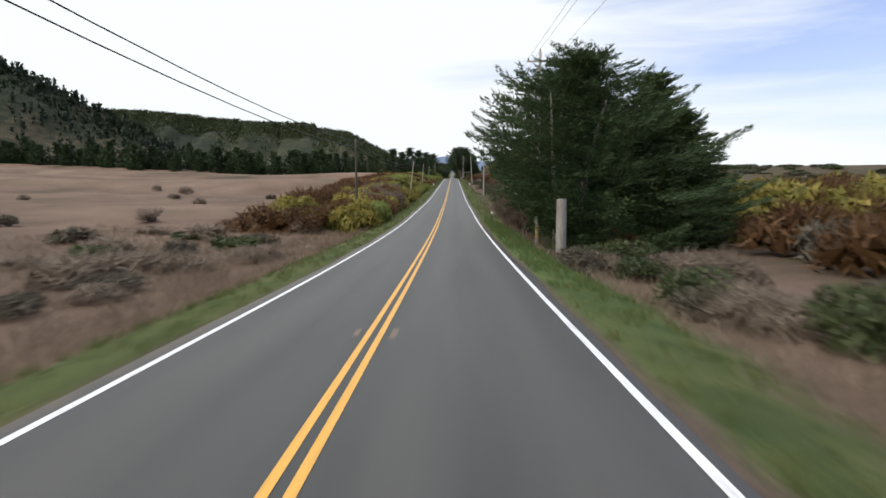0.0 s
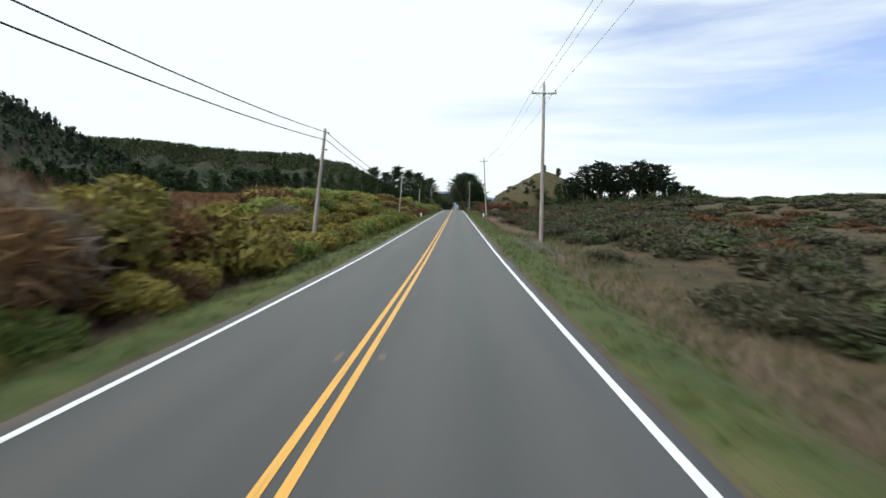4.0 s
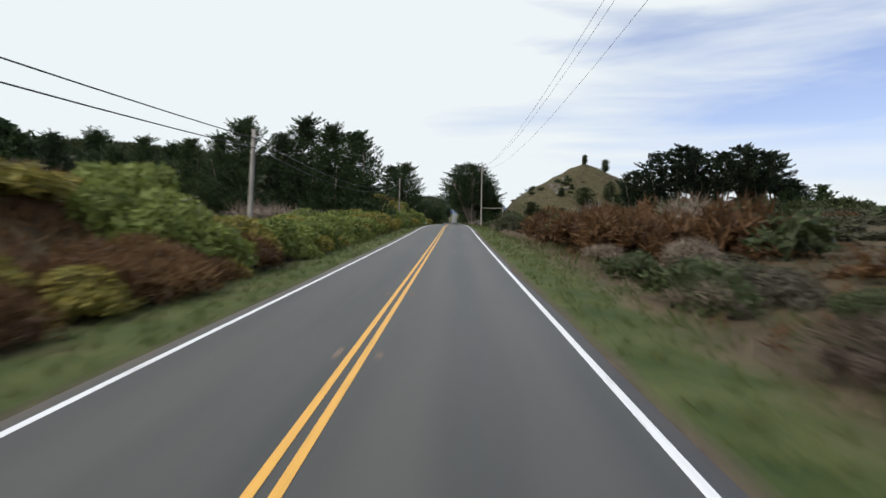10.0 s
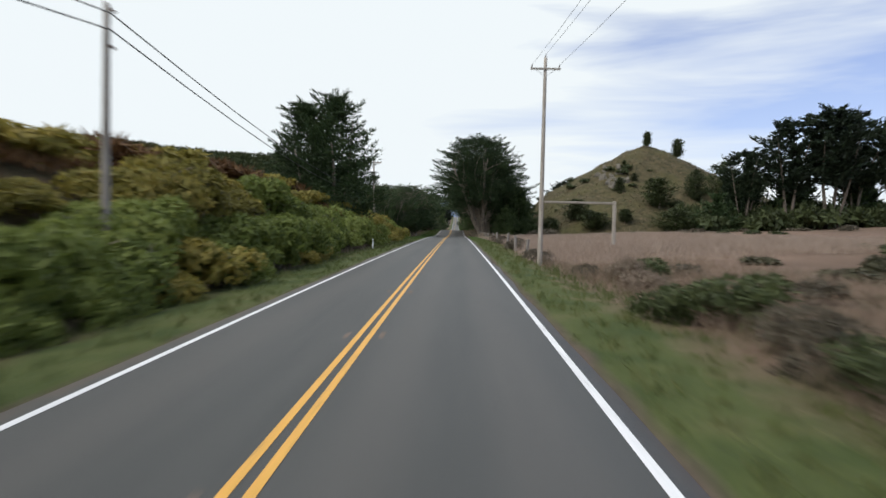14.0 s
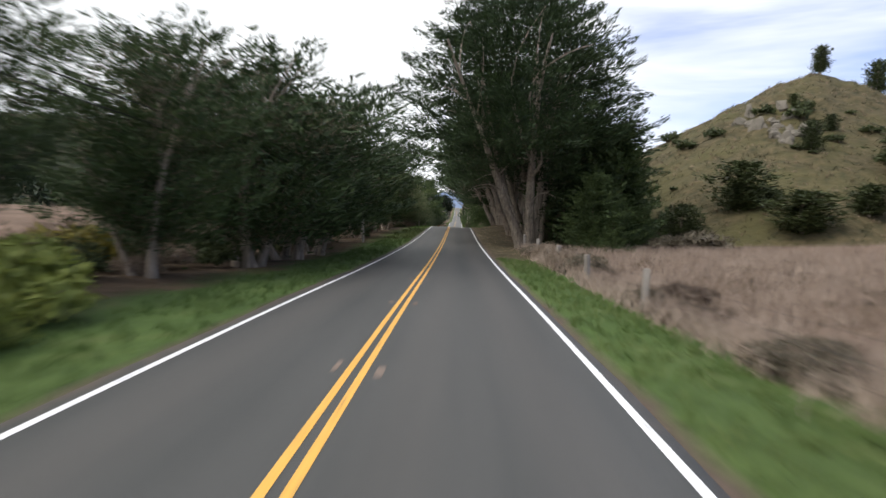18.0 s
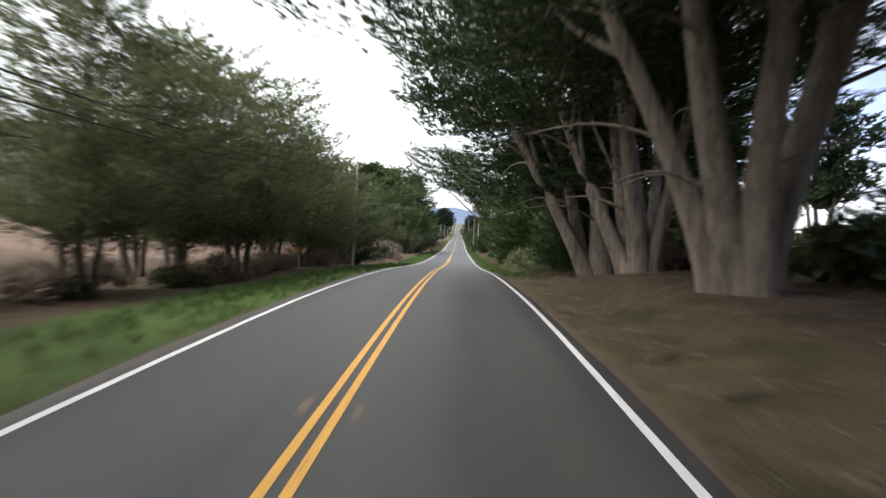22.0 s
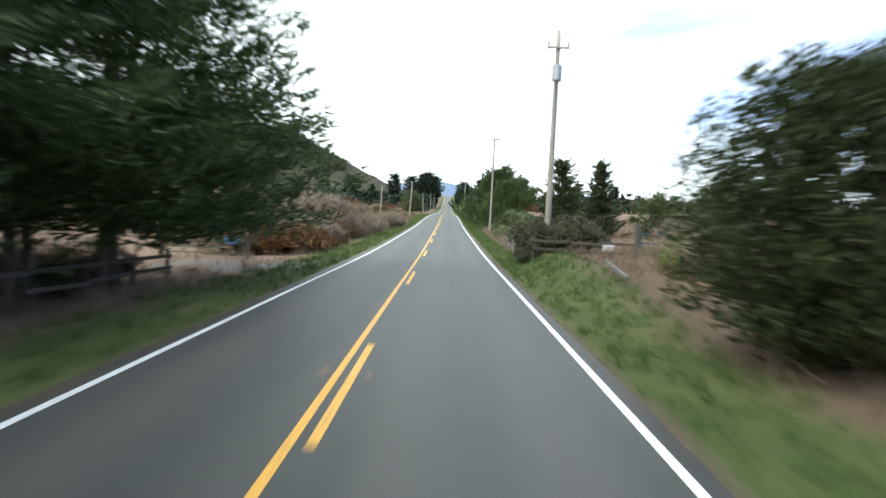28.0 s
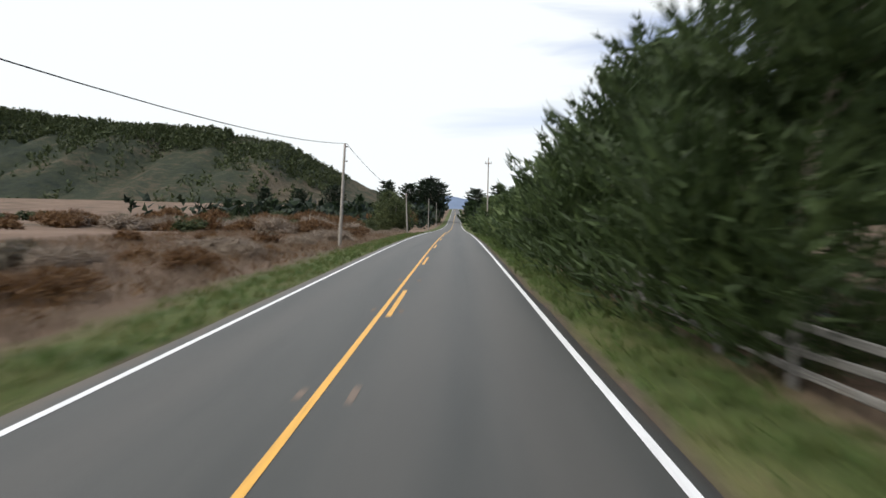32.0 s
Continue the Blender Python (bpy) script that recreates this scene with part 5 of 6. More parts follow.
# tussocks on the knoll's near slopes
rg = np.random.default_rng(67)
for mat, n, tone in ((HEDGE, 15000, "olive"), (DRY_GRASS, 5000, "dry")):
    x, y = rg.uniform(18, 96, n // 5), rg.uniform(486, 562, n // 5)
    x, y = np.repeat(x, 5) + rg.normal(size=n) * 0.22, np.repeat(y, 5) + rg.normal(size=n) * 0.22
    h = np.stack([rg.normal(size=n) * 0.7, rg.normal(size=n) * 0.7, np.ones(n)], -1)
    c = np.stack([x, y, knoll_z(x, y) + 0.15], -1)
    ok = knoll_z(x, y) > ground_z(x, y) + 0.3
    tagged(put("tussock_grass", mesh_data("tussock_grass", *leaves(c[ok], h[ok], 0.6, 0.09, rg), mat)), tone + " tussock grass on the knoll's slopes", "grass", kind="stuff")
rg = random.Random(68)
retire(swept_far, orb_far, large, *cy_belt, *cy_far, *giants, *row_w, *row_g, *bushy, *umbrella, ball)

# ---------------- shrubs ----------------
YEL = [bush("yellowing leafy shrub on the roadside bank", 200 + k, YELLOWING) for k in range(3)]
GRN = [bush("fresh green leafy shrub on the roadside bank", 210 + k, FRESH, size=(0.22, 0.13)) for k in range(2)]
RUS = [bush("rusty brown shrub on the roadside bank", 220 + k, RUSTY, size=(0.26, 0.05), n=1500, stand=0.62, core=0.70) for k in range(3)]
TWG = [bush("leafless grey-brown twiggy shrub by the road", 230 + k, TWIGGY, size=(0.44, 0.034), stand=0.45, n=1600, core=0.4) for k in range(3)]
BRN = [bush("tall leafless brown thicket by the road", 236 + k, BROWN_TWIG, size=(0.30, 0.022), stand=0.48, n=3200, core=0.5, lobes=12) for k in range(2)]
DTW = [bush("leafless dark brown thicket by the road", 238 + k, DARK_TWIG, size=(0.36, 0.022), stand=0.55, n=2800, core=0.45, lobes=12) for k in range(2)]
HDG = [bush("rounded brownish green hedge shrub behind a fence", 270 + k, HEDGE, size=(0.11, 0.055), n=5200, stand=0.35, lobes=9, core=0.8) for k in range(2)]
LIME = bush("bright green leafy shrub in brown brush", 275, FRESH, size=(0.17, 0.08), n=1200)
SAG = [bush("low grey sage shrub in dry grass", 240 + k, SAGE, size=(0.18, 0.055), n=1400, stand=0.55, core=0.66) for k in range(2)]
DRK = [bush("dark green leafy shrub by the roadside", 250 + k, DARK_SHRUB, size=(0.19, 0.085), n=1300, stand=0.5, core=0.76) for k in range(2)]
OLV = [bush("low olive-brown coastal scrub", 254 + k, HEDGE, size=(0.19, 0.055), n=1400, stand=0.6, core=0.72) for k in range(2)]
GRY = [bush("grey-green feathery shrub by the road", 260 + k, CYPRESS_GREY, size=(0.22, 0.06), n=1900, stand=0.55, core=0.65) for k in range(2)]
rg = random.Random(77)
JOINED = {}  # corners of the shrubs that stand in thick brush, by material
SINGLE = [0]


def shrub(b, x, y, turn, size, high, group, alone):
    m = at(x, y, turn, size, 0.12, 0.0, high)
    if alone and SINGLE[0] < 300:
        SINGLE[0] += 1
        ob = thing("shrub", b["label"], "shrub", group, place=m)
        put("foliage", b["mesh"], ob)
        put("woody_base", b["stems"], ob)
    else:
        a = np.array(m)
        JOINED.setdefault((b["mat"].name, y < 440), (b, []))[1].append((lambda p: (p[0] @ a[:3, :3].T + a[:3, 3], p[1]))(b["all" if size > 1.75 and abs(x) < 17 else "verts" if abs(x) < 13 or (size > 2.2 and abs(x) < 60 and y < 980) else "far"]))


def scatter(kinds, x0, x1, y0, y1, count, s0, s1, group, high=(0.8, 1.15), alone=1.0):
    """Shrubs spread evenly over a strip, of kinds picked by chance."""
    for k in range(count):
        x = x0 + (x1 - x0) * rg.random()
        y = y0 + (y1 - y0) * (k + rg.random()) / count
        b = rg.choice(rg.choice(kinds))
        front = abs(x) < 12 and rg.random() < alone
        shrub(b, x, y, rg.uniform(0, 360), rg.uniform(s0, s1), rg.uniform(*high), group, front)


# west side
scatter([SAG, TWG, DRK], -30, -10, 8, 60, 20, 0.8, 1.3, "low brush in the west meadow", (0.5, 0.8))
scatter([SAG, TWG], -70, -30, 20, 140, 16, 0.6, 1.1, "low brush in the west meadow")
scatter([YEL, RUS, RUS, RUS, TWG], -12.2, -8.6, 64, 118, 38, 1.6, 2.1, "brush along the west bank", (1.0, 1.25))
scatter([RUS, RUS, YEL], -18, -13, 58, 120, 24, 1.9, 2.6, "brush along the west bank", (0.85, 1.1))
scatter([RUS, TWG, YEL], -12.5, -8.5, 118, 140, 12, 1.2, 1.6, "brush along the west bank")
scatter([YEL, GRN, YEL, GRN], -14.0, -7.8, 138, 204, 90, 1.1, 1.6, "brush along the west bank", (0.5, 0.8))
scatter([RUS, RUS, YEL], -20, -13.0, 138, 208, 30, 1.3, 1.7, "brush along the west bank", (0.5, 0.75))
scatter([RUS, RUS, YEL], -19, -8.6, 206, 246, 30, 0.8, 1.2, "brush along the west bank", (0.4, 0.6))
scatter([RUS, YEL, YEL], -18, -9.5, 244, 266, 22, 0.9, 1.3, "brush along the west bank", (0.45, 0.7))
scatter([YEL, GRN, GRN], -13, -7.8, 256, 335, 62, 1.2, 1.7, "brush along the west bank")
scatter([RUS, YEL, GRN], -8.3, -7.2, 76, 136, 22, 0.9, 1.2, "brush along the west bank", (0.8, 1.1))
scatter([YEL, GRN, YEL], -8.2, -7.2, 140, 204, 24, 0.9, 1.2, "brush along the west bank", (0.8, 1.1))
scatter([RUS, YEL, RUS], -7.8, -6.9, 228, 262, 16, 0.8, 1.1, "brush along the west bank", (0.8, 1.1))
scatter([GRN, YEL], -7.9, -7.0, 266, 376, 36, 0.8, 1.1, "brush along the west bank", (0.8, 1.1))
scatter([TWG, SAG], -20, -13, 270, 322, 24, 1.3, 1.9, "brush along the west bank")
scatter([GRN, YEL, GRN], -11.5, -7.4, 330, 400, 50, 1.1, 1.6, "brush along the west bank")
scatter([RUS, YEL, RUS], -22, -14, 340, 402, 36, 1.2, 1.7, "brush along the west bank", (0.5, 0.75))
scatter([YEL, RUS, YEL], -17, -10.5, 342, 420, 44, 1.1, 1.5, "brush along the west bank", (0.6, 0.85))
scatter([YEL, GRN, YEL, RUS], -18, -10.0, 402, 440, 46, 1.4, 1.9, "brush along the west bank", (0.75, 1.0))
scatter([GRN, YEL, GRN], -10.5, -7.4, 400, 441, 40, 0.8, 1.25, "brush along the west bank")
scatter([TWG, SAG, RUS], -20, -9.2, 594, 644, 36, 1.2, 2.0, "dry brush past the grove", (0.8, 1.1))
scatter([BRN, TWG, BRN], -20, -10.5, 717, 740, 24, 2.3, 2.7, "leafless brush on the west side", (0.9, 1.1))
scatter([BRN, RUS, TWG], -18, -10.0, 698, 718, 18, 1.2, 1.5, "leafless brush on the west side", (0.7, 0.95))
scatter([RUS, TWG], -10.5, -7.6, 698, 740, 20, 1.0, 1.5, "leafless brush on the west side", (0.9, 1.2))
scatter([TWG, RUS, TWG], -16, -8.0, 748, 860, 40, 0.6, 1.1, "low brush on the west side", (0.5, 0.9))
scatter([RUS, TWG], -60, -12, 836, 856, 40, 1.3, 2.0, "brown hedge in the west field", (0.6, 0.9))
scatter([RUS, DRK], -120, -14, 900, 930, 50, 1.5, 2.4, "brown hedge in the west field", (0.6, 0.9))
scatter([SAG, DRK, RUS], -60, -14, 745, 960, 26, 0.7, 1.4, "low brush on the west side")
scatter([SAG, TWG, SAG], -17, -9.5, 4, 40, 22, 0.6, 0.95, "low brush in the west meadow", (0.6, 0.85))
# east side
scatter([OLV, OLV, DRK, RUS], 12, 60, 92, 330, 330, 0.9, 1.7, "heath on the east side", (0.35, 0.65))
scatter([OLV, OLV, DRK], 60, 150, 92, 420, 200, 1.6, 2.8, "heath on the east side", (0.3, 0.5))
scatter([DRK], 62, 170, 478, 500, 95, 2.2, 3.6, "undergrowth of the grove", (0.9, 1.4))
scatter([GRN, YEL, DRK], -24, -12.5, 440, 456, 14, 1.0, 1.4, "brush along the west bank", (0.8, 1.1))
scatter([DTW, DRK, TWG], -20, -12.5, 444, 528, 34, 0.8, 1.5, "undergrowth of the west row", (0.8, 1.2))
scatter([DTW, TWG, DRK], -13.5, -10.4, 444, 524, 20, 0.6, 1.0, "undergrowth of the west row", (0.8, 1.2))
scatter([TWG, TWG, DRK], -12.5, -9.2, 522, 592, 34, 0.6, 1.0, "undergrowth of the west row", (0.7, 1.1))
scatter([DRK, DTW, DRK], 13.5, 25, 505, 572, 46, 1.3, 2.1, "undergrowth of the cypresses", (0.8, 1.1))
scatter([DTW, SAG, TWG], 7.6, 10.0, 424, 478, 22, 0.5, 0.9, "brown weeds along the fence", (0.7, 1.0))
scatter([RUS, YEL, YEL, RUS], 17, 56, 50, 76, 40, 2.5, 3.3, "high brush on the east side", (0.95, 1.2))
scatter([TWG, TWG, SAG], 9, 20, 636, 690, 18, 0.6, 1.1, "brush along the rail fence", (0.8, 1.2))
scatter([DRK, SAG], 12, 26, 484, 520, 16, 1.0, 2.0, "undergrowth of the cypresses")
scatter([DRK, RUS], -130, -12, 985, 1090, 60, 2.0, 4.0, "undergrowth of the far pines", (0.6, 1.0))
scatter([DRK, RUS], 14, 130, 1000, 1100, 50, 2.0, 4.0, "undergrowth of the far pines", (0.6, 1.0))
scatter([DRK, SAG], 7.0, 9.0, 699, 706, 5, 0.9, 1.1, "hedge along the rail fence", (0.9, 1.1))
scatter([SAG, TWG, DRK], 8.4, 13, 12, 44, 26, 0.75, 1.15, "grey brush on the east side")
scatter([SAG, RUS, YEL], 12, 34, 25, 75, 26, 1.2, 2.0, "grey brush on the east side")
scatter([DTW], 10.0, 16.0, 62, 76, 12, 2.3, 2.9, "leafless brush on the east side", (1.3, 1.6))
scatter([DTW, DTW, DTW, RUS], 8.4, 12, 57, 76, 22, 1.3, 1.8, "leafless brush on the east side", (1.1, 1.4))
scatter([YEL, GRN, YEL], -8.6, -7.4, 57, 74, 12, 1.4, 1.75, "brush along the west bank", (1.0, 1.3))
scatter([RUS, YEL, RUS, RUS], -9.6, -7.5, 204, 264, 46, 0.8, 1.15, "brush along the west bank", (0.8, 1.1))
scatter([TWG], -7.6, -6.6, 746, 751, 4, 1.3, 1.6, "leafless brush on the west side", (0.9, 1.1))
scatter([OLV, DTW, OLV, OLV], 9.4, 15.0, 82, 95, 18, 1.3, 1.7, "dark brush on the east side", (1.0, 1.2))
scatter([OLV, DRK, OLV], 10.5, 26, 100, 200, 80, 0.8, 1.25, "heath on the east side", (0.6, 0.9))
scatter([RUS, RUS, DTW, OLV], 9.4, 22, 190, 246, 46, 0.8, 1.3, "rusty brush on the east side", (0.7, 1.0))
scatter([DRK], 8.6, 9.6, 252, 255, 2, 0.9, 1.1, "dark brush on the east side", (0.9, 1.1))
scatter([TWG, SAG, DRK], 8.4, 13, 240, 268, 10, 0.7, 1.0, "brush on the east side")
scatter([RUS, RUS, RUS, TWG, DRK], 10.0, 20, 268, 292, 30, 1.5, 1.85, "tall rusty brush on the east side", (1.0, 1.3))
scatter([DRK, OLV, DRK], 8.6, 10.2, 315.5, 323, 8, 1.1, 1.35, "dark brush on the east side", (1.3, 1.5))
scatter([DRK, SAG], 7.6, 9.5, 334, 346, 3, 0.5, 0.8, "dark brush on the east side")
scatter([OLV, DRK, OLV], 18, 60, 330, 380, 40, 0.8, 1.5, "heath on the east side", (0.4, 0.6))
scatter([DRK], 7.3, 7.5, 346.5, 347.5, 1, 0.6, 0.62, "brush on the east side", (1.0, 1.1))
scatter([DRK, SAG], 8.6, 14, 340, 364, 6, 0.6, 1.0, "brush on the east side", (0.6, 0.9))
scatter([TWG, SAG], 7.8, 10, 350, 474, 20, 0.4, 0.75, "dry weeds along the fence")
scatter([SAG, DRK], 30, 80, 440, 480, 18, 0.8, 1.4, "heath at the foot of the knoll", (0.4, 0.7))
scatter([TWG, SAG], 7.6, 10, 460, 474, 6, 0.6, 0.9, "dry brush along the fence")
scatter([RUS, GRN], -10, -7.6, 214, 227, 6, 0.8, 1.0, "brush along the west bank", (0.8, 1.0))
scatter([TWG, TWG, GRY], 7.6, 10.5, 567, 640, 25, 0.6, 1.2, "dry brush past the grove")
scatter([GRY, GRY, TWG], 9.6, 12.5, 580, 600, 9, 1.5, 2.1, "grey brush past the grove", (1.0, 1.3))
scatter([TWG, DRK, SAG], 7.9, 12, 634, 668, 16, 0.6, 1.0, "brush along the rail fence")
scatter([DRK, GRY], 9.4, 9.8, 653, 655, 2, 0.8, 0.95, "brush along the rail fence", (1.2, 1.4))
for x, y, sz, hi in ((9.9, 92.5, 2.0, 1.32), (11.0, 90.5, 2.1, 1.25), (11.6, 94.5, 2.1, 1.25)):
    shrub(OLV[int(x) % 2], x, y, x * 70, sz, hi, "dark brush on the east side", True)
for x, y, sz in ((8.7, 587.5, 1.35), (9.9, 585.5, 1.5), (9.2, 592.0, 1.2)):
    shrub(GRY[int(y) % 2], x, y, x * 70, sz, 1.2, "grey brush past the grove", True)
shrub(SAG[0], 7.5, 29.6, 30, 0.85, 1.05, "grey brush on the east side", True)
for x, y, sz, hi in ((6.3, 697.0, 0.92, 1.5), (7.8, 697.4, 1.05, 1.36), (9.3, 697.0, 0.85, 1.5), (5.7, 695.9, 0.5, 1.2)):
    shrub(HDG[int(x) % 2], x, y, x * 90, sz, hi, "rounded hedge at the field gate", True)
shrub(GRY[1], 6.95, 724.6, 40, 0.85, 1.35, "dark hedge behind the rail fence", True)
for x, y, sz, hi in ((8.9, 726.5, 1.25, 1.25), (10.6, 729.5, 1.4, 1.25), (8.9, 731.5, 1.4, 1.3), (8.3, 735.0, 1.25, 1.35), (10.4, 736.0, 1.5, 1.3), (12.6, 731.0, 1.3, 1.2)):
    shrub((DRK if int(y) % 2 else GRY)[int(x) % 2], x, y, y * 50, sz, hi, "dark hedge behind the rail fence", True)
# dark shrubs added to deepen the shade in the gap below the boughs
scatter([DTW, DRK, DTW], -15, -10.6, 667, 688, 14, 0.7, 1.1, "brush under the tall cypresses", (0.8, 1.0))
scatter([TWG, BRN], 9.8, 12.0, 683.5, 688, 4, 0.8, 1.0, "brush by the field gate", (1.0, 1.3))
shrub(LIME, 10.2, 686.4, 40, 0.62, 1.4, "brush by the field gate", True)
scatter([DRK, SAG], 7.9, 9.4, 699, 708, 5, 0.85, 1.1, "hedge along the rail fence", (0.8, 1.0))
scatter([TWG, RUS, TWG], -9.6, -6.9, 699, 745, 36, 0.8, 1.25, "leafless brush on the west side", (0.9, 1.2))
scatter([GRY, TWG], 7.9, 8.8, 646, 653, 5, 0.7, 0.9, "brush along the rail fence", (0.8, 1.0))
scatter([DRK, RUS, SAG], 14, 90, 640, 800, 30, 0.6, 1.3, "low brush in the east field", (0.5, 0.9))
for (name, early), (b, vs) in JOINED.items():
    start = np.cumsum([0] + [len(v) for v, f in vs])
    v, f = np.concatenate([v for v, f in vs]), np.concatenate([f + k for (v, f), k in zip(vs, start)])
    ob = put("brush", mesh_data("brush", v, f, b["mat"], True))
    tagged(ob, "thick brush of " + name.replace("_", " ") + " beside the road", "brush", kind="stuff")

# ---------------- grass ----------------


def grass(name, label, mat, x0, x1, y0, y1, count, length, width, seed, droop=0.5):
    """Blades over a strip of ground, in tufts."""
    rg = np.random.default_rng(seed)
    m = max(1, count // 7)
    tx, ty = rg.uniform(x0, x1, m), rg.uniform(y0, y1, m)
    x = np.repeat(tx, 7) + rg.normal(size=m * 7) * length * 0.35
    y = np.repeat(ty, 7) + rg.normal(size=m * 7) * length * 0.35
    h = np.stack([rg.normal(size=m * 7) * droop, rg.normal(size=m * 7) * droop, np.ones(m * 7)], -1)
    c = np.stack([x, y, ground_z(x, y) + length * 0.38], -1)
    ok = (x < EDGE_L - 0.12) | (x > EDGE_R + 0.12)
    v, f = leaves(c[ok], h[ok], length, width, rg)
    return tagged(put(name, mesh_data(name, v, f, mat)), label, "grass", kind="stuff")


grass("verge_grass", "short olive verge grass beside the road", TURF_DULL, -6.9, EDGE_L - 0.2, 0, 430, 26000, 0.24, 0.030, 1)
grass("verge_grass", "short olive verge grass beside the road", TURF_DULL, EDGE_R + 0.3, 7.4, 0, 430, 26000, 0.24, 0.030, 2)
# duller blades on this stretch also stand in for the row's shade
grass("verge_grass", "olive verge grass under the west row", TURF_DULL, -7.2, EDGE_L - 0.2, 497, 534, 2600, 0.26, 0.032, 39)
grass("verge_grass", "bright green verge grass beside the road", TURF_LUSH, -7.2, EDGE_L - 0.2, 425, 497, 6600, 0.26, 0.032, 40)
grass("verge_grass", "bright green verge grass beside the road", TURF_LUSH, -7.2, EDGE_L - 0.2, 534, 690, 14500, 0.26, 0.032, 3)
grass("verge_grass", "bright green verge grass beside the road", TURF_LUSH, EDGE_R + 0.3, 7.0, 425, 470, 6000, 0.26, 0.032, 4)
grass("verge_grass", "bright green verge grass beside the road", TURF_LUSH, EDGE_R + 0.3, 7.2, 560, 700, 14000, 0.26, 0.032, 5)
grass("verge_grass", "bright green verge grass beside the road", TURF_LUSH, EDGE_R + 0.3, 6.6, 18, 62, 4000, 0.26, 0.032, 6)
grass("verge_grass", "olive verge grass beside the road", TURF_DULL, -6.6, EDGE_L - 0.2, 690, 860, 10000, 0.26, 0.032, 7)
grass("verge_grass", "olive verge grass beside the road", TURF_DULL, EDGE_R + 0.3, 7.0, 690, 860, 12000, 0.26, 0.032, 8)
grass("dry_grass", "tall dry brown grass along the west bank", DRY_GRASS, -11, -6.3, 0, 60, 7000, 0.6, 0.03, 11)
grass("dry_grass", "tall dry brown grass along the west bank", DRY_GRASS, -9.5, -6.6, 60, 430, 12000, 0.5, 0.03, 12)
grass("bracken", "rusty bracken over the west bank", RUSTY, -24, -8.2, 204, 268, 42000, 0.55, 0.07, 41, 0.7)
grass("bracken", "rusty bracken on top of the west bank", RUSTY, -26, -13, 136, 206, 26000, 0.6, 0.08, 42, 0.7)
grass("bracken", "rusty bracken on top of the west bank", RUSTY, -26, -13, 336, 420, 26000, 0.6, 0.08, 43, 0.7)
grass("bracken", "rusty bracken behind the west brush", RUSTY, -24, -12, 58, 136, 20000, 0.7, 0.08, 44, 0.7)
grass("dry_grass", "tall dry brown grass along the east side", DRY_GRASS, 7.0, 11, 0, 120, 8000, 0.6, 0.03, 13)
grass("dry_grass", "tall dry brown grass along the east side", DRY_GRASS, 7.2, 11, 120, 372, 4000, 0.55, 0.03, 14)
grass("verge_grass", "long olive grass along the east side", TURF_DULL, 6.8, 11, 95, 372, 12000, 0.5, 0.03, 28)
grass("dry_grass", "tall brown weeds past the cypresses", DRY_GRASS, 7.4, 10.5, 572, 612, 3000, 1.0, 0.035, 29)
grass("heath", "low rusty heath on the east side", RUSTY, 8.5, 30, 180, 310, 16000, 0.48, 0.06, 21, 0.9)
grass("heath", "low olive heath on the east side", HEDGE, 9, 60, 95, 362, 34000, 0.45, 0.07, 22, 0.9)
grass("dry_grass", "dry brown grass in the west meadow", DRY_GRASS, -34, -9.5, 2, 60, 16000, 0.5, 0.04, 23)
grass("dry_grass", "dry brown grass in the east field", DRY_GRASS, 12, 40, 640, 790, 26000, 0.7, 0.05, 24)
grass("dry_grass", "dry brown grass in the west field", DRY_GRASS, -40, -12, 594, 700, 12000, 0.7, 0.05, 25)
grass("dry_grass", "tall pale dry grass in the field before the knoll", PALE_GRASS, 7.8, 44, 374, 486, 80000, 0.85, 0.035, 15)
grass("dry_grass", "tall pale weeds along the field fence", PALE_GRASS, 7.2, 10.5, 424, 482, 9000, 0.9, 0.035, 27)
grass("verge_grass", "bright green verge grass beside the road", TURF_LUSH, EDGE_L - 2.0, EDGE_L - 0.2, 688, 840, 7000, 0.24, 0.03, 34)
grass("verge_grass", "bright green verge grass beside the road", TURF_LUSH, EDGE_R + 0.2, EDGE_R + 2.2, 688, 840, 9000, 0.24, 0.03, 35)
grass("dry_grass", "pale dry grass strip along the heath", PALE_GRASS, 7.6, 10.2, 150, 215, 5000, 0.6, 0.03, 36)
grass("dry_grass", "pale dry grass strip along the heath", DRY_GRASS, 7.6, 18, 296, 372, 16000, 0.75, 0.035, 37)
grass("heath", "low rusty weeds on the west side", RUSTY, -30, -7.2, 748, 840, 9000, 0.55, 0.06, 26, 0.8)
grass("dry_grass", "brown weeds on the west side", DRY_GRASS, -30, -6.8, 746, 840, 26000, 0.6, 0.035, 33)
grass("dry_grass", "tall dry weeds before the rail fence", DRY_GRASS, 6.7, 7.7, 634, 662, 3600, 1.0, 0.04, 38)
grass("dry_grass", "tall dry weeds before the rail fence", DRY_GRASS, 6.5, 7.6, 698, 746, 7000, 0.95, 0.035, 45)
grass("dry_grass", "dry grass along the rail fence", DRY_GRASS, 7.0, 16, 560, 800, 30000, 0.7, 0.03, 16)
grass("dry_grass", "dry grass on the west side past the grove", DRY_GRASS, -14, -6.8, 590, 860, 18000, 0.55, 0.03, 17)
grass("twig_litter", "fallen twigs and needles under the cypresses", TWIGGY, EDGE_R + 0.2, 14, 468, 572, 9000, 0.30, 0.014, 31, 4.0)
grass("twig_litter", "fallen twigs and needles under the west row", TWIGGY, -16, -7.5, 444, 590, 7000, 0.30, 0.014, 32, 4.0)

# ---------------- utility poles and wires ----------------


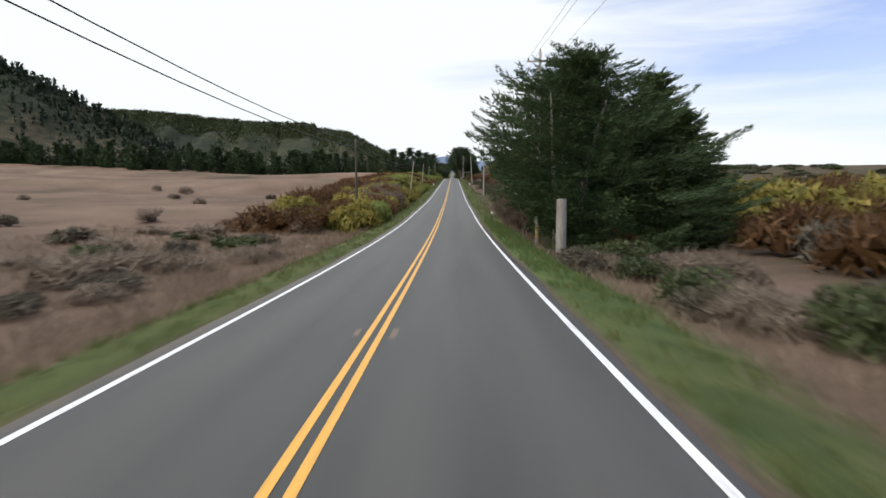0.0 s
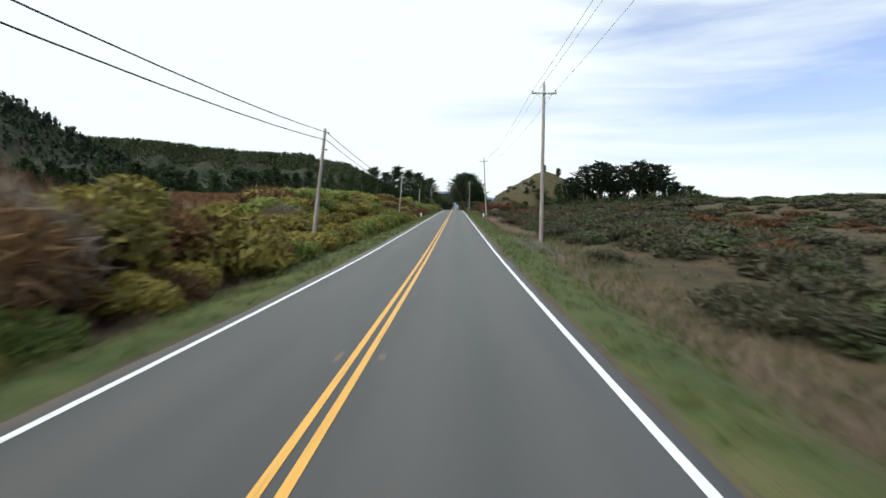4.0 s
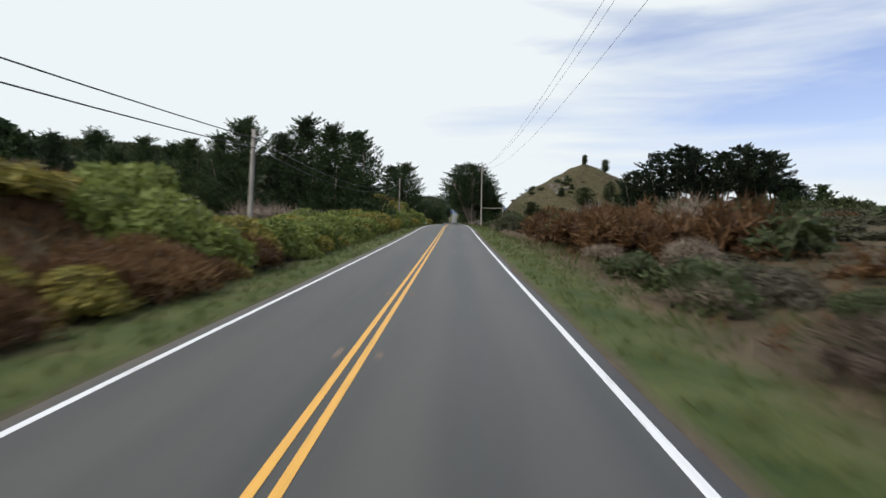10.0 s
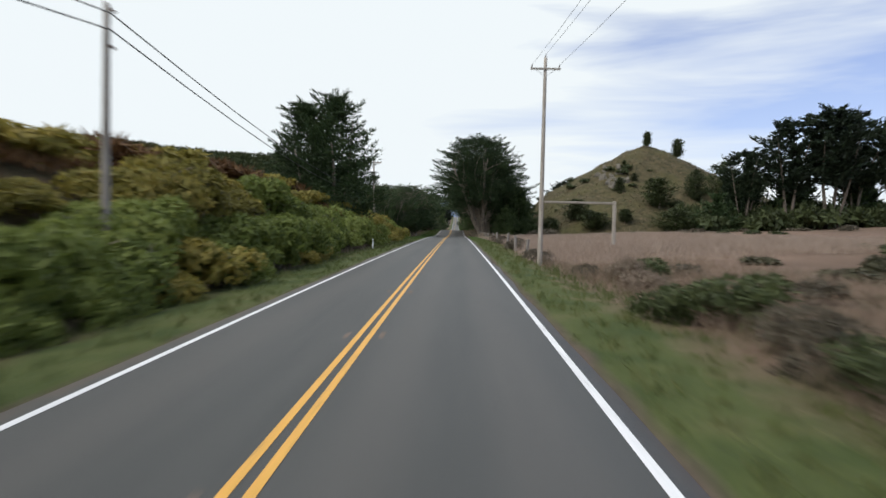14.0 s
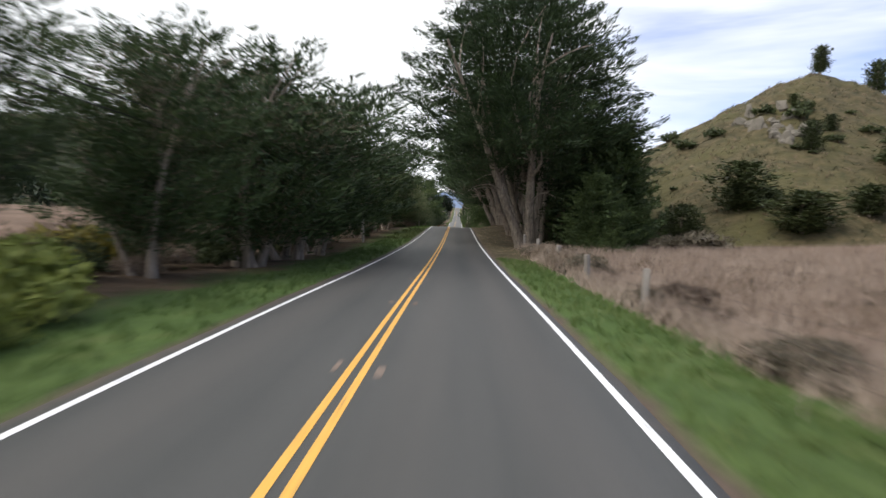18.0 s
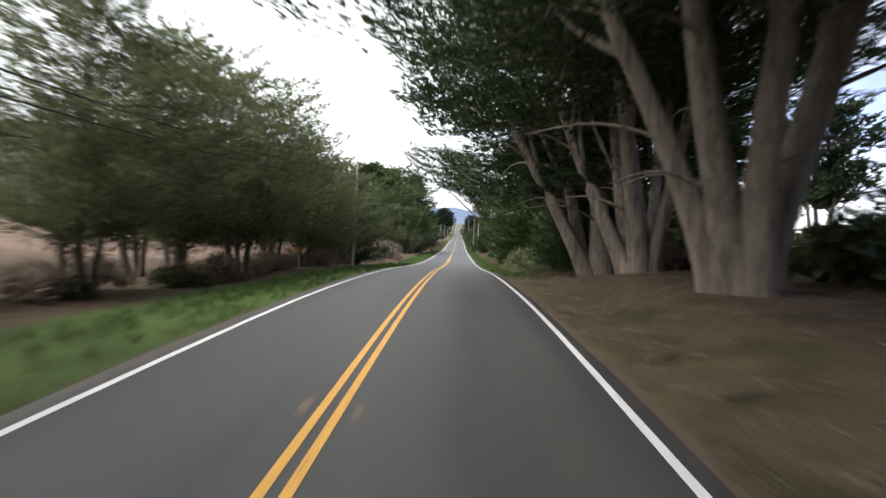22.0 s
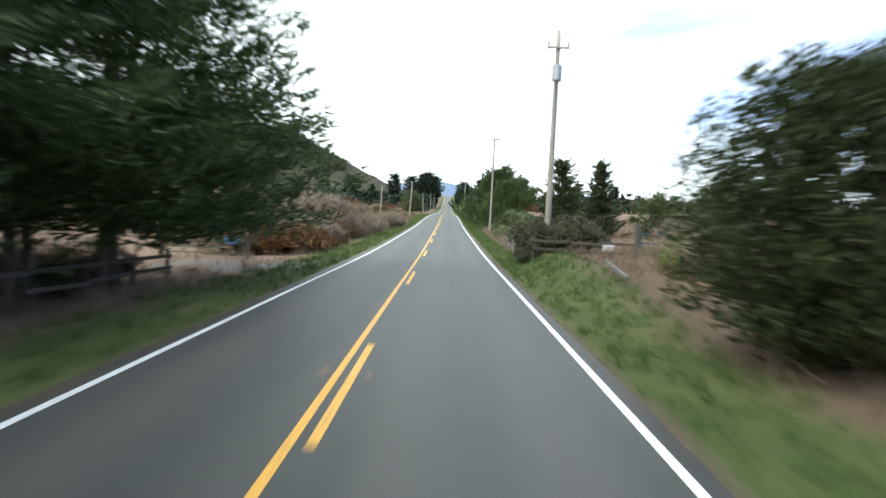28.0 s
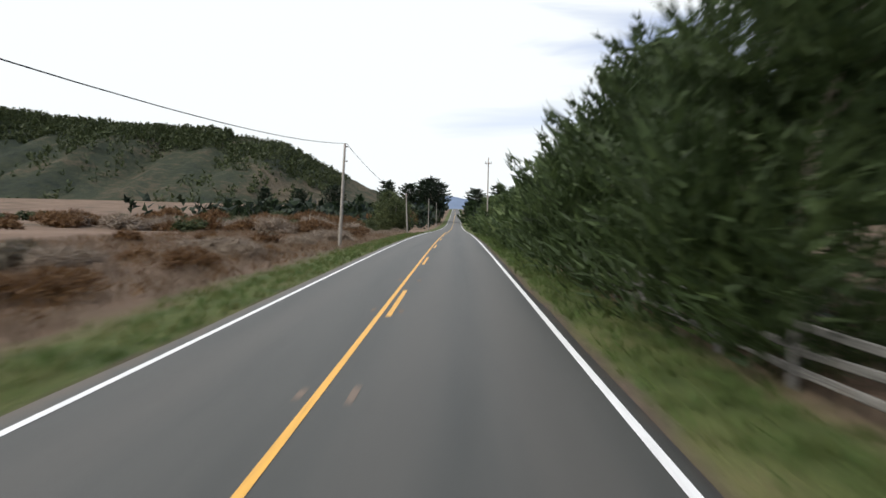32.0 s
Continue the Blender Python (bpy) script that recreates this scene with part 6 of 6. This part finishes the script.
def utility_pole(x, y, top_z, label, wood, arm=0, lean=0.0, radius=0.15, transformer=False, double=False):
    """A tapered timber pole; arm: width of its crossarm, or 0 for a bare top."""
    z0 = gz(x, y)
    h = top_z - z0
    top = thing("utility_pole", label, "utility pole", "utility poles", place=pose(x, y, z0, 0, lean, 0))
    n = 9
    path = np.stack([np.zeros(n), np.zeros(n), np.linspace(-0.6, h, n)], -1)
    v, f = tube(path, np.linspace(radius, radius * 0.62, n), 12)
    put("pole", mesh_data("pole", v, f, wood, True), top)
    if arm:
        for dy, dz in (((-0.16, 0.0), (0.16, 0.0)) if double else ((-0.14, 0.0),)):
            bar = part("crossarm", box(bmesh.new(), (arm, 0.1, 0.12), (0, dy, h - 0.75 + dz), 0.012), wood, top, "weathered timber crossarm")
        for s in (-1, 1):
            bm = bmesh.new()
            box(bm, (0.025, 0.01, 0.75), (s * arm * 0.18, -0.08, h - 1.0), 0.0, Matrix.Rotation(s * 0.95, 4, "Y"))
            part("brace", bm, STEEL, top, "flat steel brace")
        spots = (-arm * 0.47, -arm * 0.27, arm * 0.27, arm * 0.47) if double else (-arm * 0.45, arm * 0.45)
        for s in spots:
            part("insulator", insulator(), GLASS_BROWN, bar, "brown porcelain insulator", pose(s, -0.14, h - 0.69))
        part("insulator", insulator(), GLASS_BROWN, top, "brown porcelain insulator", pose(0, 0, h))
    else:
        for k in (0.25, 1.35):
            part("insulator", insulator(), GLASS_BROWN, top, "brown porcelain insulator", pose(radius * 0.7, -0.05, h - k, 0, 90, 0))
    if transformer:
        bm = bmesh.new()
        bmesh.ops.create_cone(bm, cap_ends=True, segments=20, radius1=0.26, radius2=0.26, depth=0.85)
        bmesh.ops.bevel(bm, geom=[e for e in bm.edges if abs(e.verts[0].co.z - e.verts[1].co.z) < 0.01], offset=0.04, segments=2, affect="EDGES")
        part("transformer_can", bm, STEEL, top, "grey steel transformer can", pose(-0.05, -0.42, h - 2.2))
        part("bracket", box(bmesh.new(), (0.1, 0.35, 0.08), (0, -0.18, h - 2.1), 0.01), STEEL, top)
    return top, z0, h


def insulator():
    bm = bmesh.new()
    for r, z, d in ((0.02, 0.04, 0.10), (0.055, 0.08, 0.03), (0.045, 0.12, 0.05), (0.06, 0.15, 0.025), (0.035, 0.18, 0.04)):
        bmesh.ops.create_cone(bm, cap_ends=True, segments=10, radius1=r, radius2=r * 0.85, depth=d, matrix=Matrix.Translation((0, 0, z)))
    return bm


def wire(name, label, points, sag, radius, taut=()):
    """A wire that hangs from point to point."""
    path = []
    for k, (a, b) in enumerate(zip(points[:-1], points[1:])):
        t = np.linspace(0, 1, 14)[:-1, None]
        p = np.array(a)[None, :] * (1 - t) + np.array(b)[None, :] * t
        p[:, 2] -= sag * (taut[k] if k < len(taut) else 1.0) * (math.dist(a, b) / 75.0) ** 3 * 4 * (t * (1 - t))[:, 0]
        path.extend(p)
    path.append(np.array(points[-1]))
    v, f = tube(np.array(path), radius, 5)
    return tagged(put(name, mesh_data(name, v, f, WIRE, True)), label, "wire", "overhead wires")


PALE, DARKP = "weathered grey timber utility pole", "dark stained timber utility pole"
WEST = ((-9.2, -10.0, 9.3, POLE_WOOD, 0, 0), (-8.3, 61.3, 6.8, POLE_DARK, 0, 0), (-7.9, 130.8, 7.1, POLE_WOOD, 0, 6), (-9.0, 202.2, 8.8, POLE_WOOD, 0, 4), (-9.4, 266.7, 9.7, POLE_WOOD, 0, 2.5),
        (-9.0, 349.6, 13.75, POLE_WOOD, 0, 0), (-10.6, 422.8, 17.6, POLE_WOOD, 2.3, -1.5), (-8.9, 493.8, 17.0, POLE_WOOD, 0, -1.5), (-8.0, 577.0, 15.2, POLE_WOOD, 0, 0), (-9.3, 664.7, 17.1, POLE_WOOD, 2.4, 0))
tops = []
for x, y, z, wood, arm, lean in WEST:
    utility_pole(x, y, z, DARKP if wood is POLE_DARK else PALE, wood, arm, lean, 0.15, False, arm > 0)
    tops.append((x + math.sin(radians(lean)) * (z - gz(x, y)) + 0.12, y, z))
HUNG = {202.2: 7.82, 266.7: 9.2, 422.8: 12.6, 493.8: 13.4, 577.0: 14.4}  # poles whose wires hang below the top
wire("utility_wire", "sagging black overhead wire", [(x, y, HUNG.get(y, z - 0.3)) for x, y, z in tops], 1.45, 0.024, (1.0, 1.0, 0.62, 0.55))
wire("utility_wire", "sagging black overhead wire", [(x, y, HUNG.get(y, z - 0.3) - 0.5) for x, y, z in tops], 1.5, 0.024, (1.0, 1.0, 0.66, 0.6))
WEST_N = ((-8.9, 700.0, 13.5, 0), (-8.4, 750.9, 10.6, 2.0), (-7.4, 803.3, 14.0, 2.2), (-6.4, 856.0, 13.2, -3.0), (-6.2, 925.0, 15.6, 0), (-6.4, 995.0, 17.5, 0))
tops_n = []
for x, y, z, lean in WEST_N[1:]:
    utility_pole(x, y, z, PALE, POLE_WOOD, 0, lean, 0.14)
    tops_n.append((x + math.sin(radians(lean)) * (z - gz(x, y)) + 0.12, y, z))
wire("utility_wire", "single thin overhead wire between poles", [(tops[-1][0], tops[-1][1], 14.45), tops_n[0]], 0.55, 0.018)
wire("utility_wire", "single sagging overhead wire", tops_n, 2.8, 0.018)
EAST = ((7.6, -50.0, 12.6), (8.0, 47.6, 12.3), (8.35, 140.3, 12.1), (8.7, 237.8, 15.9), (7.4, 371.9, 18.6))
for x, y, z in EAST:
    top = utility_pole(x, y, z, "tall grey timber pole with a crossarm", POLE_WOOD, 2.0, -3.2 if y == 237.8 else 0, 0.17)[0]
    if y == 47.6:
        for k in range(5):
            v, f = tube(np.array([(0, 0, 0.62 + 0.19 * k), (0, 0, 0.70 + 0.19 * k)]), 0.176, 14, False)
            put("band", mesh_data("band", v, f, YELLOW_PAINT, True), top, "yellow reflective band")
for dx, dz in ((-0.9, -0.5), (0.0, 0.2), (0.9, -0.5)):
    wire("utility_wire", "thin pale overhead wire", [(x + dx, y, z + dz) for x, y, z in EAST], 0.5, 0.010)
utility_pole(6.9, 697.0, 17.2, "tall pale pole with a transformer and a short crossarm", POLE_WOOD, 1.2, 0, 0.18, True)
utility_pole(6.6, 737.8, 17.15, "tall slender grey timber pole", POLE_WOOD, 1.0, 0, 0.13)
utility_pole(6.3, 849.9, 18.4, "tall slender grey timber pole", POLE_WOOD, 1.0, 0, 0.13)
# a stub pole braced to the tall pole by a beam
brace = thing("pole_brace", "horizontal timber beam between a pole and its stub", "pole brace", place=pose(7.5, 371.9, gz(7.5, 371.9)))
hb = 9.1 - gz(7.5, 371.9)
part("beam", box(bmesh.new(), (4.7, 0.13, 0.15), (2.45, 0, hb), 0.02), POLE_WOOD, brace)
part("stub", box(bmesh.new(), (0.2, 0.2, 2.9), (4.75, 0, hb - 1.3), 0.03), POLE_WOOD, brace)

# ---------------- marker posts ----------------


def marker_post(x, y, h=0.95, white=True, label="white flexible roadside marker post"):
    z = gz(x, y)
    top = thing("marker_post", label, "marker post", "roadside marker posts", place=pose(x, y, z))
    bm = box(bmesh.new(), (0.11, 0.03, h + 0.3), (0, 0, h / 2 - 0.15), 0.008)
    stem = part("post", bm, WHITE_PLASTIC if white else GREEN_STEEL, top)
    if white:
        part("reflector", box(bmesh.new(), (0.075, 0.006, 0.12), (0, -0.019, h - 0.16), 0.0), STEEL, stem, "silver reflector")
    else:
        part("plate", box(bmesh.new(), (0.16, 0.012, 0.22), (0, -0.022, h - 0.12), 0.003), WHITE_PLASTIC, stem, "white marker plate")


for x, y in ((-5.6, 385), (9.0, 475), ):
    marker_post(x, y)
for x, y in ((5.1, 58.0), (-4.6, 646.4)):
    marker_post(x, y, 1.15, False, "thin dark steel post with a small white plate")

for x, y in ((-5.5, 212.8), (7.15, 217.8)):
    z = gz(x, y)
    top = thing("culvert_marker", "white paddle-shaped culvert marker on a short post", "marker post", "culvert markers", place=pose(x, y, z))
    paddle = part("paddle", box(bmesh.new(), (0.30, 0.02, 0.72), (0, 0, 0.56), 0.006), WHITE_PLASTIC, top)
    part("stake", box(bmesh.new(), (0.06, 0.05, 0.8), (0, 0.036, 0.1), 0.006), STEEL, top)
    for h in (0.42, 0.56, 0.70):
        part("bar", box(bmesh.new(), (0.16, 0.004, 0.05), (0, -0.012, h)), STEEL, paddle, "grey bar")

# side drive and gravel pull-out
def apron(name, label, x0, x1, y0, y1, mat, lift):
    xs, ys = np.linspace(x0, x1, 16), np.linspace(y0, y1, 14)
    def z(x, y):
        rim = np.minimum(np.minimum((x - x0) / (x1 - x0), (x1 - x) / (x1 - x0)), np.minimum((y - y0) / (y1 - y0), (y1 - y) / (y1 - y0)))
        return ground_z(x, y) + lift - 0.09 * (1 - ease(rim, 0.0, 0.16)) - 0.02 * np.sin(x * 2.3 + y * 0.9)

    tagged(put(name, grid_mesh(name, xs, ys, z, mat)), label, "paving", kind="structure")


GRAVEL = plain_material("grey_gravel", (0.105, 0.095, 0.085), 0.95, 0.0, 30.0)
apron("driveway", "paved side drive joining the road", -14.0, -3.75, 689.0, 694.0, ASPHALT, 0.03)
apron("pullout", "gravel pull-out beside the verge", 6.3, 8.6, 128.0, 158.0, GRAVEL, 0.03)

# ---------------- fences ----------------
fence = thing("post_fence", "old split-post wire fence along the dry field", "fence")
rg = random.Random(91)
ys = [374, 383.5, 393, 402.5, 422, 429, 447, 456, 465, 474, 483]
for y in ys:
    bm = box(bmesh.new(), (0.24, 0.22, 1.95), (0, 0, 0.55), 0.03)
    for v in bm.verts:
        v.co.x += 0.03 * math.sin(v.co.z * 5 + y)
        v.co.y += 0.02 * math.sin(v.co.z * 7 + y)
    part("post", bm, POST_WOOD, fence, "", pose(7.75 + rg.uniform(-0.1, 0.1), y, gz(7.75, y), rg.uniform(-4, 4), rg.uniform(-4, 4), rg.uniform(0, 90)))
for h in (0.45, 0.85, 1.25):
    p = np.array([(7.75, y, gz(7.75, y) + h) for y in ys])
    v, f = tube(p, 0.003, 4)
    put("strand", mesh_data("strand", v, f, WIRE), fence, "rusty wire strand")


def rail_fence(label, x, y0, y1, rails, seed, lost=0.06, wood=None):
    """Weathered split rails between posts."""
    rg = random.Random(seed)
    wood = wood or RAIL_WOOD
    top = thing("rail_fence", label, "fence", "rail fences")
    ys = list(np.arange(y0, y1 + 0.1, 2.75))
    for y in ys:
        part("post", box(bmesh.new(), (0.13, 0.12, max(rails) + 0.62), (0, 0, (max(rails) - 0.38) / 2), 0.025), wood, top, "", pose(x, y, gz(x, y), rg.uniform(-5, 5), rg.uniform(-5, 5), rg.uniform(-8, 8)))
    for a, b in zip(ys[:-1], ys[1:]):
        for k, h in enumerate(rails):
            if k and rg.random() < lost:
                continue
            za, zb = gz(x, a) + h + rg.uniform(-0.07, 0.05), gz(x, b) + h + rg.uniform(-0.07, 0.05)
            ln = math.hypot(b - a, zb - za) + 0.25
            bm = box(bmesh.new(), (0.07, ln, 0.14), (0, 0, 0), 0.018)
            for v in bm.verts:
                v.co.z += 0.02 * math.sin(v.co.y * 1.7 + a)
            part("rail", bm, wood, top, "", pose(x + 0.09, (a + b) / 2, (za + zb) / 2, math.degrees(math.atan2(zb - za, b - a)), rg.uniform(-6, 6), 0))
    return top


rail_fence("sagging weathered rail fence in long dry grass", 7.75, 637.5, 659.6, (1.14, 0.72), 1, 0.75)
# dark timber puts the shade under the boughs into this fence's colour
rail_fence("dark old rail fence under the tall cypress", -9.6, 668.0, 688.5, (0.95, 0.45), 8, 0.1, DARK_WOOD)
rail_fence("weathered grey rail fence beside the hedge", 6.1, 697.6, 712, (0.45, 0.85), 6, 0.05)
rail_fence("weathered grey two-rail fence beside the verge", 7.5, 713, 726.2, (0.98,), 2, 0.05)
rail_fence("weathered grey rail fence with a broken lower rail", 7.3, 727.4, 746.9, (0.98, 0.5), 4, 0.5)
rail_fence("weathered grey three-rail fence beside the cypresses", 7.1, 746.9, 786, (0.35, 0.7, 1.05), 3)

# a fallen rail, a leaning post and a small sign by the fence
part_at = pose(12.0, 697.0, gz(12.0, 697.0) + 1.0, 0, -24, 10)
bm = box(bmesh.new(), (0.14, 0.14, 2.1), (0, 0, 0), 0.02)
me = bpy.data.meshes.new("leaning_post")
bm.to_mesh(me)
bm.free()
me.materials.append(RAIL_WOOD)
tagged(put("leaning_post", me, place=part_at), "leaning weathered timber post by the fence", "post")
# a cross fence with a sign, and a steel field gate beside it
gy = 695.0
base = gz(8.5, gy)
cross = thing("rail_fence", "dark timber rail fence across the field corner", "fence", "rail fences", place=pose(0, gy, base))
for x in (5.9, 7.7, 9.4):
    part("post", box(bmesh.new(), (0.13, 0.13, 1.5), (0, 0, 0.12), 0.02), DARK_WOOD, cross, "", pose(x, 0, 0, 0, (x * 7) % 5 - 2, 0))
part("post", box(bmesh.new(), (0.24, 0.24, 2.4), (0, 0, 0.5), 0.03), DARK_WOOD, cross, "stout dark gate post", pose(11.25, 0, 0, 0, 1, 0))
for a, b, h in ((5.7, 7.8, 0.62), (7.6, 9.6, 0.60), (9.3, 11.2, 0.66), (5.8, 7.8, 0.22), (7.6, 10.6, 0.20)):
    part("rail", box(bmesh.new(), (b - a, 0.06, 0.15), (0, 0, 0), 0.018), DARK_WOOD, cross, "", pose((a + b) / 2, -0.1, h, 0, (b * 9) % 3 - 1.4, 0))
sign = thing("small_sign", "small blank white sign hung on the rail fence", "sign", place=pose(9.75, gy - 0.15, base + 0.42))
part("panel", box(bmesh.new(), (0.58, 0.015, 0.36), (0, 0, 0), 0.004), WHITE_PLASTIC, sign)
for dx in (-0.2, 0.2):
    part("bolt", box(bmesh.new(), (0.025, 0.02, 0.025), (dx, -0.012, 0.14), 0.004), STEEL, sign, "steel bolt")
gate = thing("field_gate", "closed blue-grey steel tube gate in the field fence", "gate", place=pose(11.45, gy, base))
for h in (0.28, 0.78, 1.26):
    v, f = tube(np.array([(0, 0, h), (1.9, -0.05, h), (3.8, -0.1, h)]), 0.038, 8)
    put("bar", mesh_data("bar", v, f, BLUE_STEEL, True), gate)
for x in (0.0, 3.8):
    v, f = tube(np.array([(x, -0.026 * x, 0.25), (x, -0.026 * x, 1.29)]), 0.032, 8)
    put("upright", mesh_data("upright", v, f, BLUE_STEEL, True), gate)
for h in (0.4, 1.15):
    part("hinge", box(bmesh.new(), (0.14, 0.05, 0.06), (-0.05, 0, h), 0.006), STEEL, gate, "steel hinge")
part("end_post", box(bmesh.new(), (0.2, 0.2, 2.3), (3.98, -0.1, 0.4), 0.03), DARK_WOOD, gate, "dark timber end post")
west_gate = thing("field_gate", "dark steel tube gate with a small blue panel", "gate", place=pose(-13.6, 695.6, gz(-11.5, 695.6)))
for h in (0.25, 0.55, 0.85, 1.15):
    v, f = tube(np.array([(0, 0, h), (2.1, 0, h), (4.2, 0, h)]), 0.032, 8)
    put("bar", mesh_data("bar", v, f, GREEN_STEEL, True), west_gate)
for x in (0.0, 4.2):
    v, f = tube(np.array([(x, 0, 0.2), (x, 0, 1.2)]), 0.035, 8)
    put("upright", mesh_data("upright", v, f, GREEN_STEEL, True), west_gate)
part("panel", box(bmesh.new(), (0.8, 0.015, 0.36), (3.6, -0.045, 0.98), 0.004), BLUE_PLASTIC, west_gate, "blue plastic panel")
for x in (-0.2, 4.45):
    part("end_post", box(bmesh.new(), (0.2, 0.2, 2.0), (x, 0, 0.35), 0.03), DARK_WOOD, west_gate, "dark timber end post")
slat = box(bmesh.new(), (0.07, 2.2, 0.13), (0, 0, 0), 0.016)
me = bpy.data.meshes.new("fallen_rail")
slat.to_mesh(me)
slat.free()
me.materials.append(RAIL_WOOD)
tagged(put("fallen_rail", me, place=pose(7.2, 684.0, gz(7.2, 684.0) + 0.28, 9, 0, 4)), "pale fallen fence rail in dry grass", "rail")
old_post = thing("fence_post", "short weathered post beside the verge", "post", place=pose(7.4, 51.2, gz(7.4, 51.2), 0, 3, 0))
part("stake", box(bmesh.new(), (0.14, 0.14, 1.6), (0, 0, 0.5), 0.02), DARK_WOOD, old_post)

board = thing("roadside_sign", "orange panel with a white stripe on a timber post", "sign", place=pose(8.25, 640.6, gz(8.25, 640.6)))
hp = 6.05 - gz(8.25, 640.6)
panel = part("panel", box(bmesh.new(), (0.62, 0.02, 0.86), (0, -0.07, hp + 0.43), 0.01), ORANGE_PLASTIC, board)
part("stripe", box(bmesh.new(), (0.62, 0.006, 0.10), (0, -0.084, hp + 0.14), 0.0, Matrix.Rotation(0.06, 4, "Y")), WHITE_PLASTIC, panel, "white reflective stripe")
part("post", box(bmesh.new(), (0.09, 0.09, hp + 1.2), (0, 0, (hp + 0.6) / 2), 0.01), POST_WOOD, board)
for h in (0.2, 0.7):
    part("bolt", box(bmesh.new(), (0.03, 0.02, 0.03), (0, -0.09, hp + h), 0.004), STEEL, panel, "steel bolt")

# the broad stump of an old post beside the first cypress
bm = bmesh.new()
bmesh.ops.create_cone(bm, cap_ends=True, segments=14, radius1=0.28, radius2=0.26, depth=2.9, matrix=Matrix.Translation((0, 0, 0.55)))
bmesh.ops.bevel(bm, geom=[e for e in bm.edges if e.calc_face_angle(0) > 1.0], offset=0.03, segments=2, affect="EDGES")
me = bpy.data.meshes.new("gate_post")
bm.to_mesh(me)
bm.free()
me.materials.append(POST_WOOD)
tagged(put("gate_post", me, place=pose(7.2, 32.6, -0.45)), "stout grey timber post under the cypress", "post")

# fallen branches on the litter under the giant cypresses
rg = np.random.default_rng(97)
for x, y, turn, ln in ((6.4, 531.5, 20, 1.9), (5.8, 534.5, 60, 1.2), (7.2, 541.0, 110, 1.6), (6.9, 512.0, 75, 1.5), (8.0, 488.0, 40, 2.1), (9.4, 483.5, 100, 2.4), (8.8, 520.5, 15, 1.4), (6.6, 556.0, 130, 1.1)):
    top = thing("fallen_branch", "bare pale fallen branch on brown litter", "branch", "fallen branches", place=pose(x, y, gz(x, y) + 0.05, 0, 0, turn))
    main = limb((-ln / 2, 0, 0), (ln / 2, 0.1, 0.02), rg, 0.03, 8)
    spine = put("stick", tubes_mesh("stick", [(main, np.linspace(0.035, 0.010, 8))], BARK_PINE, 6), top)
    for j in (3, 4, 5):
        tip = main[j] + np.array([0.35, (-1) ** j * 0.3, 0.12]) * ln * 0.5
        put("twig", tubes_mesh("twig", [(limb(main[j], tip, rg, 0.05, 5), np.linspace(0.014, 0.005, 5))], BARK_PINE, 5), spine)
